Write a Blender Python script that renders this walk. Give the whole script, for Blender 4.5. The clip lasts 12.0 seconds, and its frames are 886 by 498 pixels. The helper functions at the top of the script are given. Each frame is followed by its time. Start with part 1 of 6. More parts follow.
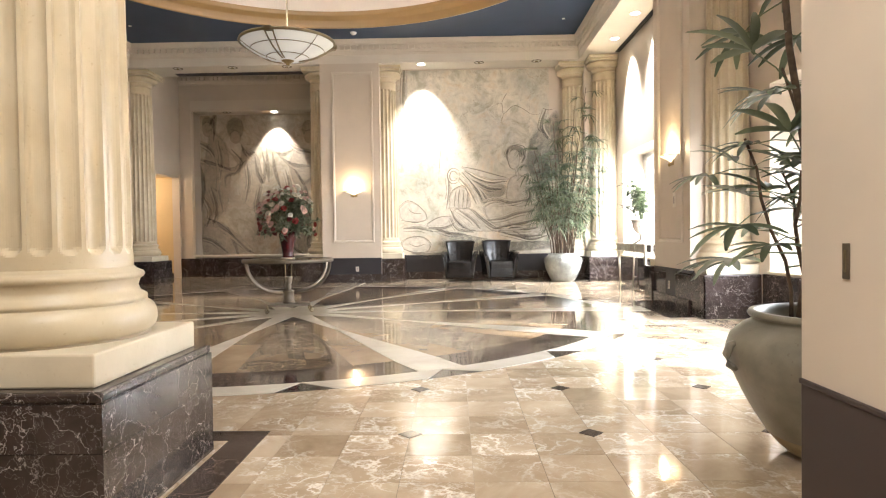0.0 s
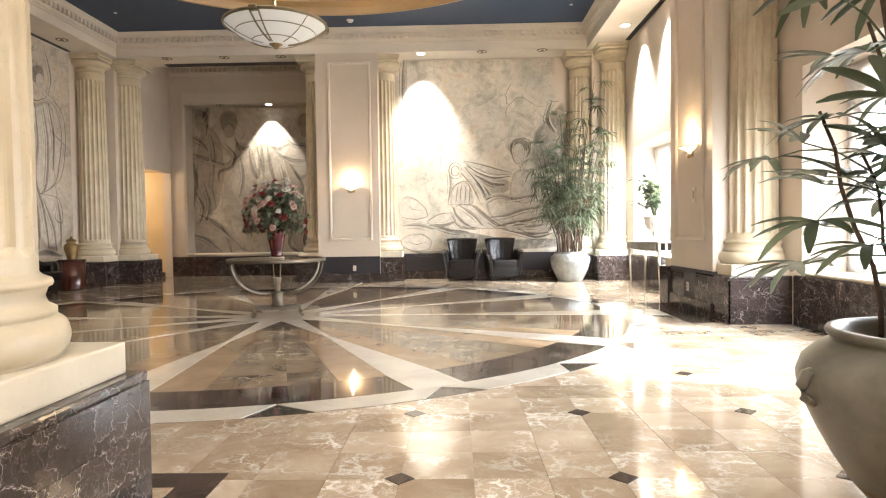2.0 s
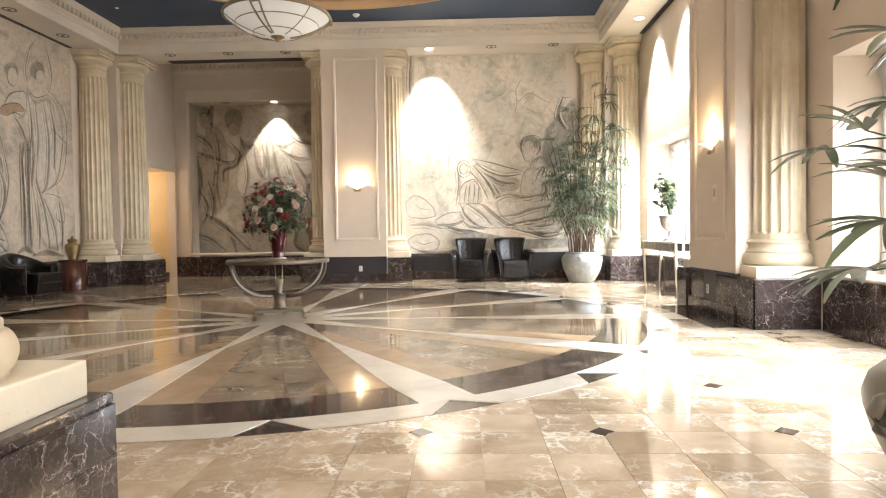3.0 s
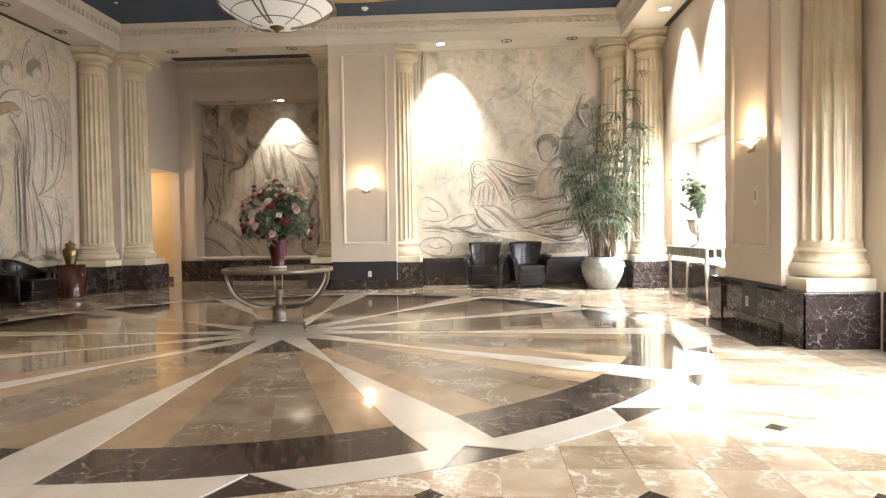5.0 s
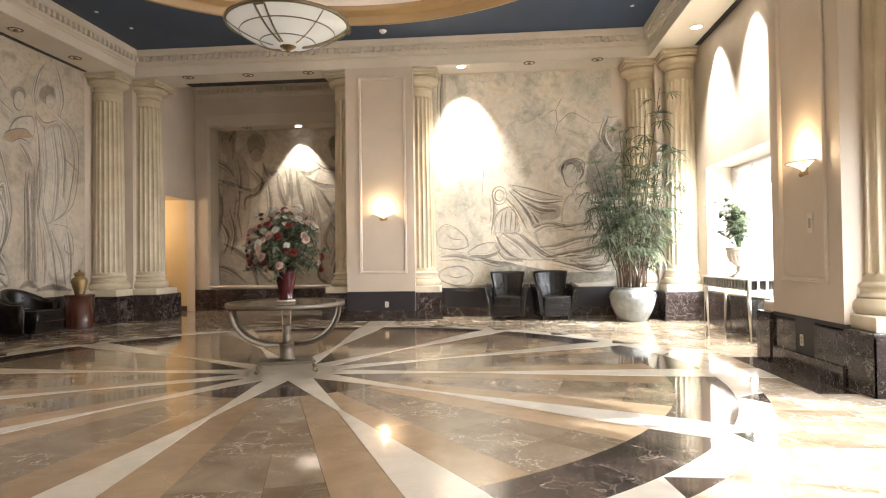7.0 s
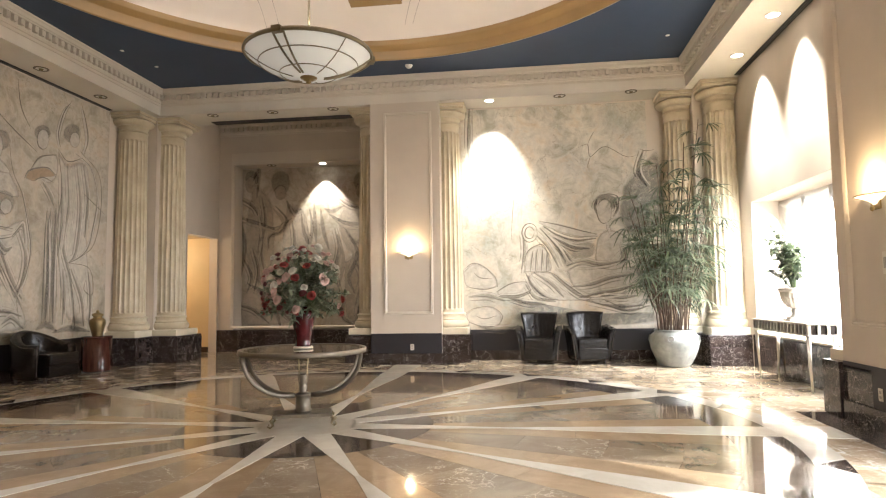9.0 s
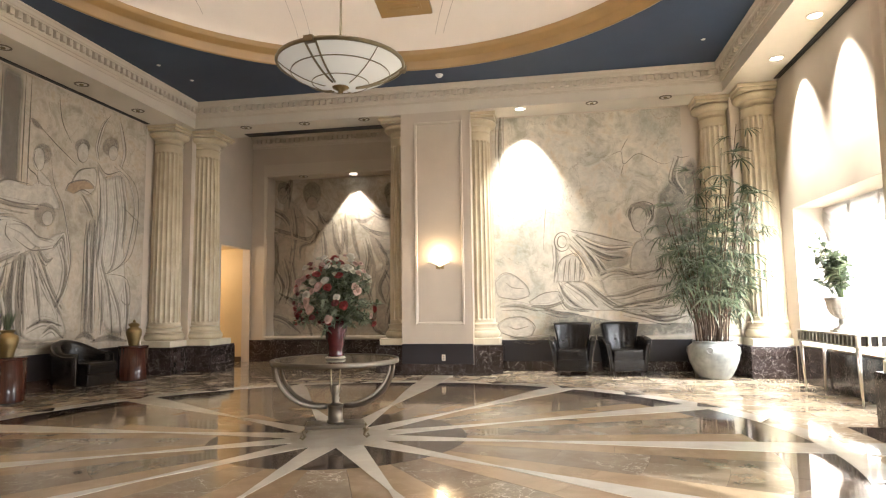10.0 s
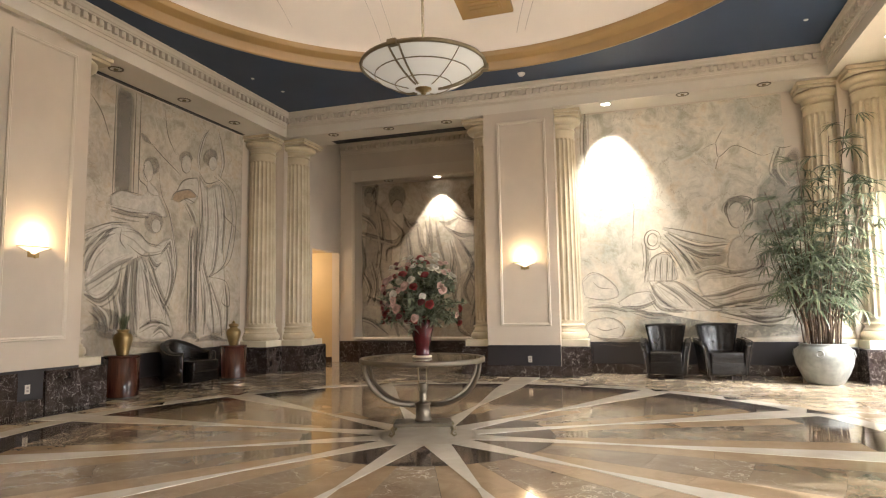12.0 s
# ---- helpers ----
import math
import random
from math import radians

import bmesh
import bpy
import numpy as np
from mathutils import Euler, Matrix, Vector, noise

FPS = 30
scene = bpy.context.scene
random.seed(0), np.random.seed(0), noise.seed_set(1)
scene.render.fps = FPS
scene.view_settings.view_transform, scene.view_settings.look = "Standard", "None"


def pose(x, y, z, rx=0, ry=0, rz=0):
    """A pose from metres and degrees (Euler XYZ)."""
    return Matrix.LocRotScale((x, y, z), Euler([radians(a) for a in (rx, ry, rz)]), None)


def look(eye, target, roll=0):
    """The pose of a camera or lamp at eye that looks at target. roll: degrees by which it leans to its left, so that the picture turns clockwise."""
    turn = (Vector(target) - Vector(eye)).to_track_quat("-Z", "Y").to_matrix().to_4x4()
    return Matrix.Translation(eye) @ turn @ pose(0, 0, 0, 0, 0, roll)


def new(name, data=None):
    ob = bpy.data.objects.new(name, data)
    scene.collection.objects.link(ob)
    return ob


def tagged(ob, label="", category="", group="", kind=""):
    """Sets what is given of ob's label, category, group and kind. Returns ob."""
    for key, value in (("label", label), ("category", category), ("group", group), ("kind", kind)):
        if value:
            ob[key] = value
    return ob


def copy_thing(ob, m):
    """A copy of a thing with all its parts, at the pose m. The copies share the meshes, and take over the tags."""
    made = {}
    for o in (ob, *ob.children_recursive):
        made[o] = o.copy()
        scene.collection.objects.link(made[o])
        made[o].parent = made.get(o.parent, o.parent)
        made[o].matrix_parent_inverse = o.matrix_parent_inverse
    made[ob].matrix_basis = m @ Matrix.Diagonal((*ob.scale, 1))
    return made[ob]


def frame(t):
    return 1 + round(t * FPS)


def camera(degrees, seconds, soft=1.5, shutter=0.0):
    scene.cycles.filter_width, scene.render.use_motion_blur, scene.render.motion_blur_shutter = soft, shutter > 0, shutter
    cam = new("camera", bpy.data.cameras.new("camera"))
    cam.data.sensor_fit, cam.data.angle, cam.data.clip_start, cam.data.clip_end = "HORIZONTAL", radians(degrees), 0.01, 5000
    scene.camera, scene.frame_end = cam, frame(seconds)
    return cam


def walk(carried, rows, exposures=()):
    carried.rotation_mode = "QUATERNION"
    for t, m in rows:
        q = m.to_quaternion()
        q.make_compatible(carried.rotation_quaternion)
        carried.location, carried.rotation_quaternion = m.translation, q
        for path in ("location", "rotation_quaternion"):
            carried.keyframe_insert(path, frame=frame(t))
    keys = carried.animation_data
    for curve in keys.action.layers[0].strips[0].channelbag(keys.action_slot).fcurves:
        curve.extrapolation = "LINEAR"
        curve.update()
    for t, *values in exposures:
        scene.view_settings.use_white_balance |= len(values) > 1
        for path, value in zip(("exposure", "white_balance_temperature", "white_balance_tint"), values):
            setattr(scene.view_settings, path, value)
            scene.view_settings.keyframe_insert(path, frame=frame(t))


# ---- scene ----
cam = camera(71.3, 12.0, 1.15)
PATH = [
    (0, (2.347, -9.115, 1.081), (2.309, -7.115, 1.037), -0.8),
    (0.5, (2.341, -8.954, 1.085), (2.3, -6.955, 1.038), -0.8),
    (1, (2.342, -8.808, 1.084), (2.305, -6.809, 1.036), -0.8),
    (1.5, (2.344, -8.639, 1.082), (2.309, -6.64, 1.032), -0.8),
    (2, (2.356, -8.468, 1.082), (2.311, -6.469, 1.03), -0.8),
    (2.5, (2.352, -8.307, 1.075), (2.289, -6.309, 1.023), -0.8),
    (3, (2.345, -8.132, 1.09), (2.274, -6.134, 1.036), -0.8),
    (5, (2.321, -7.495, 1.166), (2.209, -5.498, 1.113), -0.8),
    (5.5, (2.315, -7.351, 1.179), (2.178, -5.356, 1.14), -0.8),
    (6, (2.3, -7.214, 1.199), (2.148, -5.22, 1.181), -0.8),
    (6.5, (2.292, -7.081, 1.21), (2.133, -5.087, 1.217), -0.8),
    (8.5, (2.23, -6.5, 1.276), (1.986, -4.519, 1.393), -0.8),
    (9, (2.198, -6.413, 1.283), (1.942, -4.435, 1.436), -0.8),
    (9.5, (2.157, -6.357, 1.281), (1.873, -4.385, 1.457), -0.8),
    (10, (2.15, -6.331, 1.28), (1.801, -4.37, 1.467), -0.8),
    (10.5, (2.154, -6.308, 1.27), (1.72, -4.365, 1.463), -0.8),
    (11, (2.14, -6.297, 1.263), (1.636, -4.371, 1.459), -0.9),
    (11.5, (2.143, -6.292, 1.248), (1.58, -4.383, 1.447), -0.9),
    (12, (2.136, -6.302, 1.239), (1.524, -4.408, 1.44), -0.9),
]
walk(cam, [(t, look(eye, target, roll)) for t, eye, target, roll in PATH],
     exposures=[(0, 1.36, 5850, 10), (3, 1.34, 5840, 10), (6.5, 1.18, 5920, 10), (9.5, 1.12, 5940, 10), (12, 1.04, 6130, 10)])

# ---- light ----
world = bpy.data.worlds.new("world")
scene.world = world
world.use_nodes = True
wn = world.node_tree
sky = wn.nodes.new("ShaderNodeTexSky")
sky.sky_type, sky.sun_disc = "NISHITA", False
sky.sun_elevation, sky.sun_rotation = radians(33), radians(108)
wn.links.new(sky.outputs["Color"], wn.nodes["Background"].inputs["Color"])
wn.nodes["Background"].inputs["Strength"].default_value = 0.12


def lamp(kind, name, matrix, power, color=(1, 1, 1), **values):
    data = bpy.data.lights.new(name, kind)
    data.energy, data.color = power, color
    for key, value in values.items():
        setattr(data, key, value)
    ob = new(name, data)
    ob.matrix_world = matrix
    return ob


SOFT = (1.0, 0.92, 0.80)
DAY = (1.0, 0.985, 0.96)
# morning sun through the east windows
lamp("SUN", "sun", look((0, 0, 0), (-0.80, 0.26, -0.54)), 4.4, (1.0, 0.95, 0.87), angle=radians(0.6))
# daylight in the two window openings of the east wall
for wy in (1.78, 2.92, 4.06):
    lamp("AREA", "window_daylight", look((6.50, wy, 1.72), (4.4, wy + 2.5, -0.4)), 62, DAY, shape="RECTANGLE", size=0.95, size_y=2.1, spread=radians(150))
lamp("AREA", "window_daylight", look((6.66, -3.47, 1.72), (3.6, -1.4, -3.6)), 130, DAY, shape="RECTANGLE", size=3.5, size_y=2.1, spread=radians(150))
# unseen fill uplight added at the pendant bowl, which washes the dome
lamp("AREA", "pendant_uplight", look((0, -0.28, 4.05), (0, -0.28, 9)), 78, SOFT, shape="DISK", size=1.0)
# downlights in the soffits: (x, y, watts)
SPOTS = [(1.6, 5.60, 760), (5.76, 4.0, 900), (5.76, 2.52, 750), (5.76, 1.2, 650)]
for sx, sy, sw in SPOTS:
    tx, ty = (6.12, sy) if sx > 5 else (sx + 0.02, 6.1)
    lamp("SPOT", "downlight_beam", look((sx, sy, 5.12), (tx, ty, 3.4)), sw, SOFT, spot_size=radians(68), spot_blend=1.0, shadow_soft_size=0.05)
lamp("SPOT", "niche_beam", look((-2.67, 8.12, 4.5), (-2.67, 8.42, 3.4)), 200, SOFT, spot_size=radians(75), spot_blend=0.5, shadow_soft_size=0.04)
# unseen fill lamp added under the corridor ceiling to brighten its walls
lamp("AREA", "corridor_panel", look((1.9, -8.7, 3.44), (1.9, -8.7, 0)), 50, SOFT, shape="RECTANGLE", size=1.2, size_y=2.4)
# warm light of the passage behind the side door
lamp("POINT", "passage_light", pose(-6.6, 7.0, 2.4), 24, (1.0, 0.82, 0.58), shadow_soft_size=0.25)


# ---- materials ----
def material(name, rough=0.5, metal=0.0):
    m = bpy.data.materials.new(name)
    m.use_nodes = True
    b = m.node_tree.nodes["Principled BSDF"]
    b.inputs["Roughness"].default_value, b.inputs["Metallic"].default_value = rough, metal
    return m, m.node_tree, b


def node(tree, kind, **values):
    n = tree.nodes.new(kind)
    for key, value in values.items():
        if key in n.inputs:
            n.inputs[key].default_value = value
        else:
            setattr(n, key, value)
    return n


def ramp(tree, source, stops):
    n = tree.nodes.new("ShaderNodeValToRGB")
    e = n.color_ramp.elements
    while len(e) < len(stops):
        e.new(0.5)
    for el, (pos, col) in zip(e, stops):
        el.position, el.color = pos, (*col, 1) if len(col) == 3 else col
    tree.links.new(source, n.inputs["Fac"])
    return n


def mix(tree, fac, a, b, blend="MIX"):
    n = tree.nodes.new("ShaderNodeMix")
    n.data_type, n.blend_type = "RGBA", blend
    for socket, value in ((n.inputs[0], fac), (n.inputs[6], a), (n.inputs[7], b)):
        if isinstance(value, bpy.types.NodeSocket):
            tree.links.new(value, socket)
        else:
            socket.default_value = value if not isinstance(value, tuple) else (*value, 1)
    return n.outputs[2]


def place(tree, scale=1.0, island=False, piece=False):
    """World-size coordinates; piece shifts them from object to object, island from island to island."""
    g = tree.nodes.new("ShaderNodeNewGeometry")
    out = g.outputs["Position"]
    if piece or island:
        r = tree.nodes.new("ShaderNodeObjectInfo").outputs["Random"] if piece else g.outputs["Random Per Island"]
        m = node(tree, "ShaderNodeVectorMath", operation="MULTIPLY_ADD")
        tree.links.new(r, m.inputs[0])
        m.inputs[1].default_value = (37.0, 61.0, 23.0)
        tree.links.new(out, m.inputs[2])
        out = m.outputs[0]
    mp = tree.nodes.new("ShaderNodeMapping")
    mp.inputs["Scale"].default_value = (scale, scale, scale) if not isinstance(scale, tuple) else scale
    tree.links.new(out, mp.inputs["Vector"])
    return mp.outputs["Vector"]


def bump(tree, b, height, strength=0.2, distance=0.01):
    n = node(tree, "ShaderNodeBump", Strength=strength, Distance=distance)
    tree.links.new(height, n.inputs["Height"])
    tree.links.new(n.outputs["Normal"], b.inputs["Normal"])


def noise_tex(tree, vec, scale, detail=6.0, rough=0.55, dist=0.0):
    n = node(tree, "ShaderNodeTexNoise", Scale=scale, Detail=detail, Roughness=rough, Distortion=dist)
    tree.links.new(vec, n.inputs["Vector"])
    return n


def painted(name, color, rough=0.55, vary=0.06, spec=0.4):
    """Matt wall paint with faint roller texture and cloudy unevenness."""
    m, t, b = material(name, rough)
    v = place(t)
    big = noise_tex(t, v, 0.7, 4)
    dark = tuple(c * (1 - vary * 2) for c in color)
    light = tuple(min(1, c * (1 + vary)) for c in color)
    t.links.new(ramp(t, big.outputs["Fac"], [(0.3, dark), (0.7, light)]).outputs["Color"], b.inputs["Base Color"])
    b.inputs["Specular IOR Level"].default_value = spec
    bump(t, b, noise_tex(t, v, 260, 2).outputs["Fac"], 0.08, 0.002)
    return m


def stone(name, low, high, rough=0.4, scale=3.0, spots=0.25):
    """Cast stone: mottled, with small pits."""
    m, t, b = material(name, rough)
    v = place(t)
    n1, n2 = noise_tex(t, v, scale, 8), noise_tex(t, v, 55, 4, 0.6)
    c = ramp(t, n1.outputs["Fac"], [(0.28, low), (0.72, high)]).outputs["Color"]
    pits = ramp(t, n2.outputs["Fac"], [(0.28, (0.45, 0.36, 0.24)), (0.36, (1, 1, 1))]).outputs["Color"]
    t.links.new(mix(t, spots, c, pits, "MULTIPLY"), b.inputs["Base Color"])
    bump(t, b, n2.outputs["Fac"], 0.12, 0.004)
    return m


def marble(name, base, alt, vein, rough=0.08, vein_amount=1.0, scale=1.0, width=0.02, piece=True, island=False, tone=0.25, tan=0.0, warp_by=0.9, patchy=(0.42, 0.62)):
    """Polished veined marble; every piece is cut from another place of the slab."""
    m, t, b = material(name, rough)
    v = place(t, scale, island=island, piece=piece and not island)
    cloud = noise_tex(t, v, 2.2, 8, 0.6, 0.8)
    col = ramp(t, cloud.outputs["Fac"], [(0.3, base), (0.7, alt)]).outputs["Color"]
    warp = noise_tex(t, v, 2.6, 5, 0.6)
    add = node(t, "ShaderNodeVectorMath", operation="MULTIPLY_ADD")
    t.links.new(warp.outputs["Color"], add.inputs[0])
    add.inputs[1].default_value = (warp_by,) * 3
    t.links.new(v, add.inputs[2])
    masks = []
    for sc, w in ((2.4, width), (7.5, width * 1.3)):
        vo = node(t, "ShaderNodeTexVoronoi", Scale=sc, feature="DISTANCE_TO_EDGE")
        t.links.new(add.outputs[0], vo.inputs["Vector"])
        masks.append(ramp(t, vo.outputs["Distance"], [(0.0, (1, 1, 1)), (w, (0, 0, 0))]).outputs["Color"])
    patch = ramp(t, noise_tex(t, v, 1.7, 3).outputs["Fac"], [(patchy[0], (0, 0, 0)), (patchy[1], (1, 1, 1))]).outputs["Color"]
    both = mix(t, 0.45, masks[0], masks[1], "ADD")
    fac = mix(t, 1.0, both, patch, "MULTIPLY")
    scaled = mix(t, 1.0, fac, (vein_amount,) * 3, "MULTIPLY")
    out = mix(t, scaled, col, vein)
    rnd = t.nodes.new("ShaderNodeNewGeometry").outputs["Random Per Island"] if island else t.nodes.new("ShaderNodeObjectInfo").outputs["Random"]
    shade = ramp(t, rnd, [(0.0, (1 - tone, 1 - tone * 1.1, 1 - tone * 1.25)), (1.0, (1 + tan, 1, 1))]).outputs["Color"]
    t.links.new(mix(t, 1.0, out, shade, "MULTIPLY"), b.inputs["Base Color"])
    b.inputs["Specular IOR Level"].default_value = 0.5
    ro = ramp(t, noise_tex(t, v, 6, 3).outputs["Fac"], [(0.3, (rough * 0.7,) * 3), (0.7, (rough * 1.4,) * 3)])
    t.links.new(ro.outputs["Color"], b.inputs["Roughness"])
    return m


def metal(name, color, rough=0.3):
    m, t, b = material(name, rough, 1.0)
    v = place(t)
    n = noise_tex(t, v, 14, 5)
    t.links.new(ramp(t, n.outputs["Fac"], [(0.3, tuple(c * 0.8 for c in color)), (0.7, color)]).outputs["Color"], b.inputs["Base Color"])
    t.links.new(ramp(t, n.outputs["Fac"], [(0.3, (rough * 0.8,) * 3), (0.7, (rough * 1.3,) * 3)]).outputs["Color"], b.inputs["Roughness"])
    return m


def glow(name, color, strength):
    m, t, b = material(name, 0.6)
    b.inputs["Base Color"].default_value = (*color, 1)
    b.inputs["Emission Color"].default_value = (*color, 1)
    b.inputs["Emission Strength"].default_value = strength
    return m


def fresco(name, seed, warm, tones=((0.42, 0.41, 0.345), (0.60, 0.55, 0.46), (0.70, 0.64, 0.53))):
    """Weathered mural ground: pale plaster with grey-green clouds, ochre stains and fine cracks."""
    m, t, b = material(name, 0.75)
    g = place(t)
    off = node(t, "ShaderNodeVectorMath", operation="ADD")
    off.inputs[1].default_value = (seed, seed * 1.7, 0)
    t.links.new(g, off.inputs[0])
    v = off.outputs[0]
    n1, n2, n3 = noise_tex(t, v, 0.75, 9, 0.62, 0.6), noise_tex(t, v, 1.9, 8, 0.65, 1.2), noise_tex(t, v, 11, 6, 0.7)
    c = ramp(t, n1.outputs["Fac"], [(0.3, tones[0]), (0.47, tones[1]), (0.62, tones[2])]).outputs["Color"]
    st = ramp(t, n2.outputs["Fac"], [(0.36, (0.62, 0.62, 0.56)), (0.52, (1, 1, 1)), (0.72, warm)]).outputs["Color"]
    c = mix(t, 0.8, c, st, "MULTIPLY")
    c = mix(t, 0.35, c, ramp(t, n3.outputs["Fac"], [(0.35, (0.55, 0.53, 0.48)), (0.6, (1, 1, 1))]).outputs["Color"], "MULTIPLY")
    warp = node(t, "ShaderNodeVectorMath", operation="MULTIPLY_ADD")
    t.links.new(n2.outputs["Color"], warp.inputs[0])
    warp.inputs[1].default_value = (0.7, 0.7, 0.7)
    t.links.new(v, warp.inputs[2])
    vo = node(t, "ShaderNodeTexVoronoi", Scale=0.8, feature="DISTANCE_TO_EDGE")
    t.links.new(warp.outputs[0], vo.inputs["Vector"])
    cr = ramp(t, vo.outputs["Distance"], [(0.0, (0.45, 0.42, 0.36)), (0.006, (1, 1, 1))]).outputs["Color"]
    t.links.new(mix(t, 0.6, c, cr, "MULTIPLY"), b.inputs["Base Color"])
    bump(t, b, n3.outputs["Fac"], 0.2, 0.006)
    return m


WALL = painted("wall_paint", (0.58, 0.50, 0.405))
TRIM = painted("trim_paint", (0.62, 0.55, 0.45), 0.42, 0.04)
SOFFIT = painted("soffit_paint", (0.66, 0.60, 0.51))
DADO = painted("dark_dado_paint", (0.029, 0.026, 0.029), 0.45)
DADO_BROWN = painted("brown_dado_paint", (0.05, 0.034, 0.032), 0.5)
PASSAGE = painted("ochre_wall_paint", (0.62, 0.46, 0.24))
BLUE = painted("blue_ceiling_paint", (0.035, 0.055, 0.10), 0.6, 0.08)
GOLD = painted("gold_paint", (0.36, 0.225, 0.085), 0.38, 0.1, 0.6)
DOME = painted("dome_plaster", (0.80, 0.72, 0.64), 0.7, 0.03)
STONE = stone("cast_stone", (0.46, 0.38, 0.25), (0.60, 0.52, 0.37), 0.34)
CAP = stone("cream_plinth_stone", (0.55, 0.48, 0.35), (0.68, 0.615, 0.48), 0.4)
DARKMARBLE = marble("dark_veined_marble", (0.022, 0.015, 0.013), (0.06, 0.044, 0.040), (0.46, 0.41, 0.38), 0.12, 1.0, 2.1, 0.014, warp_by=0.75, patchy=(0.28, 0.56))
DARKFLOOR = marble("dark_floor_marble", (0.035, 0.024, 0.020), (0.085, 0.06, 0.05), (0.46, 0.38, 0.32), 0.06, 0.75, 1.5, 0.014, warp_by=0.5, patchy=(0.38, 0.62))
BEIGE = marble("beige_marble", (0.40, 0.30, 0.20), (0.64, 0.53, 0.39), (0.90, 0.85, 0.76), 0.06, 1.0, 1.1, 0.06, tone=0.35)
BEIGE_REST = marble("beige_marble_rest", (0.40, 0.30, 0.20), (0.64, 0.53, 0.39), (0.90, 0.85, 0.76), 0.06, 1.0, 1.1, 0.06, island=True, tone=0.35)
TAN = marble("tan_marble", (0.32, 0.225, 0.135), (0.43, 0.32, 0.205), (0.66, 0.50, 0.32), 0.06, 0.3, 1.2, 0.02, tone=0.2)
GREY = marble("grey_brown_marble", (0.20, 0.15, 0.10), (0.34, 0.27, 0.19), (0.66, 0.58, 0.48), 0.06, 0.9, 0.9, 0.018, tone=0.3)
WHITE = marble("white_marble", (0.55, 0.50, 0.42), (0.68, 0.63, 0.54), (0.55, 0.49, 0.40), 0.06, 0.4, 1.2, 0.02, tone=0.1)
GROUT = painted("grout", (0.36, 0.29, 0.21), 0.7)


# ---- builders ----
def part(name, bm, mat, parent=None, label="", smooth=False, at=None):
    me = bpy.data.meshes.new(name)
    bm.normal_update()
    if smooth:
        for f in bm.faces:
            f.smooth = True
    bm.to_mesh(me)
    bm.free()
    me.materials.append(mat)
    ob = new(name, me)
    if parent:
        ob.parent = parent
    if at is not None:
        ob.matrix_basis = at
    if label:
        ob["label"] = label
    return ob


def shared(name, me, parent, m):
    ob = new(name, me)
    ob.parent = parent
    ob.matrix_basis = m
    return ob


def empty(name, label, category, m=None, group="", kind=""):
    ob = new(name)
    if m is not None:
        ob.matrix_basis = m
    return tagged(ob, label, category, group, kind)


def add_box(bm, x0, x1, y0, y1, z0, z1, bevel=0.0):
    r = bmesh.ops.create_cube(bm, size=1, matrix=Matrix.Translation(((x0 + x1) / 2, (y0 + y1) / 2, (z0 + z1) / 2)) @ Matrix.Diagonal((x1 - x0, y1 - y0, z1 - z0, 1)))
    if bevel:
        es = {e for v in r["verts"] for e in v.link_edges}
        bmesh.ops.bevel(bm, geom=list(es), offset=bevel, segments=2, profile=0.5, affect="EDGES")


def box(x0, x1, y0, y1, z0, z1, bevel=0.0):
    bm = bmesh.new()
    add_box(bm, x0, x1, y0, y1, z0, z1, bevel)
    return bm


def add_lathe(bm, profile, seg=32, flute=None, close=True):
    """Turns (radius, height) pairs about z. flute(radius, angle, height) may change a radius."""
    rings = []
    for r, z in profile:
        ring = []
        for i in range(seg):
            a = 2 * math.pi * i / seg
            q = flute(r, a, z) if flute else r
            ring.append(bm.verts.new((q * math.cos(a), q * math.sin(a), z)))
        rings.append(ring)
    for lo, hi in zip(rings, rings[1:]):
        for i in range(seg):
            bm.faces.new((lo[i], lo[(i + 1) % seg], hi[(i + 1) % seg], hi[i]))
    if close:
        bm.faces.new(list(reversed(rings[0])))
        bm.faces.new(rings[-1])
    return bm


def lathe(profile, seg=32, flute=None, close=True):
    return add_lathe(bmesh.new(), profile, seg, flute, close)


def add_tube(bm, points, radius, seg=8, flat=None):
    """A rod along points; radius may be a list; flat squeezes it (w, h)."""
    rings = []
    n = len(points)
    up = Vector((0, 0, 1))
    for i, p in enumerate(points):
        p = Vector(p)
        d = (Vector(points[min(i + 1, n - 1)]) - Vector(points[max(i - 1, 0)])).normalized()
        side = d.cross(up)
        side = side.normalized() if side.length > 1e-3 else Vector((1, 0, 0))
        top = side.cross(d).normalized()
        r = radius[i] if isinstance(radius, (list, tuple)) else radius
        w, h = flat or (1, 1)
        rings.append([bm.verts.new(p + side * (math.cos(2 * math.pi * k / seg) * r * w) + top * (math.sin(2 * math.pi * k / seg) * r * h)) for k in range(seg)])
    for a, b in zip(rings, rings[1:]):
        for k in range(seg):
            bm.faces.new((a[k], a[(k + 1) % seg], b[(k + 1) % seg], b[k]))
    bm.faces.new(list(reversed(rings[0])))
    bm.faces.new(rings[-1])
    return bm


def tube(points, radius, seg=8, flat=None):
    return add_tube(bmesh.new(), points, radius, seg, flat)


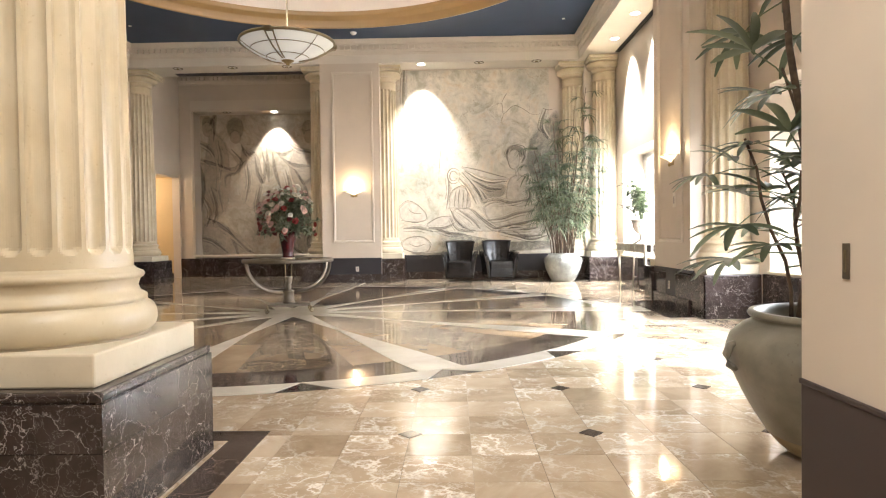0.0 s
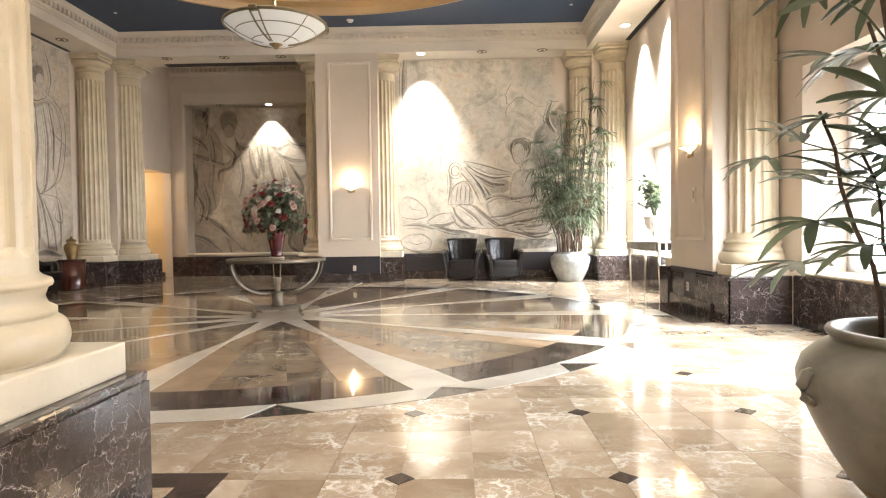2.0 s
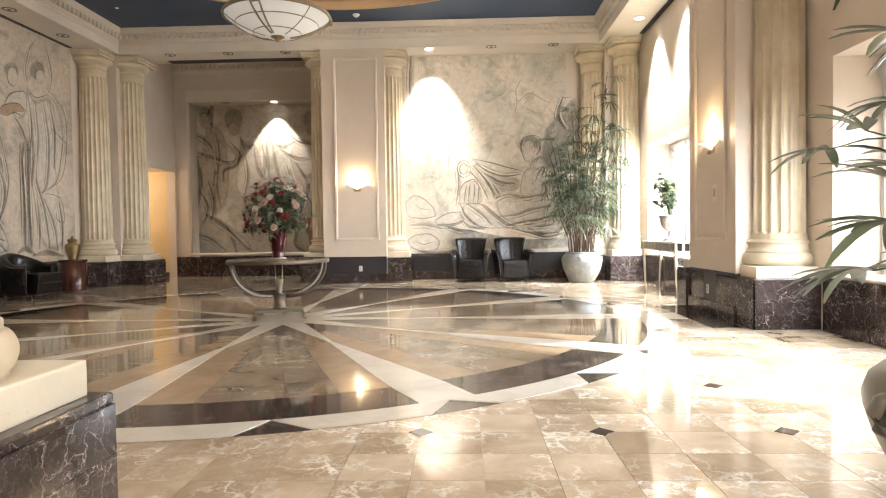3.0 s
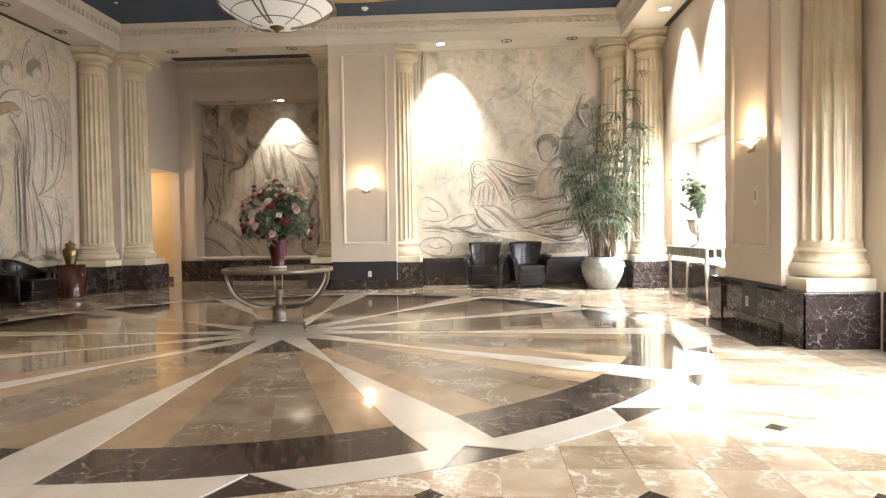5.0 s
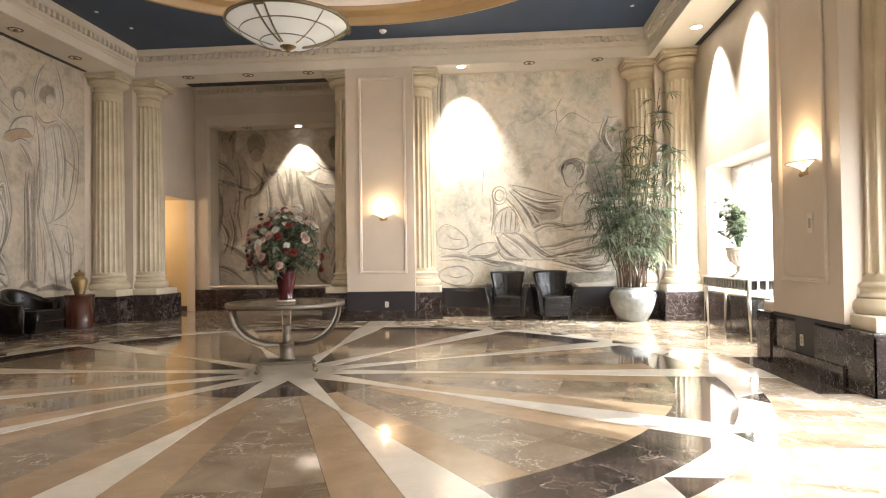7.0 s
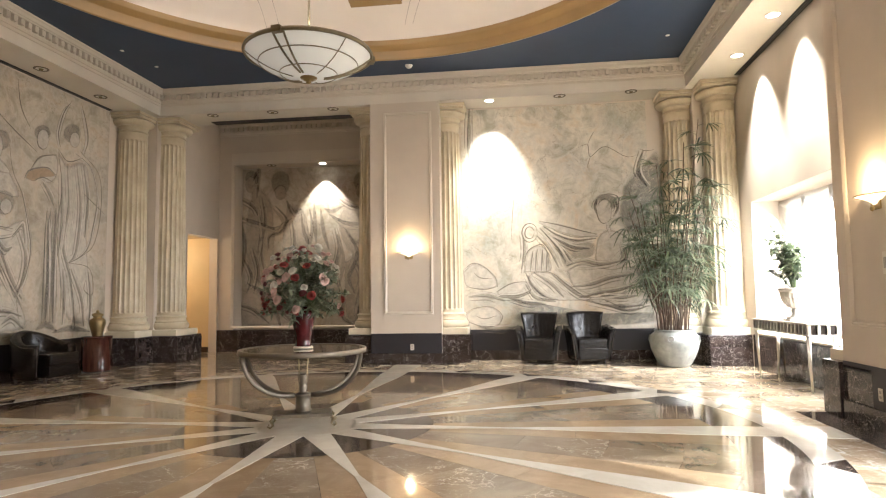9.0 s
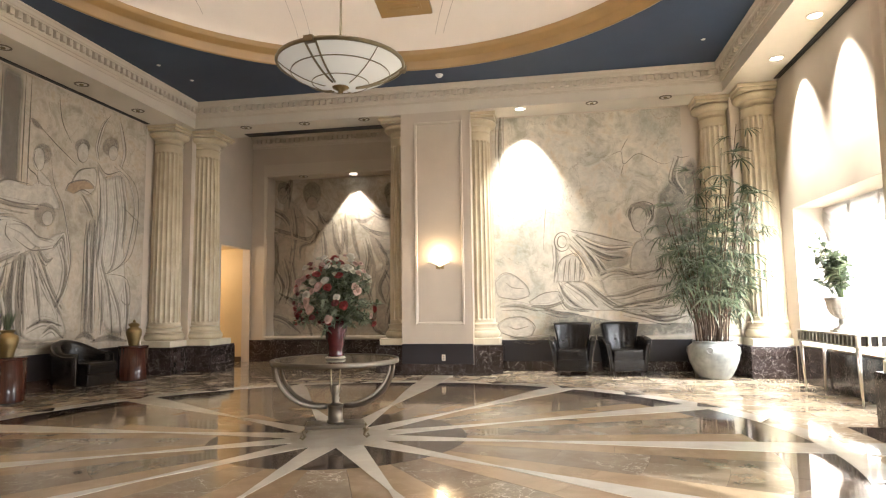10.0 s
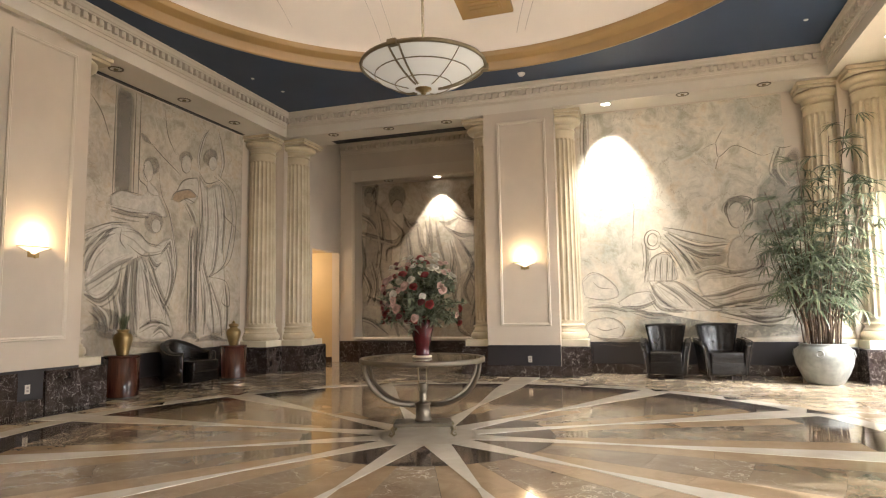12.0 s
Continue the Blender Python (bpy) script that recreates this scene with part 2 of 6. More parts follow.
def add_sweep(bm, path, profile, closed=False):
    """Carries a cross-section (out, up) along a path of (x, y, z) with mitred corners; out points to the left of the way."""
    n = len(path)
    rings = []
    for i in range(n):
        p = Vector(path[i])
        a = Vector(path[i - 1]) if i > 0 or closed else None
        c = Vector(path[(i + 1) % n]) if i < n - 1 or closed else None
        d1 = (p - a).normalized() if a is not None else (c - p).normalized()
        d2 = (c - p).normalized() if c is not None else d1
        n1, n2 = Vector((-d1.y, d1.x, 0)), Vector((-d2.y, d2.x, 0))
        m = (n1 + n2).normalized()
        m = m / max(0.2, m.dot(n1))
        rings.append([bm.verts.new(p + m * o + Vector((0, 0, u))) for o, u in profile])
    pairs = list(zip(rings, rings[1:])) + ([(rings[-1], rings[0])] if closed else [])
    k = len(profile)
    for a, b in pairs:
        for j in range(k):
            bm.faces.new((a[j], a[(j + 1) % k], b[(j + 1) % k], b[j]))
    if not closed:
        bm.faces.new(rings[0])
        bm.faces.new(list(reversed(rings[-1])))
    bmesh.ops.recalc_face_normals(bm, faces=bm.faces)
    return bm


def sweep(path, profile, closed=False):
    return add_sweep(bmesh.new(), path, profile, closed)


def structure(name, bm, mat, label, category="wall", smooth=False):
    return tagged(part(name, bm, mat, None, "", smooth), label, category, "", "structure")


# ---- plan ----
CX, CY = 0.0, -0.28            # centre of the round floor, lamp and dome
BX, BY = 5.32, 5.50            # inner faces of the side and back beams
BYF = -6.04                    # inner face of the front beam
WX, WYB = 6.12, 6.15           # mural and window walls behind the columns
PX = 5.42                      # faces of the side piers
SOF, CEIL = 5.16, 5.70         # soffit and ceiling heights
NICHE_Y = 8.06


def wall_boxes(*boxes):
    bm = bmesh.new()
    for b in boxes:
        add_box(bm, *b)
    return bm


# walls of the hall
structure("wall_north", wall_boxes((1.3 - 0.69, WX + 0.3, WYB, WYB + 0.2, 0, SOF), (-0.79, 0.61, BY, WYB + 0.4, 0, SOF)), WALL, "cream painted wall and pier behind the reclining mural")
structure("wall_west", wall_boxes((-WX - 0.2, -WX, BYF, WYB, 0, SOF), (-WX - 0.1, -PX, -1.0, 0.44, 0, SOF)), WALL, "cream painted wall and pier carrying a tall mural")
E2 = WX + 0.75
structure("wall_east", wall_boxes((WX, E2, 4.75, WYB, 0, SOF), (WX, E2, -1.65, 1.1, 0, SOF), (WX, E2, -7.2, -5.3, 0, SOF),
                                  (WX, E2, 1.1, 4.75, 2.83, SOF), (WX, E2, -5.3, -1.65, 2.83, SOF), (WX, E2, 1.1, 4.75, 0, 0.58), (WX, E2, -5.3, -1.65, 0, 0.58),
                                  (PX, WX, -1.0, 0.44, 0, SOF)), WALL, "cream painted wall with deep window openings and a pier")
structure("wall_south", wall_boxes((3.55, WX, -7.25, -6.95, 0, SOF), (-WX - 0.2, 0.2, -6.75, -6.45, 0, SOF)), WALL, "plain cream painted wall closing the hall")
structure("wall_corridor_east", box(3.55, 3.8, -13.0, -7.25, 0, 3.5), WALL, "plain cream corridor wall above a brown dado")
structure("wall_corridor_west", box(-0.6, -0.35, -13.0, -6.75, 0, 3.5), WALL, "plain cream corridor wall")
structure("wall_corridor_south", box(-0.6, 3.8, -13.2, -13.0, 0, 3.5), WALL, "plain cream corridor end wall")
structure("wall_corridor_lintel", box(-0.35, 3.55, -7.25, -6.95, 3.5, SOF), WALL, "plain cream wall above the corridor mouth")
# vestibule behind the columns on the north side
structure("wall_vestibule_west", wall_boxes((-5.5, -5.3, WYB, 6.62, 0, 5.75), (-5.5, -5.3, 6.62, 7.98, 2.78, 5.75), (-5.5, -5.3, 7.98, 8.9, 0, 5.75)), WALL, "shaded cream vestibule wall with a doorway")
structure("wall_vestibule_east", box(-0.3, -0.1, WYB + 0.4, 8.9, 0, 5.75), WALL, "shaded cream vestibule side wall")
structure("wall_vestibule_north", wall_boxes((-5.3, -4.9, NICHE_Y, 8.9, 0, 5.75), (-0.5, -0.3, NICHE_Y, 8.9, 0, 5.75), (-4.9, -0.5, NICHE_Y, 8.9, 4.62, 5.75), (-4.9, -0.5, 8.5, 8.9, 0, 4.62)), WALL, "shaded cream vestibule wall with a deep niche")
structure("wall_passage", wall_boxes((-8.2, -5.5, 7.98, 8.2, 0, 3.0), (-8.2, -5.5, 6.3, 6.5, 0, 3.0), (-8.4, -8.2, 6.3, 8.2, 0, 3.0), (-8.4, -5.5, 6.3, 8.2, 2.8, 3.0)), PASSAGE, "ochre painted passage wall lit by a warm lamp")
structure("ceiling_vestibule", box(-5.5, -0.1, WYB + 0.2, 8.9, 5.75, 5.9), SOFFIT, "cream vestibule ceiling", "ceiling")
structure("ceiling_corridor", box(-0.6, 3.8, -13.2, -7.25, 3.5, 3.7), SOFFIT, "cream corridor ceiling", "ceiling")

# beams and soffits round the blue ceiling
structure("beam", wall_boxes((-WX - 0.2, WX + 0.3, BY, WYB + 0.2, SOF, 6.0), (-WX - 0.2, WX + 0.3, BYF - 0.95, BYF, SOF, 6.0), (-WX - 0.2, -BX, BYF, BY, SOF, 6.0), (BX, E2, BYF, BY, SOF, 6.0)), SOFFIT, "cream painted ceiling beam with flat soffit", "beam")

# cornice: mitred moulding on the beams
prof = [(0, -0.35), (0.018, -0.35), (0.018, -0.30), (0.032, -0.29), (0.032, -0.265), (0.036, -0.26), (0.036, -0.13), (0.10, -0.13), (0.105, -0.105), (0.115, -0.095), (0.12, -0.045), (0.128, -0.03), (0.13, 0.0), (0, 0.0)]
loop = [(BX, BY, CEIL), (-BX, BY, CEIL), (-BX, BYF, CEIL), (BX, BYF, CEIL)]
cornice = structure("cornice", sweep(loop, prof, True), TRIM, "cream moulded cornice with a row of dentils", "cornice")
dent = bpy.data.meshes.new("dentil")
bm = box(-0.036, 0.036, -0.032, 0.032, -0.05, 0.045, 0.005)
bm.to_mesh(dent)
bm.free()
dent.materials.append(TRIM)
STEP = 0.135


def dentil_rows():
    rows = []
    n = int(2 * BX / STEP)
    for i in range(n):
        x = -BX + (i + 0.5) * 2 * BX / n
        rows.append((x, BY - 0.064, 0))
    n = int((BY - BYF) / STEP)
    for i in range(n):
        y = BYF + (i + 0.5) * (BY - BYF) / n
        rows += [(-BX + 0.064, y, 90), (BX - 0.064, y, 90)]
    return rows


rest = bmesh.new()
for x, y, turn in dentil_rows():
    if y > -2.0:
        shared("dentil", dent, cornice, pose(x, y, CEIL - 0.18, 0, 0, turn))
    else:
        add_box(rest, x - 0.032, x + 0.032, y - 0.036, y + 0.036, CEIL - 0.23, CEIL - 0.135)
tagged(part("dentil_rest", rest, TRIM, cornice), kind="stuff")

# blue ceiling with a round opening, gold ring and dome
RO = 4.83
SEG = 96


def ring_with_square_hole():
    bm = bmesh.new()
    inner, outer = [], []
    for i in range(SEG):
        a = 2 * math.pi * i / SEG
        c, s = math.cos(a), math.sin(a)
        k = min((BX if c == 0 else (BX - CX * (1 if c > 0 else -1)) / max(abs(c), 1e-6)), ((BY - CY) if s > 0 else (CY - BYF)) / max(abs(s), 1e-6))
        for store, r in ((inner, RO), (outer, max(k, RO + 0.05))):
            store.append((CX + r * c, CY + r * s))
    for z, flip in ((CEIL, False), (CEIL + 0.08, True)):
        vi = [bm.verts.new((*p, z)) for p in inner]
        vo = [bm.verts.new((*p, z)) for p in outer]
        for i in range(SEG):
            f = (vi[i], vo[i], vo[(i + 1) % SEG], vi[(i + 1) % SEG])
            bm.faces.new(f if flip else tuple(reversed(f)))
    # the four corners
    for sx, sy in ((1, 1), (-1, 1), (-1, -1), (1, -1)):
        yy = BY if sy > 0 else BYF
        a1 = [p for p in outer if abs(p[0] - sx * BX) < 1e-4 and (p[1] - CY) * sy > 0]
        a2 = [p for p in outer if abs(p[1] - yy) < 1e-4 and (p[0] - CX) * sx > 0]
        if a1 and a2:
            p1 = max(a1, key=lambda p: p[1] * sy)
            p2 = max(a2, key=lambda p: p[0] * sx)
            tri = [bm.verts.new((*q, CEIL)) for q in (p1, (sx * BX, yy), p2)]
            f = bm.faces.new(tri)
            f.normal_update()
            if f.normal.z > 0:
                f.normal_flip()
    return bm


structure("ceiling", ring_with_square_hole(), BLUE, "flat dark blue painted ceiling round the dome", "ceiling")
ringp = [(RO + 0.01, CEIL + 0.02), (RO + 0.01, CEIL - 0.035), (RO - 0.035, CEIL - 0.045), (RO - 0.05, CEIL - 0.02), (RO - 0.06, CEIL + 0.11), (RO - 0.075, CEIL + 0.12), (RO - 0.20, CEIL + 0.165), (RO - 0.215, CEIL + 0.18), (RO - 0.22, CEIL + 0.26)]
bm = lathe(ringp, SEG, None, False)
bmesh.ops.translate(bm, verts=bm.verts, vec=(CX, CY, 0))
structure("trim_dome_ring", bm, GOLD, "gold painted moulded ring round the dome", "trim", True)
DR, DZ, DH = RO - 0.20, CEIL + 0.22, 0.80      # the dome's radius, springing and rise
domep = [(DR * math.cos(radians(a)), DZ + DH * math.sin(radians(a))) for a in range(0, 90, 6)] + [(0.02, DZ + DH)]
bm = lathe(domep, SEG, None, False)
bmesh.ops.translate(bm, verts=bm.verts, vec=(CX, CY, 0))
bmesh.ops.reverse_faces(bm, faces=bm.faces)
structure("ceiling_dome", bm, DOME, "pale plaster dome", "ceiling", True)
structure("roof", box(-WX - 0.2, E2, BYF - 0.95, WYB + 0.2, 7.0, 7.2), SOFFIT, "plain roof slab above the dome", "ceiling")

# ---- columns ----
COLZ = 0.67
SHAFT = 0.318


def fluted(r, a, z):
    """Round-bottomed flutes with flat fillets between them and rounded ends."""
    u = ((a * 20 / (2 * math.pi)) % 1.0 - 0.5) / 0.37
    if abs(u) >= 1 or z < 1.02 or z > 4.62:
        return r
    arch = math.sqrt(1 - u * u)
    end = min(1.0, max(0.0, min(z - 1.02, 4.62 - z) - 0.03 * (1 - arch)) / 0.025)
    return r - 0.026 * arch ** 0.8 * end


def column_meshes():
    base = [(0.0, COLZ), (0.385, COLZ)]
    base += [(0.36 + 0.052 * math.cos(radians(a)), COLZ + 0.075 + 0.07 * math.sin(radians(a))) for a in range(-80, 91, 17)]
    base += [(0.372, COLZ + 0.15), (0.372, COLZ + 0.17), (0.345, COLZ + 0.185), (0.335, COLZ + 0.21), (0.345, COLZ + 0.24)]
    base += [(0.345 + 0.018 * math.cos(radians(a)), COLZ + 0.26 + 0.018 * math.sin(radians(a))) for a in range(-90, 91, 45)]
    base += [(0.33, COLZ + 0.285), (0.315, COLZ + 0.30), (0.0, COLZ + 0.30)]
    zs = [0.96, 1.0, 1.02, 1.028, 1.036, 1.045, 1.055, 1.08, 1.6, 2.2, 2.8, 3.4, 4.0, 4.58, 4.6, 4.62, 4.7, 4.78]
    shaft = [(SHAFT * (1 - 0.12 * ((z - 0.96) / 3.85) ** 1.6), z) for z in zs]
    top = SHAFT * 0.88
    cap = [(0, 4.77), (top + 0.012, 4.775), (top + 0.02, 4.79), (top + 0.012, 4.805), (top, 4.81), (top, 4.87), (top + 0.02, 4.88), (top + 0.02, 4.90)]
    cap += [(top + 0.025 + 0.11 * math.sin(radians(a)), 4.90 + 0.09 * (1 - math.cos(radians(a)))) for a in range(0, 91, 15)]
    cap += [(top + 0.13, 5.01), (top + 0.10, 5.035), (0, 5.035)]
    out = []
    for nm, p, f, sg in (("base", base, None, 48), ("shaft", shaft, fluted, 240), ("capital", cap, None, 48)):
        bm = lathe(p, sg, f, False) if nm != "shaft" else lathe(p, sg, f)
        me = bpy.data.meshes.new(nm)
        for fc in bm.faces:
            fc.smooth = nm != "shaft"
        bm.to_mesh(me)
        bm.free()
        me.materials.append(STONE)
        out.append((nm, me))
    bm = box(-0.41, 0.41, -0.41, 0.41, 5.035, 5.09, 0.01)
    add_box(bm, -0.44, 0.44, -0.44, 0.44, 5.09, 5.155, 0.012)
    me = bpy.data.meshes.new("abacus")
    bm.to_mesh(me)
    bm.free()
    me.materials.append(STONE)
    out.append(("abacus", me))
    bm = box(-0.43, 0.43, -0.43, 0.43, 0.545, COLZ, 0.008)
    me = bpy.data.meshes.new("plinth_cap")
    bm.to_mesh(me)
    bm.free()
    me.materials.append(CAP)
    out.append(("plinth_cap", me))
    return out


COLMESH = column_meshes()
COLUMNS = [(0.61, -6.49), (0.67, 6.06), (-0.85, 6.06), (5.29, 6.04), (-5.37, 6.04), (5.90, 5.50), (-5.90, 5.46), (-5.86, 0.40), (5.90, -0.96), (5.90, 0.40), (-5.86, -0.96)]


def plinth_slabs(parent):
    """Three courses of dark marble slabs on each side of a core, joints recessed."""
    h = 0.49
    plinth = part("plinth", box(-h + 0.012, h - 0.012, -h + 0.012, h - 0.012, 0, 0.52), DARKMARBLE, parent, "dark white-veined marble plinth")
    for z0, z1 in ((0.002, 0.152), (0.1535, 0.326), (0.3275, 0.502)):
        for side in range(4):
            bm = box(-h, h, -h - 0.012, -h + 0.012, z0, z1, 0.0012)
            part("slab", bm, DARKMARBLE, plinth, "", False, pose(0, 0, 0, 0, 0, 90 * side) @ pose(0, 0.012, 0))
    part("top_slab", box(-h + 0.002, h - 0.002, -h + 0.002, h - 0.002, 0.504, 0.545, 0.012), DARKMARBLE, plinth)


for cx, cy in COLUMNS:
    col = empty("column", "fluted cream cast-stone column on a dark marble plinth", "column", pose(cx, cy, 0), "columns of the hall")
    for nm, me in COLMESH:
        shared(nm, me, col, Matrix())
    plinth_slabs(col)
# corner posts behind the columns
structure("wall_corner_post", wall_boxes((5.46, WX + 0.2, 5.62, WYB + 0.1, 0, SOF), (-WX - 0.1, -5.46, 5.62, WYB + 0.1, 0, SOF)), WALL, "cream painted corner post between columns")

# ---- dado, bases and mouldings ----
def strip(name, mat, label, boxes, category="trim", bevel=0.004):
    for i, b in enumerate(boxes):
        structure(name, box(*b, bevel), mat, label, category)


D0, D1 = 0.19, 0.575
strip("trim_dado", DADO, "dark grey painted dado band", [
    (-0.79, 0.61, BY - 0.008, BY + 0.05, D0, D1), (1.05, 4.72, WYB - 0.008, WYB + 0.05, D0, D1 + 0.03),
    (-PX - 0.05, -PX + 0.008, -1.0, 0.44, D0, D1), (-WX - 0.05, -WX + 0.008, 0.88, 5.0, D0, D1 + 0.03), (-WX - 0.05, -WX + 0.008, -6.0, -1.4, D0, D1 + 0.03),
    (PX - 0.008, PX + 0.05, -1.0, 0.44, D0, D1), (PX - 0.008, 5.5, -1.008, -1.0005, D0, D1)])
strip("baseboard", DARKMARBLE, "dark veined marble baseboard", [
    (-0.81, 0.63, BY - 0.035, BY + 0.05, 0, D0), (1.05, 4.72, WYB - 0.035, WYB + 0.05, 0, D0),
    (-PX - 0.05, -PX + 0.035, -1.02, 0.46, 0, D0), (-WX - 0.05, -WX + 0.035, 0.88, 5.0, 0, D0), (-WX - 0.05, -WX + 0.035, -6.0, -1.4, 0, D0),
    (PX - 0.035, PX + 0.05, -1.02, 0.46, 0, D0)])
strip("trim_pier_foot", DARKMARBLE, "dark marble corner block at the pier's foot", [(PX - 0.05, PX + 0.4, 0.44, 0.80, 0, 0.56), (-PX - 0.4, -PX + 0.05, -1.36, -1.0, 0, 0.56)])
strip("trim_dado", DADO_BROWN, "dark brown corridor dado", [(3.546, 3.6, -13.0, -6.952, 0.0, 0.55), (-0.4, -0.34, -13.0, -6.8, 0.0, 0.55)])
strip("trim_rail", DADO_BROWN, "thin dark rail on the corridor dado", [(3.538, 3.6, -13.0, -6.951, 0.55, 0.568)])
# marble base under the windows and the niche, in slabs
for y0, y1 in ((1.1, 4.75), (-5.3, -1.65)):
    base = structure("baseboard_window", box(WX - 0.03, WX + 0.02, y0 - 0.1, y1 + 0.1, 0, 0.56), DARKMARBLE, "dark veined marble base under a window", "baseboard")
    n = 5
    for i in range(n):
        for z0, z1 in ((0.004, 0.18), (0.184, 0.37), (0.374, 0.555)):
            w = (y1 - y0 + 0.2) / n
            part("slab", box(WX - 0.042, WX - 0.02, y0 - 0.1 + i * w + 0.002, y0 - 0.1 + (i + 1) * w - 0.002, z0, z1, 0.002), DARKMARBLE, base)
base = structure("baseboard_niche", box(-5.3, -0.3, NICHE_Y - 0.05, 8.5, 0, 0.53), DARKMARBLE, "dark veined marble base below the niche", "baseboard")
for i in range(8):
    part("slab", box(-5.3 + i * 0.62 + 0.002, -5.3 + (i + 1) * 0.62 - 0.002, NICHE_Y - 0.065, NICHE_Y - 0.03, 0.004, 0.53, 0.003), DARKMARBLE, base)
strip("baseboard", painted("dark_wood_base", (0.05, 0.025, 0.012), 0.4), "dark wooden passage baseboard", [(-8.2, -5.5, 7.95, 7.99, 0, 0.13)])
strip("trim_ledge", CAP, "cream stone ledge", [(-1.45, -0.3, NICHE_Y - 0.06, 8.5, 0.533, 0.60)])


def frame_moulding(name, w, h, m, label):
    """A mitred rectangular moulding, lying in its own x-z plane, proud towards -y."""
    bm = bmesh.new()
    prof = [(0, 0), (0, 0.018), (0.012, 0.026), (0.024, 0.018), (0.036, 0.024), (0.052, 0.010), (0.056, 0)]
    rings = []
    for sx, sz in ((-1, -1), (1, -1), (1, 1), (-1, 1)):
        rings.append([bm.verts.new((sx * (w / 2 - d), -o, sz * (h / 2 - d))) for d, o in prof])
    for i in range(4):
        a, b = rings[i], rings[(i + 1) % 4]
        for k in range(len(prof) - 1):
            bm.faces.new((a[k], a[k + 1], b[k + 1], b[k]))
    bmesh.ops.recalc_face_normals(bm, faces=bm.faces)
    ob = structure(name, bm, TRIM, label, "moulding")
    ob.matrix_basis = m
    return ob


for m in (pose(-0.03, BY - 0.001, 2.95), pose(-PX + 0.001, CY, 2.95, 0, 0, 90), pose(PX - 0.001, CY, 2.95, 0, 0, -90)):
    frame_moulding("trim_panel", 0.97, 4.02, m, "cream wall panel moulding on a pier")
structure("trim_niche_lintel", box(-4.98, -0.42, NICHE_Y - 0.02, NICHE_Y + 0.01, 4.625, 4.92, 0.004), TRIM, "cream lintel band above the niche", "trim")
frame_moulding("trim_niche", 4.56, 4.1, pose(-2.7, NICHE_Y - 0.001, 2.62), "cream moulding round the niche")
vc = structure("cornice_vestibule", sweep([(-0.3, NICHE_Y, CEIL), (-5.3, NICHE_Y, CEIL)], [(o, u) for o, u in prof]), TRIM, "shaded cream cornice with dentils", "cornice")
for i in range(38):
    shared("dentil", dent, vc, pose(-5.2 + i * 0.126, NICHE_Y - 0.064, CEIL - 0.18))
BLACK = painted("black_slot", (0.012, 0.012, 0.012), 0.6)
SLOTLINE = painted("slot_vane", (0.10, 0.09, 0.08), 0.5)
# two air slots; the third strip paints the shaded gap before the vestibule
for i, (x0, x1, y0, y1) in enumerate(((-WX + 0.005, -WX + 0.105, 0.95, 4.95), (WX - 0.10, WX, 0.95, 4.95), (-4.5, -1.0, WYB - 0.06, WYB + 0.19))):
    vent = tagged(part("slot_diffuser", box(x0, x1, y0, y1, SOF - 0.006, SOF + 0.002, 0.001), BLACK), "dark linear strip for air slots and a shaded gap in the soffit", "air vent", "air slots")
    for k in (0.33, 0.66):
        b = (x0 + (x1 - x0) * k - 0.004, x0 + (x1 - x0) * k + 0.004, y0, y1) if y1 - y0 > 1 else (x0, x1, y0 + (y1 - y0) * k - 0.004, y0 + (y1 - y0) * k + 0.004)
        part("vane", box(*b, SOF - 0.012, SOF - 0.004), SLOTLINE, vent)

# ---- windows ----
GLASS, gt, gb = material("clear_glass", 0.02)
gb.inputs["Transmission Weight"].default_value = 1.0
gb.inputs["IOR"].default_value = 1.05
SHEER, st_, sb = material("sheer_curtain", 0.8)
sb.inputs["Base Color"].default_value = (0.62, 0.59, 0.55, 1)
tr = st_.nodes.new("ShaderNodeBsdfTranslucent")
tr.inputs["Color"].default_value = (0.8, 0.76, 0.7, 1)
ms = st_.nodes.new("ShaderNodeMixShader")
ms.inputs[0].default_value = 0.22
st_.links.new(sb.outputs[0], ms.inputs[1])
st_.links.new(tr.outputs[0], ms.inputs[2])
st_.links.new(ms.outputs[0], st_.nodes["Material Output"].inputs["Surface"])
bump(st_, sb, noise_tex(st_, place(st_), 90, 3).outputs["Fac"], 0.2, 0.003)
FRAME = painted("white_window_paint", (0.72, 0.68, 0.62), 0.4)


def swag(w, drop):
    """One swag of cloth: a hanging drape with curved folds."""
    bm = bmesh.new()
    nu, nv = 22, 16
    grid = []
    for j in range(nv + 1):
        v = j / nv
        row = []
        for i in range(nu + 1):
            u = i / nu * 2 - 1
            sag = (1 - u * u) * drop * v + 0.10 * drop * v
            fold = 0.03 * math.sin(v * 5 * 2 * math.pi + u * u * 2.2) * (0.3 + 0.7 * (1 - u * u))
            row.append(bm.verts.new((fold - 0.05 * v * (1 - u * u), u * w / 2 * (1 - 0.10 * v * (1 - u * u)), -sag)))
        grid.append(row)
    for a, b in zip(grid, grid[1:]):
        for i in range(nu):
            bm.faces.new((a[i], a[i + 1], b[i + 1], b[i]))
    return bm


def curtain(w, h):
    bm = bmesh.new()
    n = 40
    rows = []
    for z in (0, -h * 0.4, -h):
        rows.append([bm.verts.new((0.035 * math.sin(i * 1.25), (i / n - 0.5) * w, z)) for i in range(n + 1)])
    for a, b in zip(rows, rows[1:]):
        for i in range(n):
            bm.faces.new((a[i], a[i + 1], b[i + 1], b[i]))
    return bm


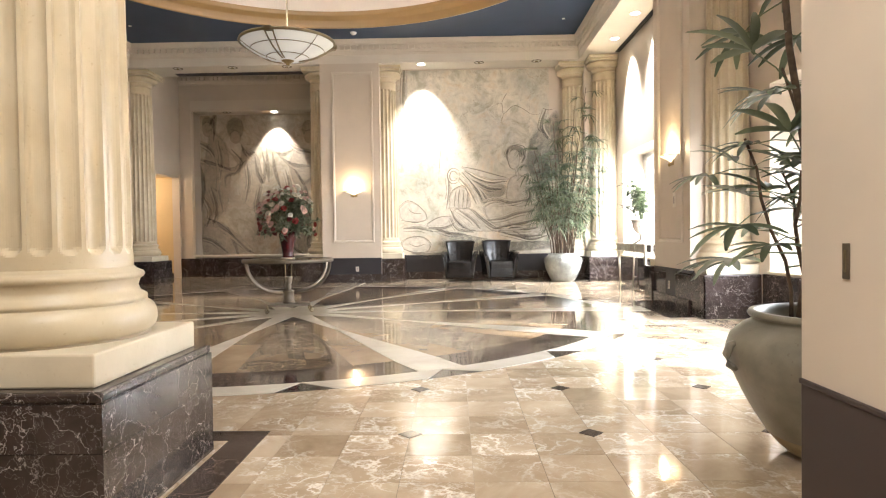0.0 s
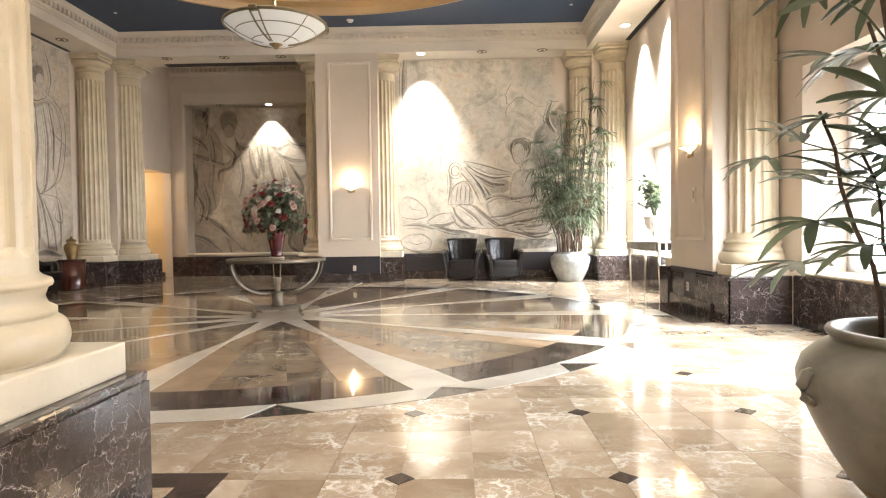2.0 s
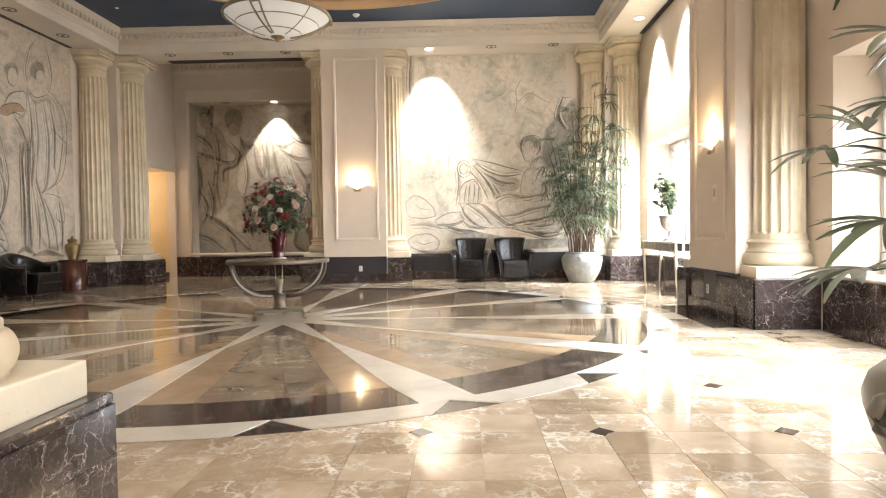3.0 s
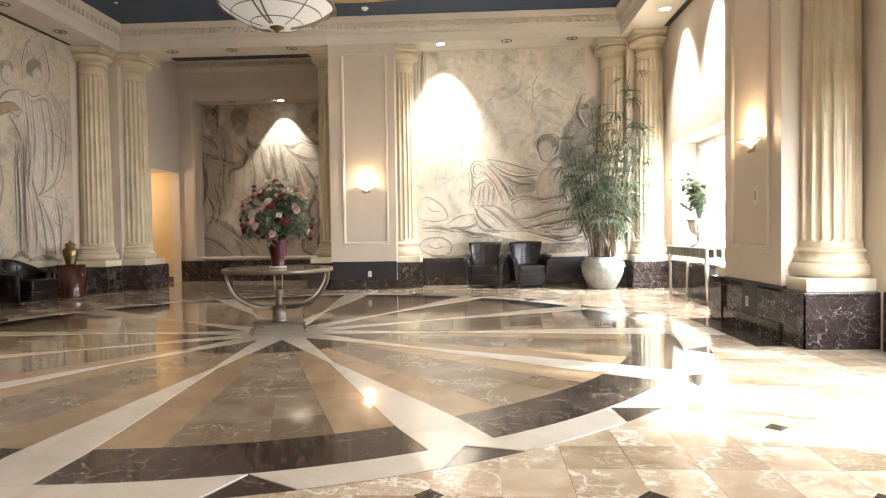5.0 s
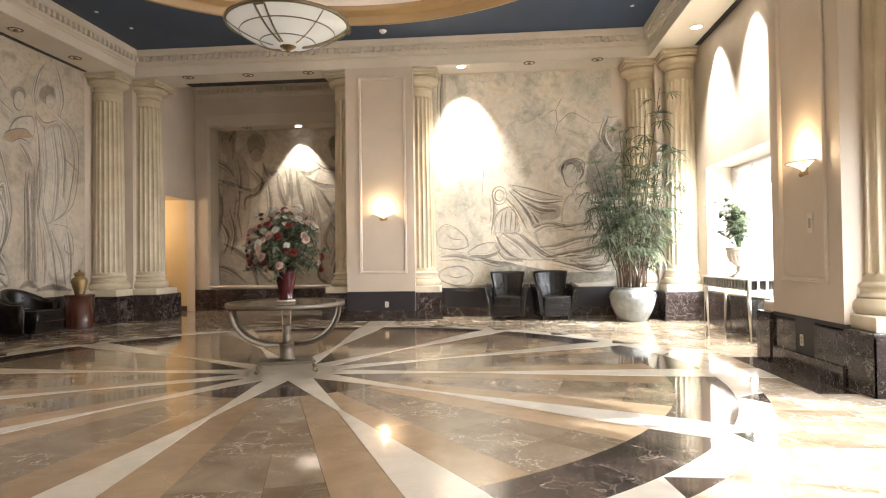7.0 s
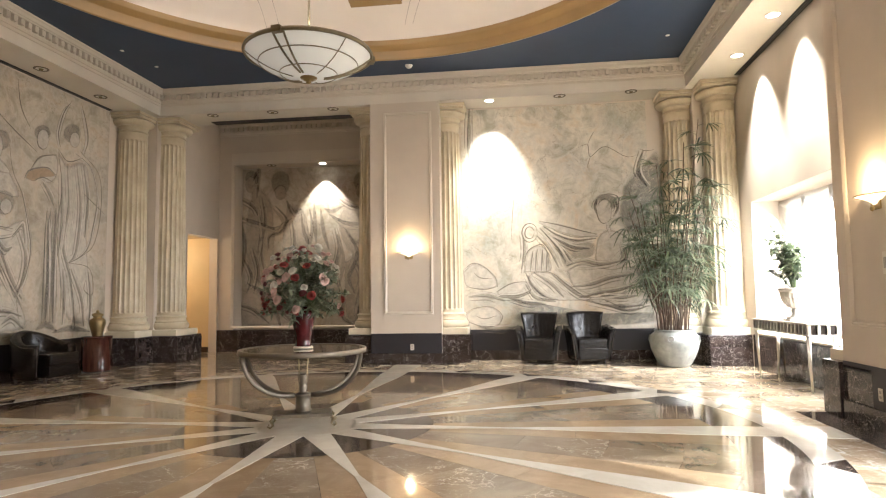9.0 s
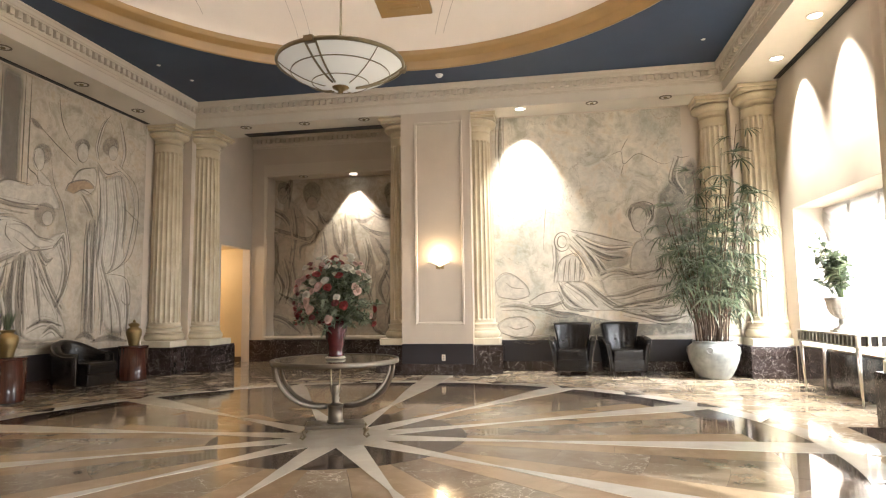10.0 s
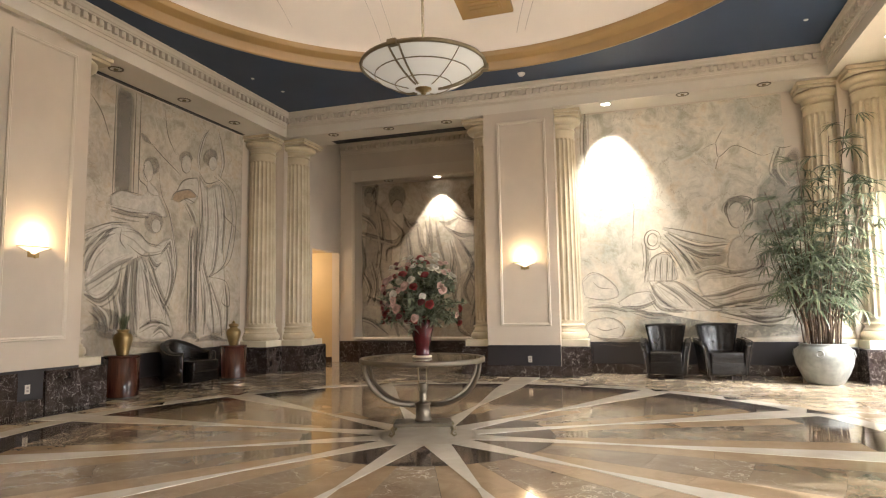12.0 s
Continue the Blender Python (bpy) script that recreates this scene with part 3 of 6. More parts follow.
for nr, (y0, y1) in enumerate(((1.1, 4.75), (-5.3, -1.65)), 1):
    win = empty("window_%d" % nr, "tall bright window with white frame in a deep opening", "window", None, "", "structure")
    xw = WX + 0.55
    bm = bmesh.new()
    for b in ((y0, y0 + 0.08, 0.58, 2.83), (y1 - 0.08, y1, 0.58, 2.83), (y0 + 0.08, y1 - 0.08, 2.75, 2.83), (y0 + 0.08, y1 - 0.08, 0.58, 0.66)):
        add_box(bm, xw, xw + 0.07, b[0], b[1], b[2], b[3], 0.004)
    part("window_frame", bm, FRAME, win)
    n = 4
    for i in range(1, n):
        y = y0 + (y1 - y0) * i / n
        part("mullion", box(xw + 0.01, xw + 0.06, y - 0.03, y + 0.03, 0.66, 2.75, 0.004), FRAME, win)
    for i in range(n):
        a, b = y0 + (y1 - y0) * i / n + 0.04, y0 + (y1 - y0) * (i + 1) / n - 0.04
        pane = part("pane", box(xw + 0.03, xw + 0.036, a, b, 0.66, 2.75), GLASS, win)
        pane.visible_shadow = False
    part("window_sill", box(WX - 0.035, xw, y0, y1, 0.575, 0.60, 0.005), CAP, win)
    k = 4
    val = empty("swag_valance", "white sheer swag valance hanging in the window", "curtain", pose(xw - 0.10, (y0 + y1) / 2, 2.80), "window curtains")
    for i in range(k):
        part("swag", swag((y1 - y0 - 0.06) / k + 0.1, 0.62), SHEER, val, "", True, pose(0, (i - 1.5) * (y1 - y0 - 0.06) / k, 0))
    part("rod", tube([(0.02, -(y1 - y0) / 2 + 0.01, 0), (0.02, (y1 - y0) / 2 - 0.01, 0)], 0.012), FRAME, val)
    for s in (-1, 1):
        cur = tagged(part("side_curtain", curtain(0.34, 2.19), SHEER, None, "", True, pose(xw - 0.05, (y0 + y1) / 2 + s * ((y1 - y0) / 2 - 0.2), 2.79)), "white sheer side curtain gathered in folds", "curtain", "window curtains")
OUT = glow("bright_daylight", (1.0, 0.98, 0.95), 5.5)
structure("backdrop", wall_boxes((15.0, 15.05, -16.0, 12.0, -1.0, 5.7), (9.5, 15.0, 12.0, 12.05, -1.0, 7.5)), OUT, "plain bright daylight outside the windows", "backdrop")
structure("ground", box(E2, 15.0, -16.0, 14.0, -0.2, -0.05), painted("pavement_outside", (0.4, 0.38, 0.35), 0.8), "pale pavement outside", "ground")

# ---- murals: weathered plaster, plain drapery-like shapes and brushed lines ----
FRESCO = fresco("mural_plaster", 3.1, (0.95, 0.80, 0.62))
FRESCO_W = fresco("mural_plaster_beige", 11.4, (0.90, 0.80, 0.66), ((0.40, 0.355, 0.285), (0.50, 0.44, 0.355), (0.55, 0.485, 0.39)))
FRESCO_N = fresco("mural_plaster_brown", 23.7, (0.72, 0.60, 0.47), ((0.31, 0.26, 0.20), (0.44, 0.375, 0.29), (0.52, 0.45, 0.35)))


def brush(name, color, cover, line=False):
    """Thinned paint with soft stroke edges and a broken cover that lets the plaster through."""
    m, t, b = material(name, 0.8)
    b.inputs["Base Color"].default_value = (*color, 1)
    v = place(t)
    f = ramp(t, noise_tex(t, v, 7, 7, 0.7, 0.5).outputs["Fac"], [(0.25, (0.55 * cover,) * 3), (0.68, (cover,) * 3)]).outputs["Color"]
    uv = t.nodes.new("ShaderNodeUVMap")
    sep = t.nodes.new("ShaderNodeSeparateXYZ")
    t.links.new(uv.outputs["UV"], sep.inputs["Vector"])
    e = ramp(t, sep.outputs["Y"], [(0.0, (0, 0, 0)), (0.25 if line else 0.5, (1, 1, 1))]).outputs["Color"]
    tp = t.nodes.new("ShaderNodeBsdfTransparent")
    mx = t.nodes.new("ShaderNodeMixShader")
    t.links.new(mix(t, 1.0, f, e, "MULTIPLY"), mx.inputs[0])
    t.links.new(tp.outputs[0], mx.inputs[1])
    t.links.new(b.outputs[0], mx.inputs[2])
    t.links.new(mx.outputs[0], t.nodes["Material Output"].inputs["Surface"])
    return m


LINE = brush("umber_line", (0.23, 0.195, 0.15), 0.8, True)
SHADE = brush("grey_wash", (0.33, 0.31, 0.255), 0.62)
DEEP = brush("deep_grey_wash", (0.27, 0.24, 0.195), 0.55)
LIGHT = brush("pale_wash", (0.76, 0.69, 0.58), 0.75)
OCHRE = brush("ochre_wash", (0.52, 0.38, 0.24), 0.7)
NDARK = brush("brown_wash", (0.20, 0.155, 0.11), 0.55)
NLIGHT = brush("dun_wash", (0.56, 0.47, 0.36), 0.6)


def smooth_curve(pts, n=10):
    out = []
    p = [Vector(q) for q in pts]
    p = [p[0] * 2 - p[1]] + p + [p[-1] * 2 - p[-2]]
    for i in range(1, len(p) - 2):
        a, b, c, d = p[i - 1:i + 3]
        for k in range(n):
            t = k / n
            out.append(0.5 * (2 * b + (c - a) * t + (2 * a - 5 * b + 4 * c - d) * t * t + (3 * b - a - 3 * c + d) * t ** 3))
    return out + [p[-2]]


LAYER = [0]


def depth_of():
    """Each touch of paint lies a hair above the one before."""
    LAYER[0] += 1
    return 0.0075 + 0.00003 * LAYER[0]


def add_stroke(bm, pts, width, n=7):
    """A tapered soft brush stroke in the (u, v) plane."""
    uv = bm.loops.layers.uv.verify()
    c = smooth_curve(pts, n)
    m = len(c)
    d0 = depth_of()
    prev = None
    for i, p in enumerate(c):
        d = (c[min(i + 1, m - 1)] - c[max(i - 1, 0)])
        d = d.normalized() if d.length > 1e-6 else Vector((1, 0))
        s = Vector((-d.y, d.x)) * (width * (0.15 + 0.85 * math.sin(math.pi * (i + 0.5) / m)))
        cur = (bm.verts.new((p.x + s.x, -d0, p.y + s.y)), bm.verts.new((p.x, -d0, p.y)), bm.verts.new((p.x - s.x, -d0, p.y - s.y)))
        if prev:
            for a, b2, va, vb in ((0, 1, 0.0, 1.0), (1, 2, 1.0, 0.0)):
                f = bm.faces.new((prev[a], prev[b2], cur[b2], cur[a]))
                for lp, w in zip(f.loops, (va, vb, vb, va)):
                    lp[uv].uv = (i / m, w)
        prev = cur


def patch(ob, name, mat, pts, label=""):
    """A plain painted shape with softened edges."""
    bm = bmesh.new()
    uv = bm.loops.layers.uv.verify()
    c = smooth_curve(list(pts) + [pts[0]], 7)[:-1]
    mid = sum((Vector(p) for p in c), Vector((0, 0))) / len(c)
    d0 = depth_of()
    rings = [[bm.verts.new((mid.x + (p.x - mid.x) * q, -d0, mid.y + (p.y - mid.y) * q)) for p in c] for q in (1.0, 0.86, 0.4)]
    val = (0.0, 0.5, 1.0)
    n = len(c)
    for j in range(2):
        for i in range(n):
            f = bm.faces.new((rings[j][i], rings[j][(i + 1) % n], rings[j + 1][(i + 1) % n], rings[j + 1][i]))
            for lp, w in zip(f.loops, (val[j], val[j], val[j + 1], val[j + 1])):
                lp[uv].uv = (0, w)
    f = bm.faces.new(rings[2])
    for lp in f.loops:
        lp[uv].uv = (0, 1)
    return part(name, bm, mat, ob, label)


def fold(dark, light, line, pts, w):
    """A soft hollow with a pale ridge on one side and a thin drawn edge on the other."""
    add_stroke(dark, pts, w)
    d = Vector(pts[-1]) - Vector(pts[0])
    n = Vector((-d.y, d.x)).normalized() if d.length > 1e-6 else Vector((0, 1))
    add_stroke(light, [tuple(Vector(p) + n * w * 1.25) for p in pts], w * 0.6)
    add_stroke(line, [tuple(Vector(p) - n * w * 0.35) for p in pts], 0.008)
    add_stroke(dark, [tuple(Vector(p) - n * w * 1.7) for p in pts[:-1] + [tuple((Vector(pts[-1]) + Vector(pts[-2])) / 2)]], w * 0.35)


def mural(name, label, w0, w1, z0, z1, mat, m):
    ob = empty(name, label, "mural", m)
    part("plaster", box(w0, w1, -0.006, 0.004, z0, z1, 0.002), mat, ob)
    LAYER[0] = 0
    return ob


def finish(ob, dark, light, line, md=None, ml=None, mi=None):
    for nm, bm, mat, lab in (("painted_shade", dark, md or DEEP, "grey tonal brushwork"), ("painted_light", light, ml or LIGHT, "pale tonal brushwork"), ("painted_line", line, mi or LINE, "charcoal brush lines")):
        tagged(part(nm, bm, mat, ob, lab), kind="stuff")


# north wall: reclining drapery, boulders, hooded cloth
mn = mural("mural", "pale weathered mural of a reclining draped form and boulders", 0.98, 4.70, 0.61, SOF - 0.03, FRESCO, pose(0, WYB - 0.004, 0))
dark, light, line = bmesh.new(), bmesh.new(), bmesh.new()
patch(mn, "painted_shape", SHADE, [(4.21, 3.44), (4.61, 3.88), (4.94, 4.06), (4.94, 2.66), (4.44, 2.38), (4.12, 2.76)])
patch(mn, "painted_shape", SHADE, [(1.92, 1.25), (2.73, 1.08), (3.69, 0.91), (4.78, 0.91), (4.77, 0.71), (3.48, 0.66), (2.00, 0.77)])
patch(mn, "painted_shape", DEEP, [(2.75, 2.47), (3.09, 2.36), (3.60, 2.32), (3.62, 2.06), (3.26, 1.95), (3.04, 1.81), (2.88, 2.12)])
patch(mn, "painted_boulder", LIGHT, [(0.96, 1.77), (1.16, 1.94), (1.38, 1.89), (1.63, 1.66), (1.68, 1.47), (1.40, 1.41), (1.03, 1.47)])
patch(mn, "painted_boulder", LIGHT, [(1.00, 0.93), (1.23, 1.04), (1.55, 1.05), (1.76, 0.88), (1.69, 0.68), (1.37, 0.66), (1.06, 0.76)])
patch(mn, "painted_shape", LIGHT, [(1.64, 1.35), (1.94, 1.52), (2.25, 1.56), (2.42, 1.43), (2.13, 1.29), (1.72, 1.28)])
patch(mn, "painted_shape", LIGHT, [(2.25, 1.68), (2.41, 1.76), (2.76, 1.72), (3.04, 1.50), (3.34, 1.28), (3.60, 1.16), (3.22, 1.15), (2.63, 1.18), (2.34, 1.38)])
patch(mn, "painted_shape", LIGHT, [(2.21, 1.73), (2.27, 2.11), (2.43, 2.26), (2.64, 2.25), (2.73, 2.04), (2.74, 1.75)])
patch(mn, "painted_shape", LIGHT, [(3.60, 2.00), (3.68, 2.42), (3.88, 2.57), (4.15, 2.50), (4.34, 2.28), (4.29, 1.93), (4.11, 1.76), (3.73, 1.69)])
patch(mn, "painted_shape", LIGHT, [(3.01, 1.76), (3.36, 1.93), (3.92, 1.78), (4.39, 1.82), (4.55, 1.51), (4.09, 1.37), (3.52, 1.26), (3.14, 1.44)])
patch(mn, "painted_shape", LIGHT, [(3.42, 1.18), (3.90, 1.29), (4.45, 1.36), (4.71, 1.18), (4.25, 1.00), (3.79, 1.04)])
patch(mn, "painted_oval", DEEP, [(4.12, 3.10), (4.04, 2.98), (3.86, 2.95), (3.69, 3.01), (3.62, 3.13), (3.70, 3.25), (3.88, 3.29), (4.05, 3.22)])
patch(mn, "painted_oval", LIGHT, [(3.99, 2.92), (3.93, 2.73), (3.81, 2.67), (3.71, 2.75), (3.67, 2.94), (3.73, 3.12), (3.85, 3.19), (3.96, 3.11)])
for pts in ([(4.06, 3.13), (4.09, 2.98), (4.00, 2.82)], [(3.70, 3.18), (3.65, 3.04), (3.67, 2.90)]):
    fold(dark, light, line, pts, 0.035)
for pts in ([(3.70, 2.44), (3.29, 2.51), (2.91, 2.63), (2.53, 2.75)],):
    add_stroke(light, pts, 0.1)
for pts in ([(3.87, 2.75), (3.90, 2.60), (3.93, 2.46)],):
    add_stroke(light, pts, 0.05)
for pts in ([(1.17, 5.18), (1.14, 4.60), (1.14, 4.03)], [(4.63, 4.14), (4.51, 3.73), (4.67, 3.40)], [(1.08, 1.27), (1.45, 1.28), (1.82, 1.18)], [(1.27, 0.66), (1.69, 0.61), (2.10, 0.66)]):
    fold(dark, light, line, pts, 0.05)
for pts in ([(2.25, 1.73), (2.39, 1.46), (2.64, 1.24), (2.88, 1.19)], [(2.41, 1.74), (2.75, 1.50), (2.99, 1.23)], [(2.76, 1.70), (3.00, 1.49), (3.29, 1.27), (3.61, 1.21)], [(2.24, 1.51), (2.43, 1.23), (2.83, 1.15)], [(1.92, 1.23), (2.23, 1.13), (2.63, 1.10)], [(3.28, 1.22), (3.71, 1.31), (4.08, 1.36), (4.46, 1.50)], [(3.42, 1.16), (3.88, 1.05), (4.25, 0.96), (4.63, 1.05)]):
    fold(dark, light, line, pts, 0.045)
for pts in ([(3.71, 1.26), (4.08, 1.21), (4.41, 1.25)], [(3.79, 1.16), (4.11, 1.04), (4.52, 1.06)], [(3.06, 1.86), (3.38, 1.95), (3.74, 1.87), (4.23, 1.96)], [(4.18, 2.19), (4.22, 2.00), (4.10, 1.88)], [(3.14, 1.44), (3.53, 1.48), (3.91, 1.60), (4.38, 1.67)], [(1.69, 1.27), (2.03, 1.25), (2.34, 1.34)]):
    fold(dark, light, line, pts, 0.045)
for pts in ([(2.49, 2.48), (2.73, 2.20), (2.91, 1.82)], [(2.55, 2.64), (2.84, 2.30), (3.05, 1.92)], [(3.65, 2.39), (3.24, 2.36), (2.90, 2.47), (2.62, 2.66)], [(2.21, 2.49), (2.23, 2.16), (2.16, 1.73)], [(2.65, 2.52), (2.96, 2.19), (3.17, 1.94)], [(2.80, 2.44), (3.18, 2.23), (3.52, 2.19)]):
    fold(dark, light, line, pts, 0.04)
for pts in ([(2.56, 2.54), (2.79, 2.25), (2.97, 1.84)], [(2.60, 2.60), (2.91, 2.27), (3.11, 1.94)], [(2.33, 1.71), (2.54, 1.42), (2.77, 1.24)], [(2.58, 1.72), (2.88, 1.50), (3.13, 1.26)], [(3.34, 1.20), (3.80, 1.21), (4.17, 1.26)], [(3.56, 1.12), (3.98, 1.10), (4.48, 1.14)], [(3.16, 1.79), (3.55, 1.80), (4.02, 1.86)]):
    add_stroke(light, pts, 0.035)
for pts in ([(2.34, 1.76), (2.37, 2.00), (2.40, 2.18)], [(2.44, 1.76), (2.46, 2.05), (2.49, 2.21)], [(2.55, 1.75), (2.58, 2.04), (2.59, 2.20)], [(2.65, 1.75), (2.67, 1.93), (2.67, 2.11)]):
    fold(dark, light, line, pts, 0.022)
for pts in ([(0.96, 1.77), (1.16, 1.94), (1.38, 1.89), (1.63, 1.66), (1.68, 1.47)], [(1.68, 1.47), (1.40, 1.41), (1.03, 1.47)], [(1.00, 0.93), (1.23, 1.04), (1.55, 1.05), (1.76, 0.88), (1.69, 0.68)], [(1.69, 0.68), (1.37, 0.66), (1.06, 0.76)], [(1.20, 1.76), (1.33, 1.65), (1.57, 1.62)], [(1.22, 0.88), (1.40, 0.82), (1.65, 0.88)], [(1.64, 1.35), (1.94, 1.52), (2.25, 1.56)]):
    add_stroke(line, pts, 0.011)
for pts in ([(1.72, 1.28), (2.13, 1.29), (2.40, 1.43)], [(2.21, 1.73), (2.27, 2.11), (2.43, 2.26), (2.64, 2.25), (2.74, 1.75)], [(2.53, 2.78), (2.96, 2.67), (3.35, 2.56), (3.68, 2.48)], [(3.65, 2.39), (3.24, 2.36), (2.90, 2.47), (2.62, 2.66)]):
    add_stroke(line, pts, 0.011)
for pts in ([(2.25, 1.73), (2.39, 1.46), (2.64, 1.24), (2.88, 1.19)], [(2.41, 1.75), (2.76, 1.72), (3.04, 1.50), (3.34, 1.28), (3.60, 1.16)], [(1.92, 1.23), (2.23, 1.13), (2.63, 1.10)], [(3.28, 1.22), (3.71, 1.31), (4.08, 1.36), (4.46, 1.50)], [(3.42, 1.16), (3.88, 1.05), (4.25, 0.96), (4.63, 1.05)], [(4.15, 2.48), (4.34, 2.28), (4.38, 1.97), (4.55, 1.56)], [(3.79, 1.16), (4.11, 1.04), (4.52, 1.06)]):
    add_stroke(line, pts, 0.011)
for pts in ([(3.76, 3.24), (3.92, 3.28), (4.10, 3.21), (4.10, 3.01), (4.02, 2.80)], [(3.69, 3.14), (3.67, 2.97), (3.73, 2.75), (3.84, 2.67)]):
    add_stroke(line, pts, 0.011)
for pts in ([(2.50, 2.53), (2.45, 2.40), (2.33, 2.35), (2.23, 2.41), (2.19, 2.55), (2.24, 2.68), (2.35, 2.73), (2.46, 2.67), (2.50, 2.53)], [(2.44, 2.54), (2.40, 2.45), (2.34, 2.42), (2.27, 2.46), (2.25, 2.54), (2.28, 2.63), (2.35, 2.66), (2.41, 2.62), (2.44, 2.54)]):
    add_stroke(line, pts, 0.013)
for pts in ([(3.29, 4.21), (3.54, 4.30), (3.59, 4.05), (3.88, 4.24), (4.29, 4.02), (4.53, 4.05)], [(3.54, 4.30), (3.62, 4.46), (3.68, 4.56)], [(3.59, 4.05), (3.55, 3.92), (3.52, 3.82)], [(1.96, 3.34), (2.03, 3.22), (2.00, 2.83), (1.97, 2.39)], [(4.54, 4.17), (4.67, 4.12), (4.83, 4.14)]):
    add_stroke(line, pts, 0.007)
finish(mn, dark, light, line)

# west wall: seated and standing draped shapes beside a painted post
mw = mural("mural", "pale warm-grey mural of draped standing and seated forms", 0.9, 5.0, 0.61, SOF - 0.03, FRESCO_W, pose(-WX + 0.004, 0, 0, 0, 0, 90))
dark, light, line = bmesh.new(), bmesh.new(), bmesh.new()
patch(mw, "painted_post", DEEP, [(1.58, 3.25), (1.58, 4.2), (1.57, 5.05), (1.76, 5.11), (1.95, 5.05), (1.95, 4.2), (1.95, 3.25), (1.76, 3.18)])
patch(mw, "painted_post", DEEP, [(1.60, 3.35), (1.60, 4.2), (1.60, 5.0), (1.75, 5.11), (1.90, 5.0), (1.90, 4.2), (1.90, 3.35), (1.75, 3.25)])
for u in (1.56, 1.99, 2.10):
    add_stroke(line, [(u, 3.2), (u, 4.0), (u, 5.1)], 0.016)
patch(mw, "painted_shape", DEEP, [(1.23, 1.43), (1.55, 1.38), (1.84, 1.24), (2.10, 0.86), (1.46, 0.89), (1.29, 1.12)])
patch(mw, "painted_shape", DEEP, [(1.92, 2.19), (2.16, 2.25), (2.17, 1.53), (2.16, 0.86), (1.74, 0.88), (1.79, 1.61)])
patch(mw, "painted_shape", DEEP, [(3.39, 2.90), (3.66, 2.98), (3.69, 2.10), (3.70, 0.89), (3.42, 0.90), (3.44, 1.87)])
patch(mw, "painted_shape", LIGHT, [(1.06, 2.58), (1.49, 2.75), (1.89, 2.82), (2.23, 2.65), (2.37, 2.37), (2.10, 2.22), (1.80, 2.06), (1.74, 1.75), (1.52, 1.59), (1.22, 1.50), (1.08, 1.69)])
patch(mw, "painted_shape", LIGHT, [(1.46, 3.20), (1.74, 3.35), (2.17, 3.33), (2.45, 3.54), (2.61, 3.42), (2.83, 3.04), (2.42, 3.03), (1.94, 3.00), (1.54, 3.03)])
patch(mw, "painted_shape", LIGHT, [(2.37, 2.42), (2.88, 2.68), (3.03, 2.32), (2.97, 1.80), (2.79, 1.38), (2.58, 1.83)])
patch(mw, "painted_shape", LIGHT, [(2.13, 2.28), (2.26, 2.29), (2.58, 1.73), (2.93, 1.23), (3.02, 0.82), (2.18, 0.82), (2.10, 1.43)])
patch(mw, "painted_shape", LIGHT, [(2.99, 3.52), (3.20, 3.80), (3.59, 3.93), (3.63, 3.60), (3.45, 3.38), (3.17, 3.44)])
patch(mw, "painted_shape", LIGHT, [(3.62, 4.05), (3.86, 3.87), (4.27, 4.01), (4.46, 3.69), (4.40, 2.84), (4.48, 2.08), (4.59, 0.86), (4.00, 0.83), (3.75, 1.66), (3.65, 2.65), (3.73, 3.33)])
patch(mw, "painted_shape", OCHRE, [(2.88, 3.37), (2.99, 3.53), (3.36, 3.65), (3.60, 3.55), (3.29, 3.46), (3.08, 3.35)])
patch(mw, "painted_oval", DEEP, [(2.59, 3.94), (2.53, 3.80), (2.39, 3.72), (2.25, 3.74), (2.19, 3.86), (2.24, 4.00), (2.38, 4.08), (2.52, 4.06)])
patch(mw, "painted_oval", LIGHT, [(2.44, 3.82), (2.41, 3.66), (2.32, 3.58), (2.23, 3.62), (2.18, 3.77), (2.21, 3.92), (2.30, 4.00), (2.40, 3.96)])
patch(mw, "painted_oval", DEEP, [(2.73, 2.93), (2.66, 2.77), (2.49, 2.68), (2.32, 2.73), (2.25, 2.87), (2.31, 3.02), (2.47, 3.11), (2.65, 3.07)])
patch(mw, "painted_oval", LIGHT, [(2.66, 2.86), (2.63, 2.76), (2.54, 2.71), (2.46, 2.74), (2.42, 2.83), (2.45, 2.92), (2.53, 2.97), (2.62, 2.95)])
patch(mw, "painted_oval", DEEP, [(3.45, 4.29), (3.39, 4.18), (3.25, 4.10), (3.11, 4.11), (3.05, 4.20), (3.10, 4.31), (3.24, 4.39), (3.38, 4.38)])
patch(mw, "painted_oval", LIGHT, [(3.41, 4.16), (3.37, 4.02), (3.27, 3.94), (3.17, 3.98), (3.13, 4.10), (3.16, 4.24), (3.26, 4.32), (3.36, 4.29)])
patch(mw, "painted_oval", DEEP, [(4.20, 4.47), (4.13, 4.31), (3.97, 4.22), (3.80, 4.24), (3.72, 4.36), (3.79, 4.51), (3.95, 4.61), (4.13, 4.60)])
patch(mw, "painted_oval", LIGHT, [(4.17, 4.34), (4.13, 4.23), (4.04, 4.16), (3.94, 4.18), (3.90, 4.28), (3.93, 4.40), (4.03, 4.47), (4.13, 4.44)])
for pts in ([(1.78, 2.63), (2.08, 2.59), (2.37, 2.42), (2.69, 2.42)], [(2.32, 3.60), (2.40, 3.48), (2.57, 3.41)]):
    add_stroke(light, pts, 0.11)
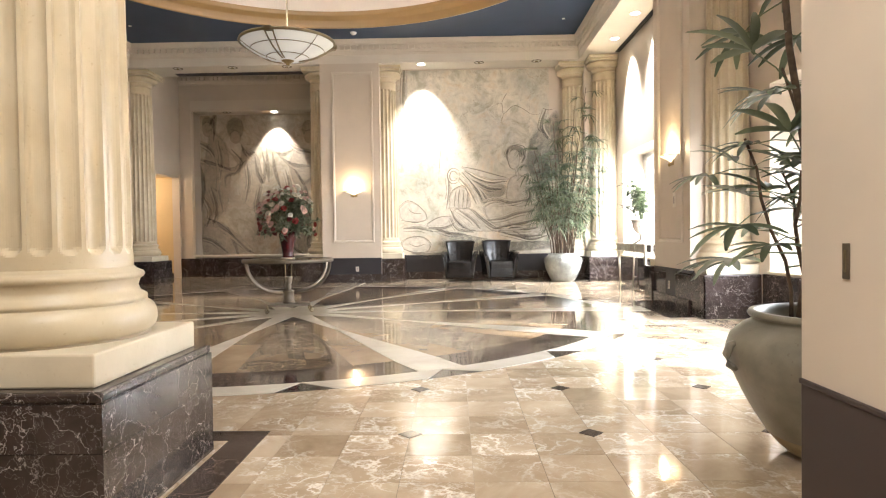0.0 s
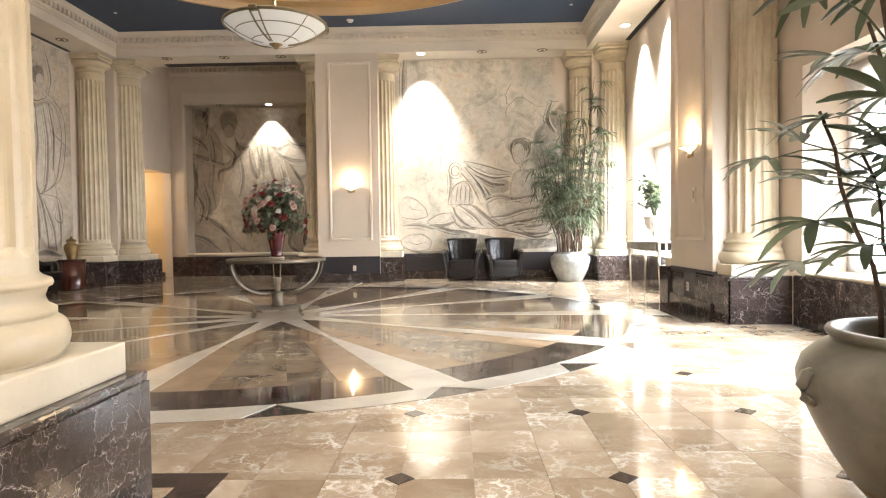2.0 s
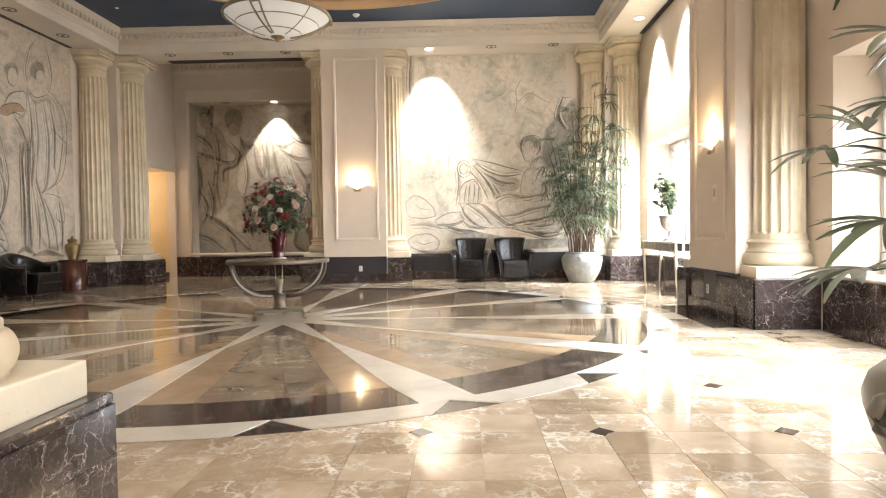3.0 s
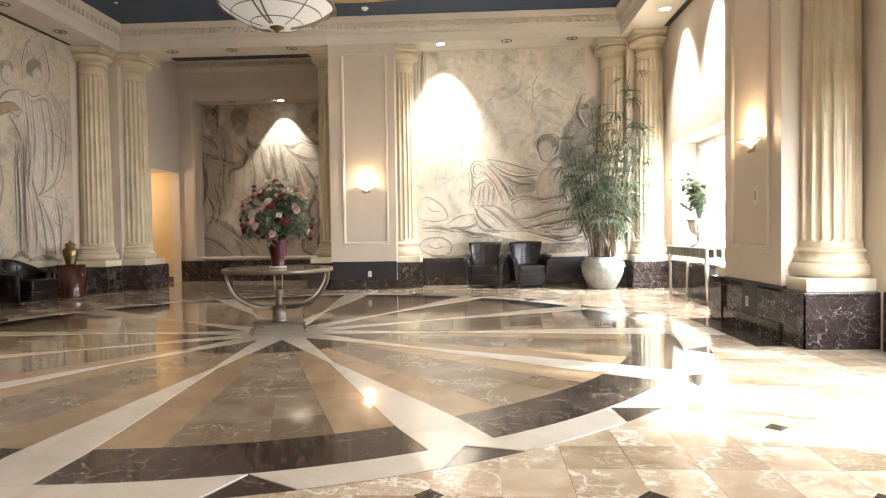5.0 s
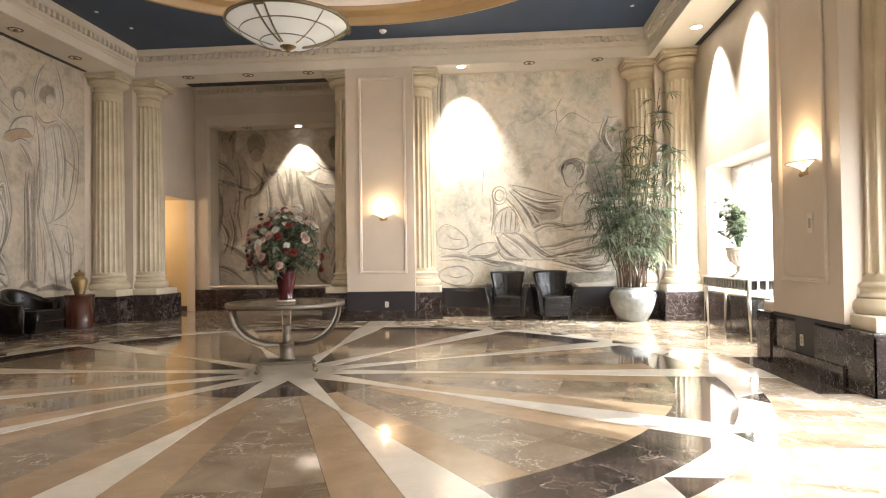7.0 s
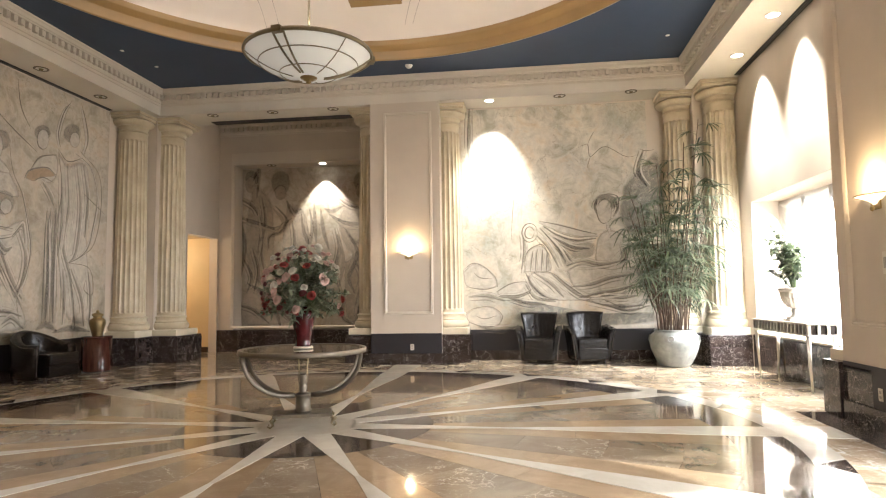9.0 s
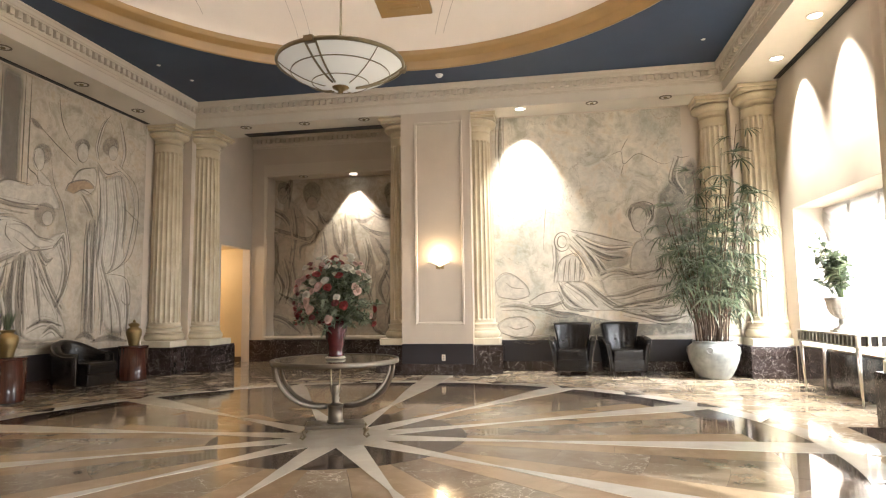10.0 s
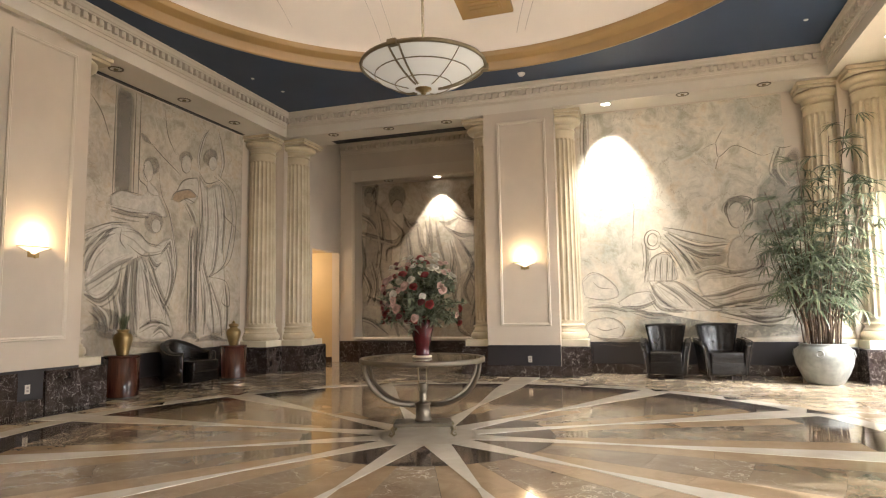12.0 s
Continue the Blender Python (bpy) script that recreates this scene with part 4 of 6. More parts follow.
for pts in ([(3.63, 4.09), (3.61, 4.33), (3.73, 4.73), (3.89, 4.96)], [(4.24, 4.05), (4.35, 4.39), (4.27, 4.73), (4.17, 4.99)]):
    add_stroke(light, pts, 0.07)
for pts in ([(4.06, 4.06), (4.50, 3.84), (4.70, 3.30), (4.61, 2.72), (4.40, 2.25), (4.02, 2.03)], [(2.86, 3.18), (3.00, 2.58), (3.07, 2.17), (2.97, 1.69)]):
    add_stroke(light, pts, 0.05)
for pts in ([(1.07, 2.43), (1.44, 2.63), (1.77, 2.76)], [(1.06, 2.17), (1.23, 2.40), (1.60, 2.68)], [(1.10, 1.95), (1.21, 2.22), (1.52, 2.57)], [(1.11, 1.73), (1.36, 1.88), (1.69, 2.08), (2.04, 2.24)], [(1.09, 1.60), (1.38, 1.49), (1.67, 1.69), (1.78, 1.99)], [(1.53, 2.98), (1.94, 2.96), (2.35, 2.97)], [(1.28, 1.38), (1.47, 1.23), (1.53, 0.96)]):
    fold(dark, light, line, pts, 0.06)
for pts in ([(1.92, 2.09), (1.88, 1.52), (1.94, 0.94)], [(1.65, 1.61), (1.73, 1.24), (1.68, 0.92)]):
    fold(dark, light, line, pts, 0.06)
for pts in ([(2.22, 2.26), (2.57, 1.68), (2.90, 1.23)], [(2.13, 2.20), (2.11, 1.62), (2.18, 1.00)], [(2.38, 2.26), (2.71, 1.64), (2.93, 1.33)], [(2.22, 1.03), (2.53, 1.14), (2.94, 1.05)], [(2.29, 2.12), (2.40, 1.63), (2.48, 1.14)], [(2.81, 2.46), (2.97, 2.06), (2.92, 1.64), (2.73, 1.31)], [(2.68, 2.37), (2.88, 2.57), (2.95, 2.26)]):
    fold(dark, light, line, pts, 0.045)
for pts in ([(2.37, 2.32), (2.55, 2.13), (2.69, 2.19)], [(2.54, 0.94), (2.73, 1.03), (2.98, 0.84)]):
    fold(dark, light, line, pts, 0.045)
for pts in ([(3.50, 2.94), (3.45, 2.46), (3.47, 1.65), (3.46, 0.93)], [(3.62, 2.96), (3.60, 2.20), (3.60, 1.44), (3.63, 0.90)], [(3.29, 3.38), (3.46, 3.18), (3.56, 3.00)], [(3.86, 3.81), (3.92, 3.02), (3.81, 2.33), (4.03, 1.67), (4.16, 0.88)], [(4.10, 3.86), (4.23, 3.06), (4.15, 2.24), (3.99, 2.00)], [(3.72, 3.56), (3.76, 2.77), (3.69, 2.10)], [(4.28, 3.89), (4.42, 3.20), (4.36, 2.49)]):
    fold(dark, light, line, pts, 0.045)
for pts in ([(3.83, 1.88), (3.88, 1.38), (3.86, 0.86)], [(4.03, 1.89), (4.32, 1.33), (4.41, 0.81)], [(4.49, 1.85), (4.57, 1.38), (4.55, 0.84)]):
    fold(dark, light, line, pts, 0.045)
for pts in ([(2.17, 2.19), (2.16, 1.62), (2.27, 1.04)], [(2.33, 2.20), (2.65, 1.53), (2.88, 1.08)], [(3.96, 3.77), (4.06, 3.04), (3.95, 2.23)], [(3.79, 3.55), (3.84, 2.78), (3.77, 2.10)], [(3.47, 2.74), (3.51, 2.09), (3.53, 1.22)], [(1.17, 2.51), (1.54, 2.70), (1.85, 2.74)], [(1.15, 2.04), (1.34, 2.33), (1.61, 2.54)]):
    add_stroke(light, pts, 0.035)
for pts in ([(3.93, 1.83), (4.04, 1.33), (4.09, 0.88)],):
    add_stroke(light, pts, 0.035)
for pts in ([(1.06, 2.58), (1.49, 2.75), (1.89, 2.82)], [(1.08, 1.67), (1.35, 1.51), (1.65, 1.69), (1.77, 1.97), (1.81, 2.20)], [(2.55, 3.87), (2.65, 3.43), (2.85, 3.09), (3.00, 2.58), (3.07, 2.17), (2.98, 1.72), (2.82, 1.37), (2.92, 0.82)], [(2.13, 2.28), (2.10, 1.62), (2.17, 0.86)], [(2.26, 2.29), (2.58, 1.71), (2.93, 1.23)], [(2.22, 1.03), (2.53, 1.14), (2.94, 1.05)], [(1.77, 2.70), (1.75, 2.50), (1.87, 2.37)]):
    add_stroke(line, pts, 0.013)
for pts in ([(1.86, 2.72), (2.14, 2.67), (2.36, 2.52), (2.69, 2.49)], [(1.90, 2.45), (2.22, 2.29), (2.48, 2.31), (2.72, 2.37)], [(1.53, 3.23), (1.74, 3.34), (2.17, 3.34)], [(1.52, 3.03), (1.94, 3.00), (2.34, 3.04)], [(2.10, 3.78), (2.12, 3.60), (2.27, 3.51), (2.33, 3.37)]):
    add_stroke(line, pts, 0.013)
for pts in ([(3.67, 4.09), (3.61, 4.33), (3.73, 4.75), (3.92, 5.02)], [(4.17, 5.06), (4.30, 4.74), (4.37, 4.39), (4.27, 4.06)], [(3.62, 4.05), (3.86, 3.87), (4.25, 4.01)], [(4.06, 4.07), (4.48, 3.86), (4.68, 3.33), (4.59, 2.73), (4.42, 2.26), (3.99, 2.00), (3.82, 2.07)], [(4.18, 4.13), (4.71, 3.78), (4.80, 3.13), (4.62, 2.39), (4.17, 2.06)], [(3.62, 3.99), (3.74, 3.33), (3.65, 2.65), (3.73, 1.88)], [(3.90, 2.00), (4.52, 1.91), (4.63, 1.43), (4.39, 1.50), (4.45, 1.77)]):
    add_stroke(line, pts, 0.013)
for pts in ([(3.99, 1.89), (4.11, 1.33), (4.18, 0.76)], [(2.88, 3.37), (2.99, 3.53), (3.36, 3.65), (3.60, 3.55)], [(3.08, 3.36), (3.29, 3.46), (3.53, 3.41)], [(2.99, 3.52), (3.20, 3.80), (3.59, 3.93)], [(3.40, 2.95), (3.38, 2.40), (3.37, 1.65), (3.37, 0.91)]):
    add_stroke(line, pts, 0.013)
for pts in ([(4.26, 3.35), (4.57, 3.20), (4.92, 3.01)], [(2.33, 4.32), (2.68, 4.11), (3.12, 3.88)], [(1.06, 4.79), (1.29, 4.54), (1.48, 4.12)], [(2.67, 5.01), (2.76, 4.56), (2.98, 4.24)], [(2.23, 3.91), (2.21, 3.75), (2.31, 3.60)], [(3.11, 4.13), (3.16, 3.99), (3.27, 3.94)]):
    add_stroke(line, pts, 0.012)
for pts in ([(2.12, 4.42), (2.22, 4.36), (2.35, 4.30)], [(1.10, 1.03), (1.37, 1.09), (1.68, 0.99)], [(1.74, 0.83), (2.29, 0.75), (2.95, 0.76)], [(3.24, 0.81), (3.46, 0.88), (3.73, 0.76)], [(3.62, 0.74), (4.06, 0.79), (4.59, 0.70)]):
    add_stroke(dark, pts, 0.07)
finish(mw, dark, light, line)

# niche: brown-grey crowded drapery
mo = mural("mural", "dim brownish mural in the vestibule niche", -4.88, -0.52, 0.55, 4.6, FRESCO_N, pose(0, 8.49, 0))
dark, light, line = bmesh.new(), bmesh.new(), bmesh.new()
patch(mo, "painted_shape", NLIGHT, [(-4.62, 4.32), (-4.16, 3.86), (-4.01, 2.84), (-4.15, 1.84), (-4.60, 1.70), (-4.83, 2.86)])
patch(mo, "painted_shape", NLIGHT, [(-3.71, 3.70), (-3.26, 3.54), (-3.11, 2.53), (-3.41, 1.83), (-3.85, 2.41)])
patch(mo, "painted_shape", NLIGHT, [(-2.23, 3.65), (-1.65, 3.49), (-1.68, 2.50), (-2.09, 2.37), (-2.38, 3.09)])
patch(mo, "painted_shape", NLIGHT, [(-2.23, 2.23), (-1.77, 2.36), (-1.69, 0.82), (-2.15, 0.75)])
patch(mo, "painted_shape", NLIGHT, [(-4.90, 1.56), (-4.30, 1.56), (-3.41, 0.76), (-4.00, 0.61), (-4.90, 0.68)])
patch(mo, "painted_oval", NDARK, [(-3.60, 4.22), (-3.68, 4.00), (-3.87, 3.91), (-4.06, 4.01), (-4.14, 4.24), (-4.07, 4.46), (-3.87, 4.55), (-3.68, 4.45)])
patch(mo, "painted_oval", NLIGHT, [(-3.71, 3.96), (-3.76, 3.82), (-3.87, 3.77), (-3.99, 3.83), (-4.04, 3.97), (-3.99, 4.12), (-3.87, 4.17), (-3.76, 4.11)])
patch(mo, "painted_oval", NDARK, [(-1.54, 4.17), (-1.61, 3.99), (-1.76, 3.92), (-1.92, 4.00), (-1.98, 4.19), (-1.91, 4.37), (-1.76, 4.44), (-1.60, 4.36)])
patch(mo, "painted_oval", NLIGHT, [(-1.63, 3.95), (-1.67, 3.81), (-1.78, 3.75), (-1.88, 3.81), (-1.92, 3.96), (-1.88, 4.10), (-1.77, 4.15), (-1.67, 4.09)])
patch(mo, "painted_oval", NDARK, [(-4.45, 4.37), (-4.50, 4.22), (-4.64, 4.17), (-4.79, 4.24), (-4.84, 4.38), (-4.79, 4.53), (-4.65, 4.58), (-4.51, 4.51)])
patch(mo, "painted_oval", NLIGHT, [(-4.52, 4.20), (-4.57, 4.03), (-4.67, 3.97), (-4.78, 4.04), (-4.83, 4.21), (-4.78, 4.37), (-4.68, 4.43), (-4.57, 4.36)])
for pts in ([(-5.04, 3.38), (-4.53, 3.22), (-4.01, 3.04), (-3.56, 3.32)], [(-3.71, 3.76), (-3.56, 3.46), (-3.32, 3.54)], [(-4.01, 3.64), (-3.71, 3.27), (-3.86, 2.98), (-4.16, 2.85), (-4.18, 2.56)], [(-3.33, 3.46), (-3.26, 2.97), (-3.11, 2.68), (-3.04, 3.10), (-3.11, 3.54)], [(-2.99, 3.68), (-2.96, 3.10), (-2.94, 2.67)], [(-2.60, 3.38), (-2.23, 3.15), (-1.72, 3.10)], [(-2.23, 3.58), (-2.52, 3.45), (-2.73, 3.53)]):
    add_stroke(dark, pts, 0.07)
for pts in ([(-2.23, 3.08), (-1.94, 2.65), (-1.71, 2.78)], [(-2.09, 2.87), (-1.87, 2.36), (-2.09, 1.80), (-1.95, 1.38)], [(-2.18, 1.38), (-2.24, 0.82), (-1.95, 0.59)], [(-1.66, 1.51), (-1.84, 0.96), (-1.67, 0.59)], [(-2.82, 3.53), (-2.74, 2.95), (-2.60, 2.49)], [(-4.62, 4.29), (-4.45, 4.57), (-4.51, 3.84)], [(-4.91, 3.27), (-4.82, 2.57), (-4.91, 1.85)]):
    add_stroke(dark, pts, 0.07)
for pts in ([(-4.75, 1.68), (-4.30, 1.41), (-3.70, 0.82), (-3.41, 0.65)], [(-4.15, 1.41), (-3.97, 0.98), (-3.85, 0.55)]):
    add_stroke(dark, pts, 0.07)
for pts in ([(-4.99, 3.86), (-4.61, 3.64), (-4.38, 3.26)], [(-4.37, 3.87), (-4.28, 3.28), (-4.38, 2.56), (-4.27, 1.84)], [(-3.56, 3.23), (-3.50, 2.69), (-3.62, 2.12)], [(-2.45, 3.02), (-2.35, 2.52), (-2.45, 1.95), (-2.31, 1.38)], [(-1.95, 2.22), (-1.77, 1.80), (-1.92, 1.10)], [(-4.61, 2.57), (-4.45, 1.99), (-4.57, 1.42)], [(-3.19, 2.54), (-3.29, 1.97), (-3.17, 1.40)]):
    fold(dark, light, line, pts, 0.05)
for pts in ([(-2.82, 2.38), (-2.73, 1.81), (-2.85, 1.25)], [(-5.02, 1.14), (-4.60, 1.02), (-4.15, 0.67)], [(-2.38, 3.80), (-2.05, 3.58), (-1.68, 3.49)], [(-4.83, 2.29), (-4.63, 1.85), (-4.75, 1.42)]):
    fold(dark, light, line, pts, 0.05)
for pts in ([(-4.99, 3.28), (-4.46, 3.12), (-3.93, 2.96)], [(-3.63, 3.63), (-3.47, 3.38), (-3.26, 3.46)], [(-4.07, 3.57), (-3.80, 3.24), (-3.95, 2.93)], [(-3.23, 3.40), (-3.17, 2.94), (-3.05, 2.76)], [(-2.52, 3.29), (-2.16, 3.05), (-1.71, 2.98)], [(-2.15, 2.77), (-1.97, 2.34), (-2.18, 1.80)], [(-1.75, 1.49), (-1.92, 0.93), (-1.78, 0.59)]):
    add_stroke(light, pts, 0.06)
for pts in ([(-4.69, 1.56), (-4.15, 1.20), (-3.63, 0.72)], [(-4.49, 3.65), (-4.38, 2.85), (-4.48, 2.13)], [(-2.38, 2.87), (-2.23, 2.23), (-2.35, 1.53)]):
    add_stroke(light, pts, 0.06)
for pts in ([(-5.04, 3.42), (-4.53, 3.26), (-4.01, 3.09), (-3.56, 3.38)], [(-4.01, 3.64), (-3.71, 3.27), (-3.86, 2.98), (-4.16, 2.85), (-4.21, 2.49)], [(-2.60, 3.41), (-2.23, 3.20), (-1.71, 3.14)], [(-2.06, 2.86), (-1.84, 2.36), (-2.06, 1.80), (-1.92, 1.38)], [(-2.21, 1.38), (-2.27, 0.82), (-1.95, 0.58)], [(-1.66, 1.51), (-1.86, 0.96), (-1.67, 0.59)], [(-4.78, 1.71), (-4.30, 1.46), (-3.67, 0.85)]):
    add_stroke(line, pts, 0.012)
finish(mo, dark, light, line, NDARK, NLIGHT, NDARK)


# ---- fittings ----
BRONZE = metal("aged_bronze", (0.30, 0.25, 0.16), 0.42)
BRASS = metal("brushed_brass", (0.38, 0.28, 0.13), 0.40)
NICKEL = metal("brushed_nickel", (0.235, 0.20, 0.155), 0.48)
FROST, ft, fb = material("frosted_glass", 0.25)
fb.inputs["Base Color"].default_value = (0.80, 0.80, 0.74, 1)
fb.inputs["Emission Color"].default_value = (1.0, 0.97, 0.88, 1)
fb.inputs["Emission Strength"].default_value = 0.08
bump(ft, fb, noise_tex(ft, place(ft), 40, 3).outputs["Fac"], 0.05, 0.002)

# pendant bowl lamp
BR, BD, RIM = 0.655, 0.255, 3.855
pend = empty("pendant_lamp", "large frosted glass bowl pendant with bronze ribs and finial", "pendant lamp", pose(CX, CY, 0))
SPH = (BR * BR + BD * BD) / (2 * BD)


def bowl_r(z):
    d = z - (RIM - BD)
    return math.sqrt(max(0.0, SPH * SPH - (SPH - d) ** 2))


def bowl_panel(a0, a1, z0, z1):
    bm = bmesh.new()
    rows = []
    for j in range(6):
        z = z0 + (z1 - z0) * j / 5
        rows.append([bm.verts.new((bowl_r(z) * math.cos(radians(a0 + (a1 - a0) * i / 6)), bowl_r(z) * math.sin(radians(a0 + (a1 - a0) * i / 6)), z)) for i in range(7)])
    for a, b in zip(rows, rows[1:]):
        for i in range(6):
            bm.faces.new((a[i], a[i + 1], b[i + 1], b[i]))
    return bm


for k in range(6):
    a = 60 * k + 23
    for z0, z1 in ((RIM - BD + 0.004, RIM - BD + 0.045), (RIM - BD + 0.045, RIM - 0.11), (RIM - 0.11, RIM)):
        part("glass_panel", bowl_panel(a, a + 60, z0, z1), FROST, pend, "", True)
    spread = (-5, 5) if k % 2 == 0 else (0,)
    for da in spread:
        pts = [((bowl_r(z) + 0.006) * math.cos(radians(a + da)), (bowl_r(z) + 0.006) * math.sin(radians(a + da)), z - 0.004) for z in [RIM - BD + 0.012 + (BD - 0.012) * (i / 12) ** 1.6 for i in range(13)]]
        part("rib", tube(pts, 0.011 if len(spread) > 1 else 0.005), BRONZE, pend)
for z, r in ((RIM, 0.018), (RIM - 0.11, 0.005), (RIM - BD + 0.045, 0.005)):
    bm = bmesh.new()
    rr = bowl_r(z) + 0.006
    add_sweep(bm, [(rr * math.cos(2 * math.pi * i / 64), rr * math.sin(2 * math.pi * i / 64), z) for i in range(64)], [(r * math.cos(q), 1.3 * r * math.sin(q)) for q in [k * math.pi / 3 for k in range(6)]], True)
    part("ring", bm, BRONZE, pend, "", True)
for k in range(3):
    a = radians(120 * k + 23)
    part("clasp", box(-0.035, 0.035, -0.05, 0.05, -0.035, 0.03, 0.008), BRONZE, pend, "", False, pose((BR + 0.01) * math.cos(a), (BR + 0.01) * math.sin(a), RIM, 0, 0, math.degrees(a)))
part("rod", tube([(0, 0, RIM - BD), (0, 0, 6.71)], 0.014), BRONZE, pend)
part("finial", lathe([(0.012, RIM - BD - 0.06), (0.03, RIM - BD - 0.05), (0.022, RIM - BD - 0.036), (0.05, RIM - BD - 0.026), (0.055, RIM - BD - 0.014), (0.085, RIM - BD - 0.006), (0.09, RIM - BD + 0.008)], 20), BRASS, pend, "brass finial", True)
part("canopy", lathe([(0.02, 6.58), (0.12, 6.63), (0.14, 6.73)], 24), BRONZE, pend)

# gold vent panel on the dome's north side
vent = empty("dome_vent", "gold painted square vent panel on the dome", "vent panel", pose(-0.2, 3.22, 6.42, -12))
part("frame", box(-0.45, 0.45, -0.44, 0.44, -0.05, 0.09, 0.01), GOLD, vent)
part("inner_frame", box(-0.30, 0.30, -0.30, 0.30, -0.062, -0.045, 0.006), GOLD, vent)
for i in range(6):
    part("slat", box(-0.25, 0.25, -0.26 + i * 0.09, -0.21 + i * 0.09, -0.075, -0.058, 0.003), GOLD, vent)

# fine seams in the dome plaster
SEAM = painted("plaster_seam", (0.45, 0.38, 0.33), 0.8)


def dome_z(x, y):
    r = math.hypot(x - CX, y - CY) / DR
    return DZ + DH * math.sqrt(max(0.0, 1 - r * r))


for p, q in (((-3.4, 2.6), (-3.2, 1.2)), ((-2.2, 3.7), (-2.0, 2.2)), ((-2.0, 3.8), (-1.75, 2.3)), ((0.2, 4.15), (0.75, 2.7)), ((0.35, 4.13), (0.95, 2.7)), ((2.6, 3.3), (2.2, 2.0))):
    pts = [(p[0] + (q[0] - p[0]) * k / 8, p[1] + (q[1] - p[1]) * k / 8) for k in range(9)]
    structure("trim_seam", tube([(x, y, dome_z(x, y) - 0.003) for x, y in pts], 0.0045, 5), SEAM, "fine seam in the dome plaster", "seam")

# wall sconces: half bowls with light above
SGLASS = glow("lit_alabaster", (1.0, 0.80, 0.54), 1.0)


def sconce():
    ob = empty("wall_sconce", "lit alabaster half-bowl wall sconce on a pier", "wall sconce", None, "wall sconces")
    bm = bmesh.new()
    rows = []
    for j in range(9):
        t = j / 8
        rows.append([bm.verts.new((0.225 * math.cos(math.pi * i / 20) * (0.12 + 0.88 * t ** 1.7), -0.155 * math.sin(math.pi * i / 20) * (0.12 + 0.88 * t ** 1.7), 0.105 * t ** 0.9)) for i in range(21)])
    for a, b in zip(rows[1:], rows[2:]):
        for i in range(20):
            bm.faces.new((a[i], a[i + 1], b[i + 1], b[i]))
    bm.faces.new(rows[1])
    part("bowl", bm, SGLASS, ob, "", True)
    part("rim", tube([(0.23 * math.cos(math.pi * i / 20), -0.16 * math.sin(math.pi * i / 20), 0.102) for i in range(21)], 0.006), BRASS, ob, "thin brass rim")
    part("back_plate", box(-0.08, 0.08, -0.012, 0.0, -0.03, 0.10, 0.004), BRASS, ob)
    part("stud", lathe([(0.004, -0.05), (0.016, -0.04), (0.02, -0.02), (0.012, 0.0)], 14), BRASS, ob, "", True, pose(0, -0.04, 0.004))
    return ob


s0 = sconce()
s0.matrix_basis = pose(-0.02, BY - 0.001, 2.05)
for m in (pose(-PX + 0.001, CY - 0.04, 2.05, 0, 0, 90), pose(PX - 0.001, CY - 0.06, 2.05, 0, 0, -90), pose(3.549, -7.42, 1.86, 0, 0, -90)):
    copy_thing(s0, m)
for x, y, z in ((-0.02, BY - 0.14, 2.27), (-PX + 0.14, CY - 0.04, 2.27), (PX - 0.14, CY - 0.06, 2.27), (3.43, -7.42, 2.06)):
    lamp("POINT", "sconce_bulb", pose(x, y, z), 10 if x != 3.43 else 16, (1.0, 0.70, 0.38), shadow_soft_size=0.05)

# recessed downlights
LIT = glow("lit_lens", (1.0, 0.94, 0.82), 9.0)
UNLIT = metal("mirror_reflector", (0.82, 0.78, 0.70), 0.5)


def downlight(x, y, z, lit):
    ob = empty("downlight", "round recessed downlight, lit" if lit else "round recessed downlight with bright trim, unlit", "downlight", pose(x, y, z), "recessed downlights")
    part("trim_ring", lathe([(0.085, -0.001), (0.118, -0.001), (0.116, -0.008), (0.09, -0.010), (0.085, -0.001)], 28, None, False), TRIM if lit else NICKEL, ob, "", True)
    part("lens", lathe([(0.0, -0.004), (0.086, -0.004), (0.086, -0.002)], 28, None, False), LIT if lit else UNLIT, ob)
    if not lit:
        part("lamp_cap", lathe([(0.0, -0.03), (0.03, -0.026), (0.035, -0.004)], 16, None, False), BRONZE, ob, "", True)


for x, y, lit in ((-5.69, 1.14, 0), (-5.69, 2.68, 0), (-5.69, 4.14, 0), (-4.22, 5.64, 0), (-2.9, 5.64, 0), (-1.6, 5.64, 0), (1.6, 5.66, 1), (2.98, 5.6, 0), (4.33, 5.56, 0), (5.76, 4.0, 1), (5.76, 2.52, 1), (5.76, 1.2, 1)):
    downlight(x, y, SOF, lit)
downlight(-2.67, 8.2, 4.62, 1)
downlight(-4.0, 8.2, 4.62, 0)

# plates, outlets and detectors
PLATE = painted("ivory_plastic", (0.62, 0.57, 0.48), 0.35, 0.02)
GREYPLATE = painted("grey_plastic", (0.34, 0.31, 0.27), 0.35, 0.02)


def outlet(m):
    ob = empty("wall_outlet", "ivory electrical outlet on the dark dado", "outlet", m, "wall outlets")
    part("plate", box(-0.036, 0.036, -0.006, 0, -0.058, 0.058, 0.003), PLATE, ob)
    for z in (-0.022, 0.022):
        part("socket", box(-0.016, 0.016, -0.009, -0.004, z - 0.014, z + 0.014, 0.003), GREYPLATE, ob)


outlet(pose(0.03, BY - 0.009, 0.31))
outlet(pose(-PX + 0.009, CY - 0.03, 0.33, 0, 0, 90))
outlet(pose(PX - 0.009, CY + 0.06, 0.33, 0, 0, -90))


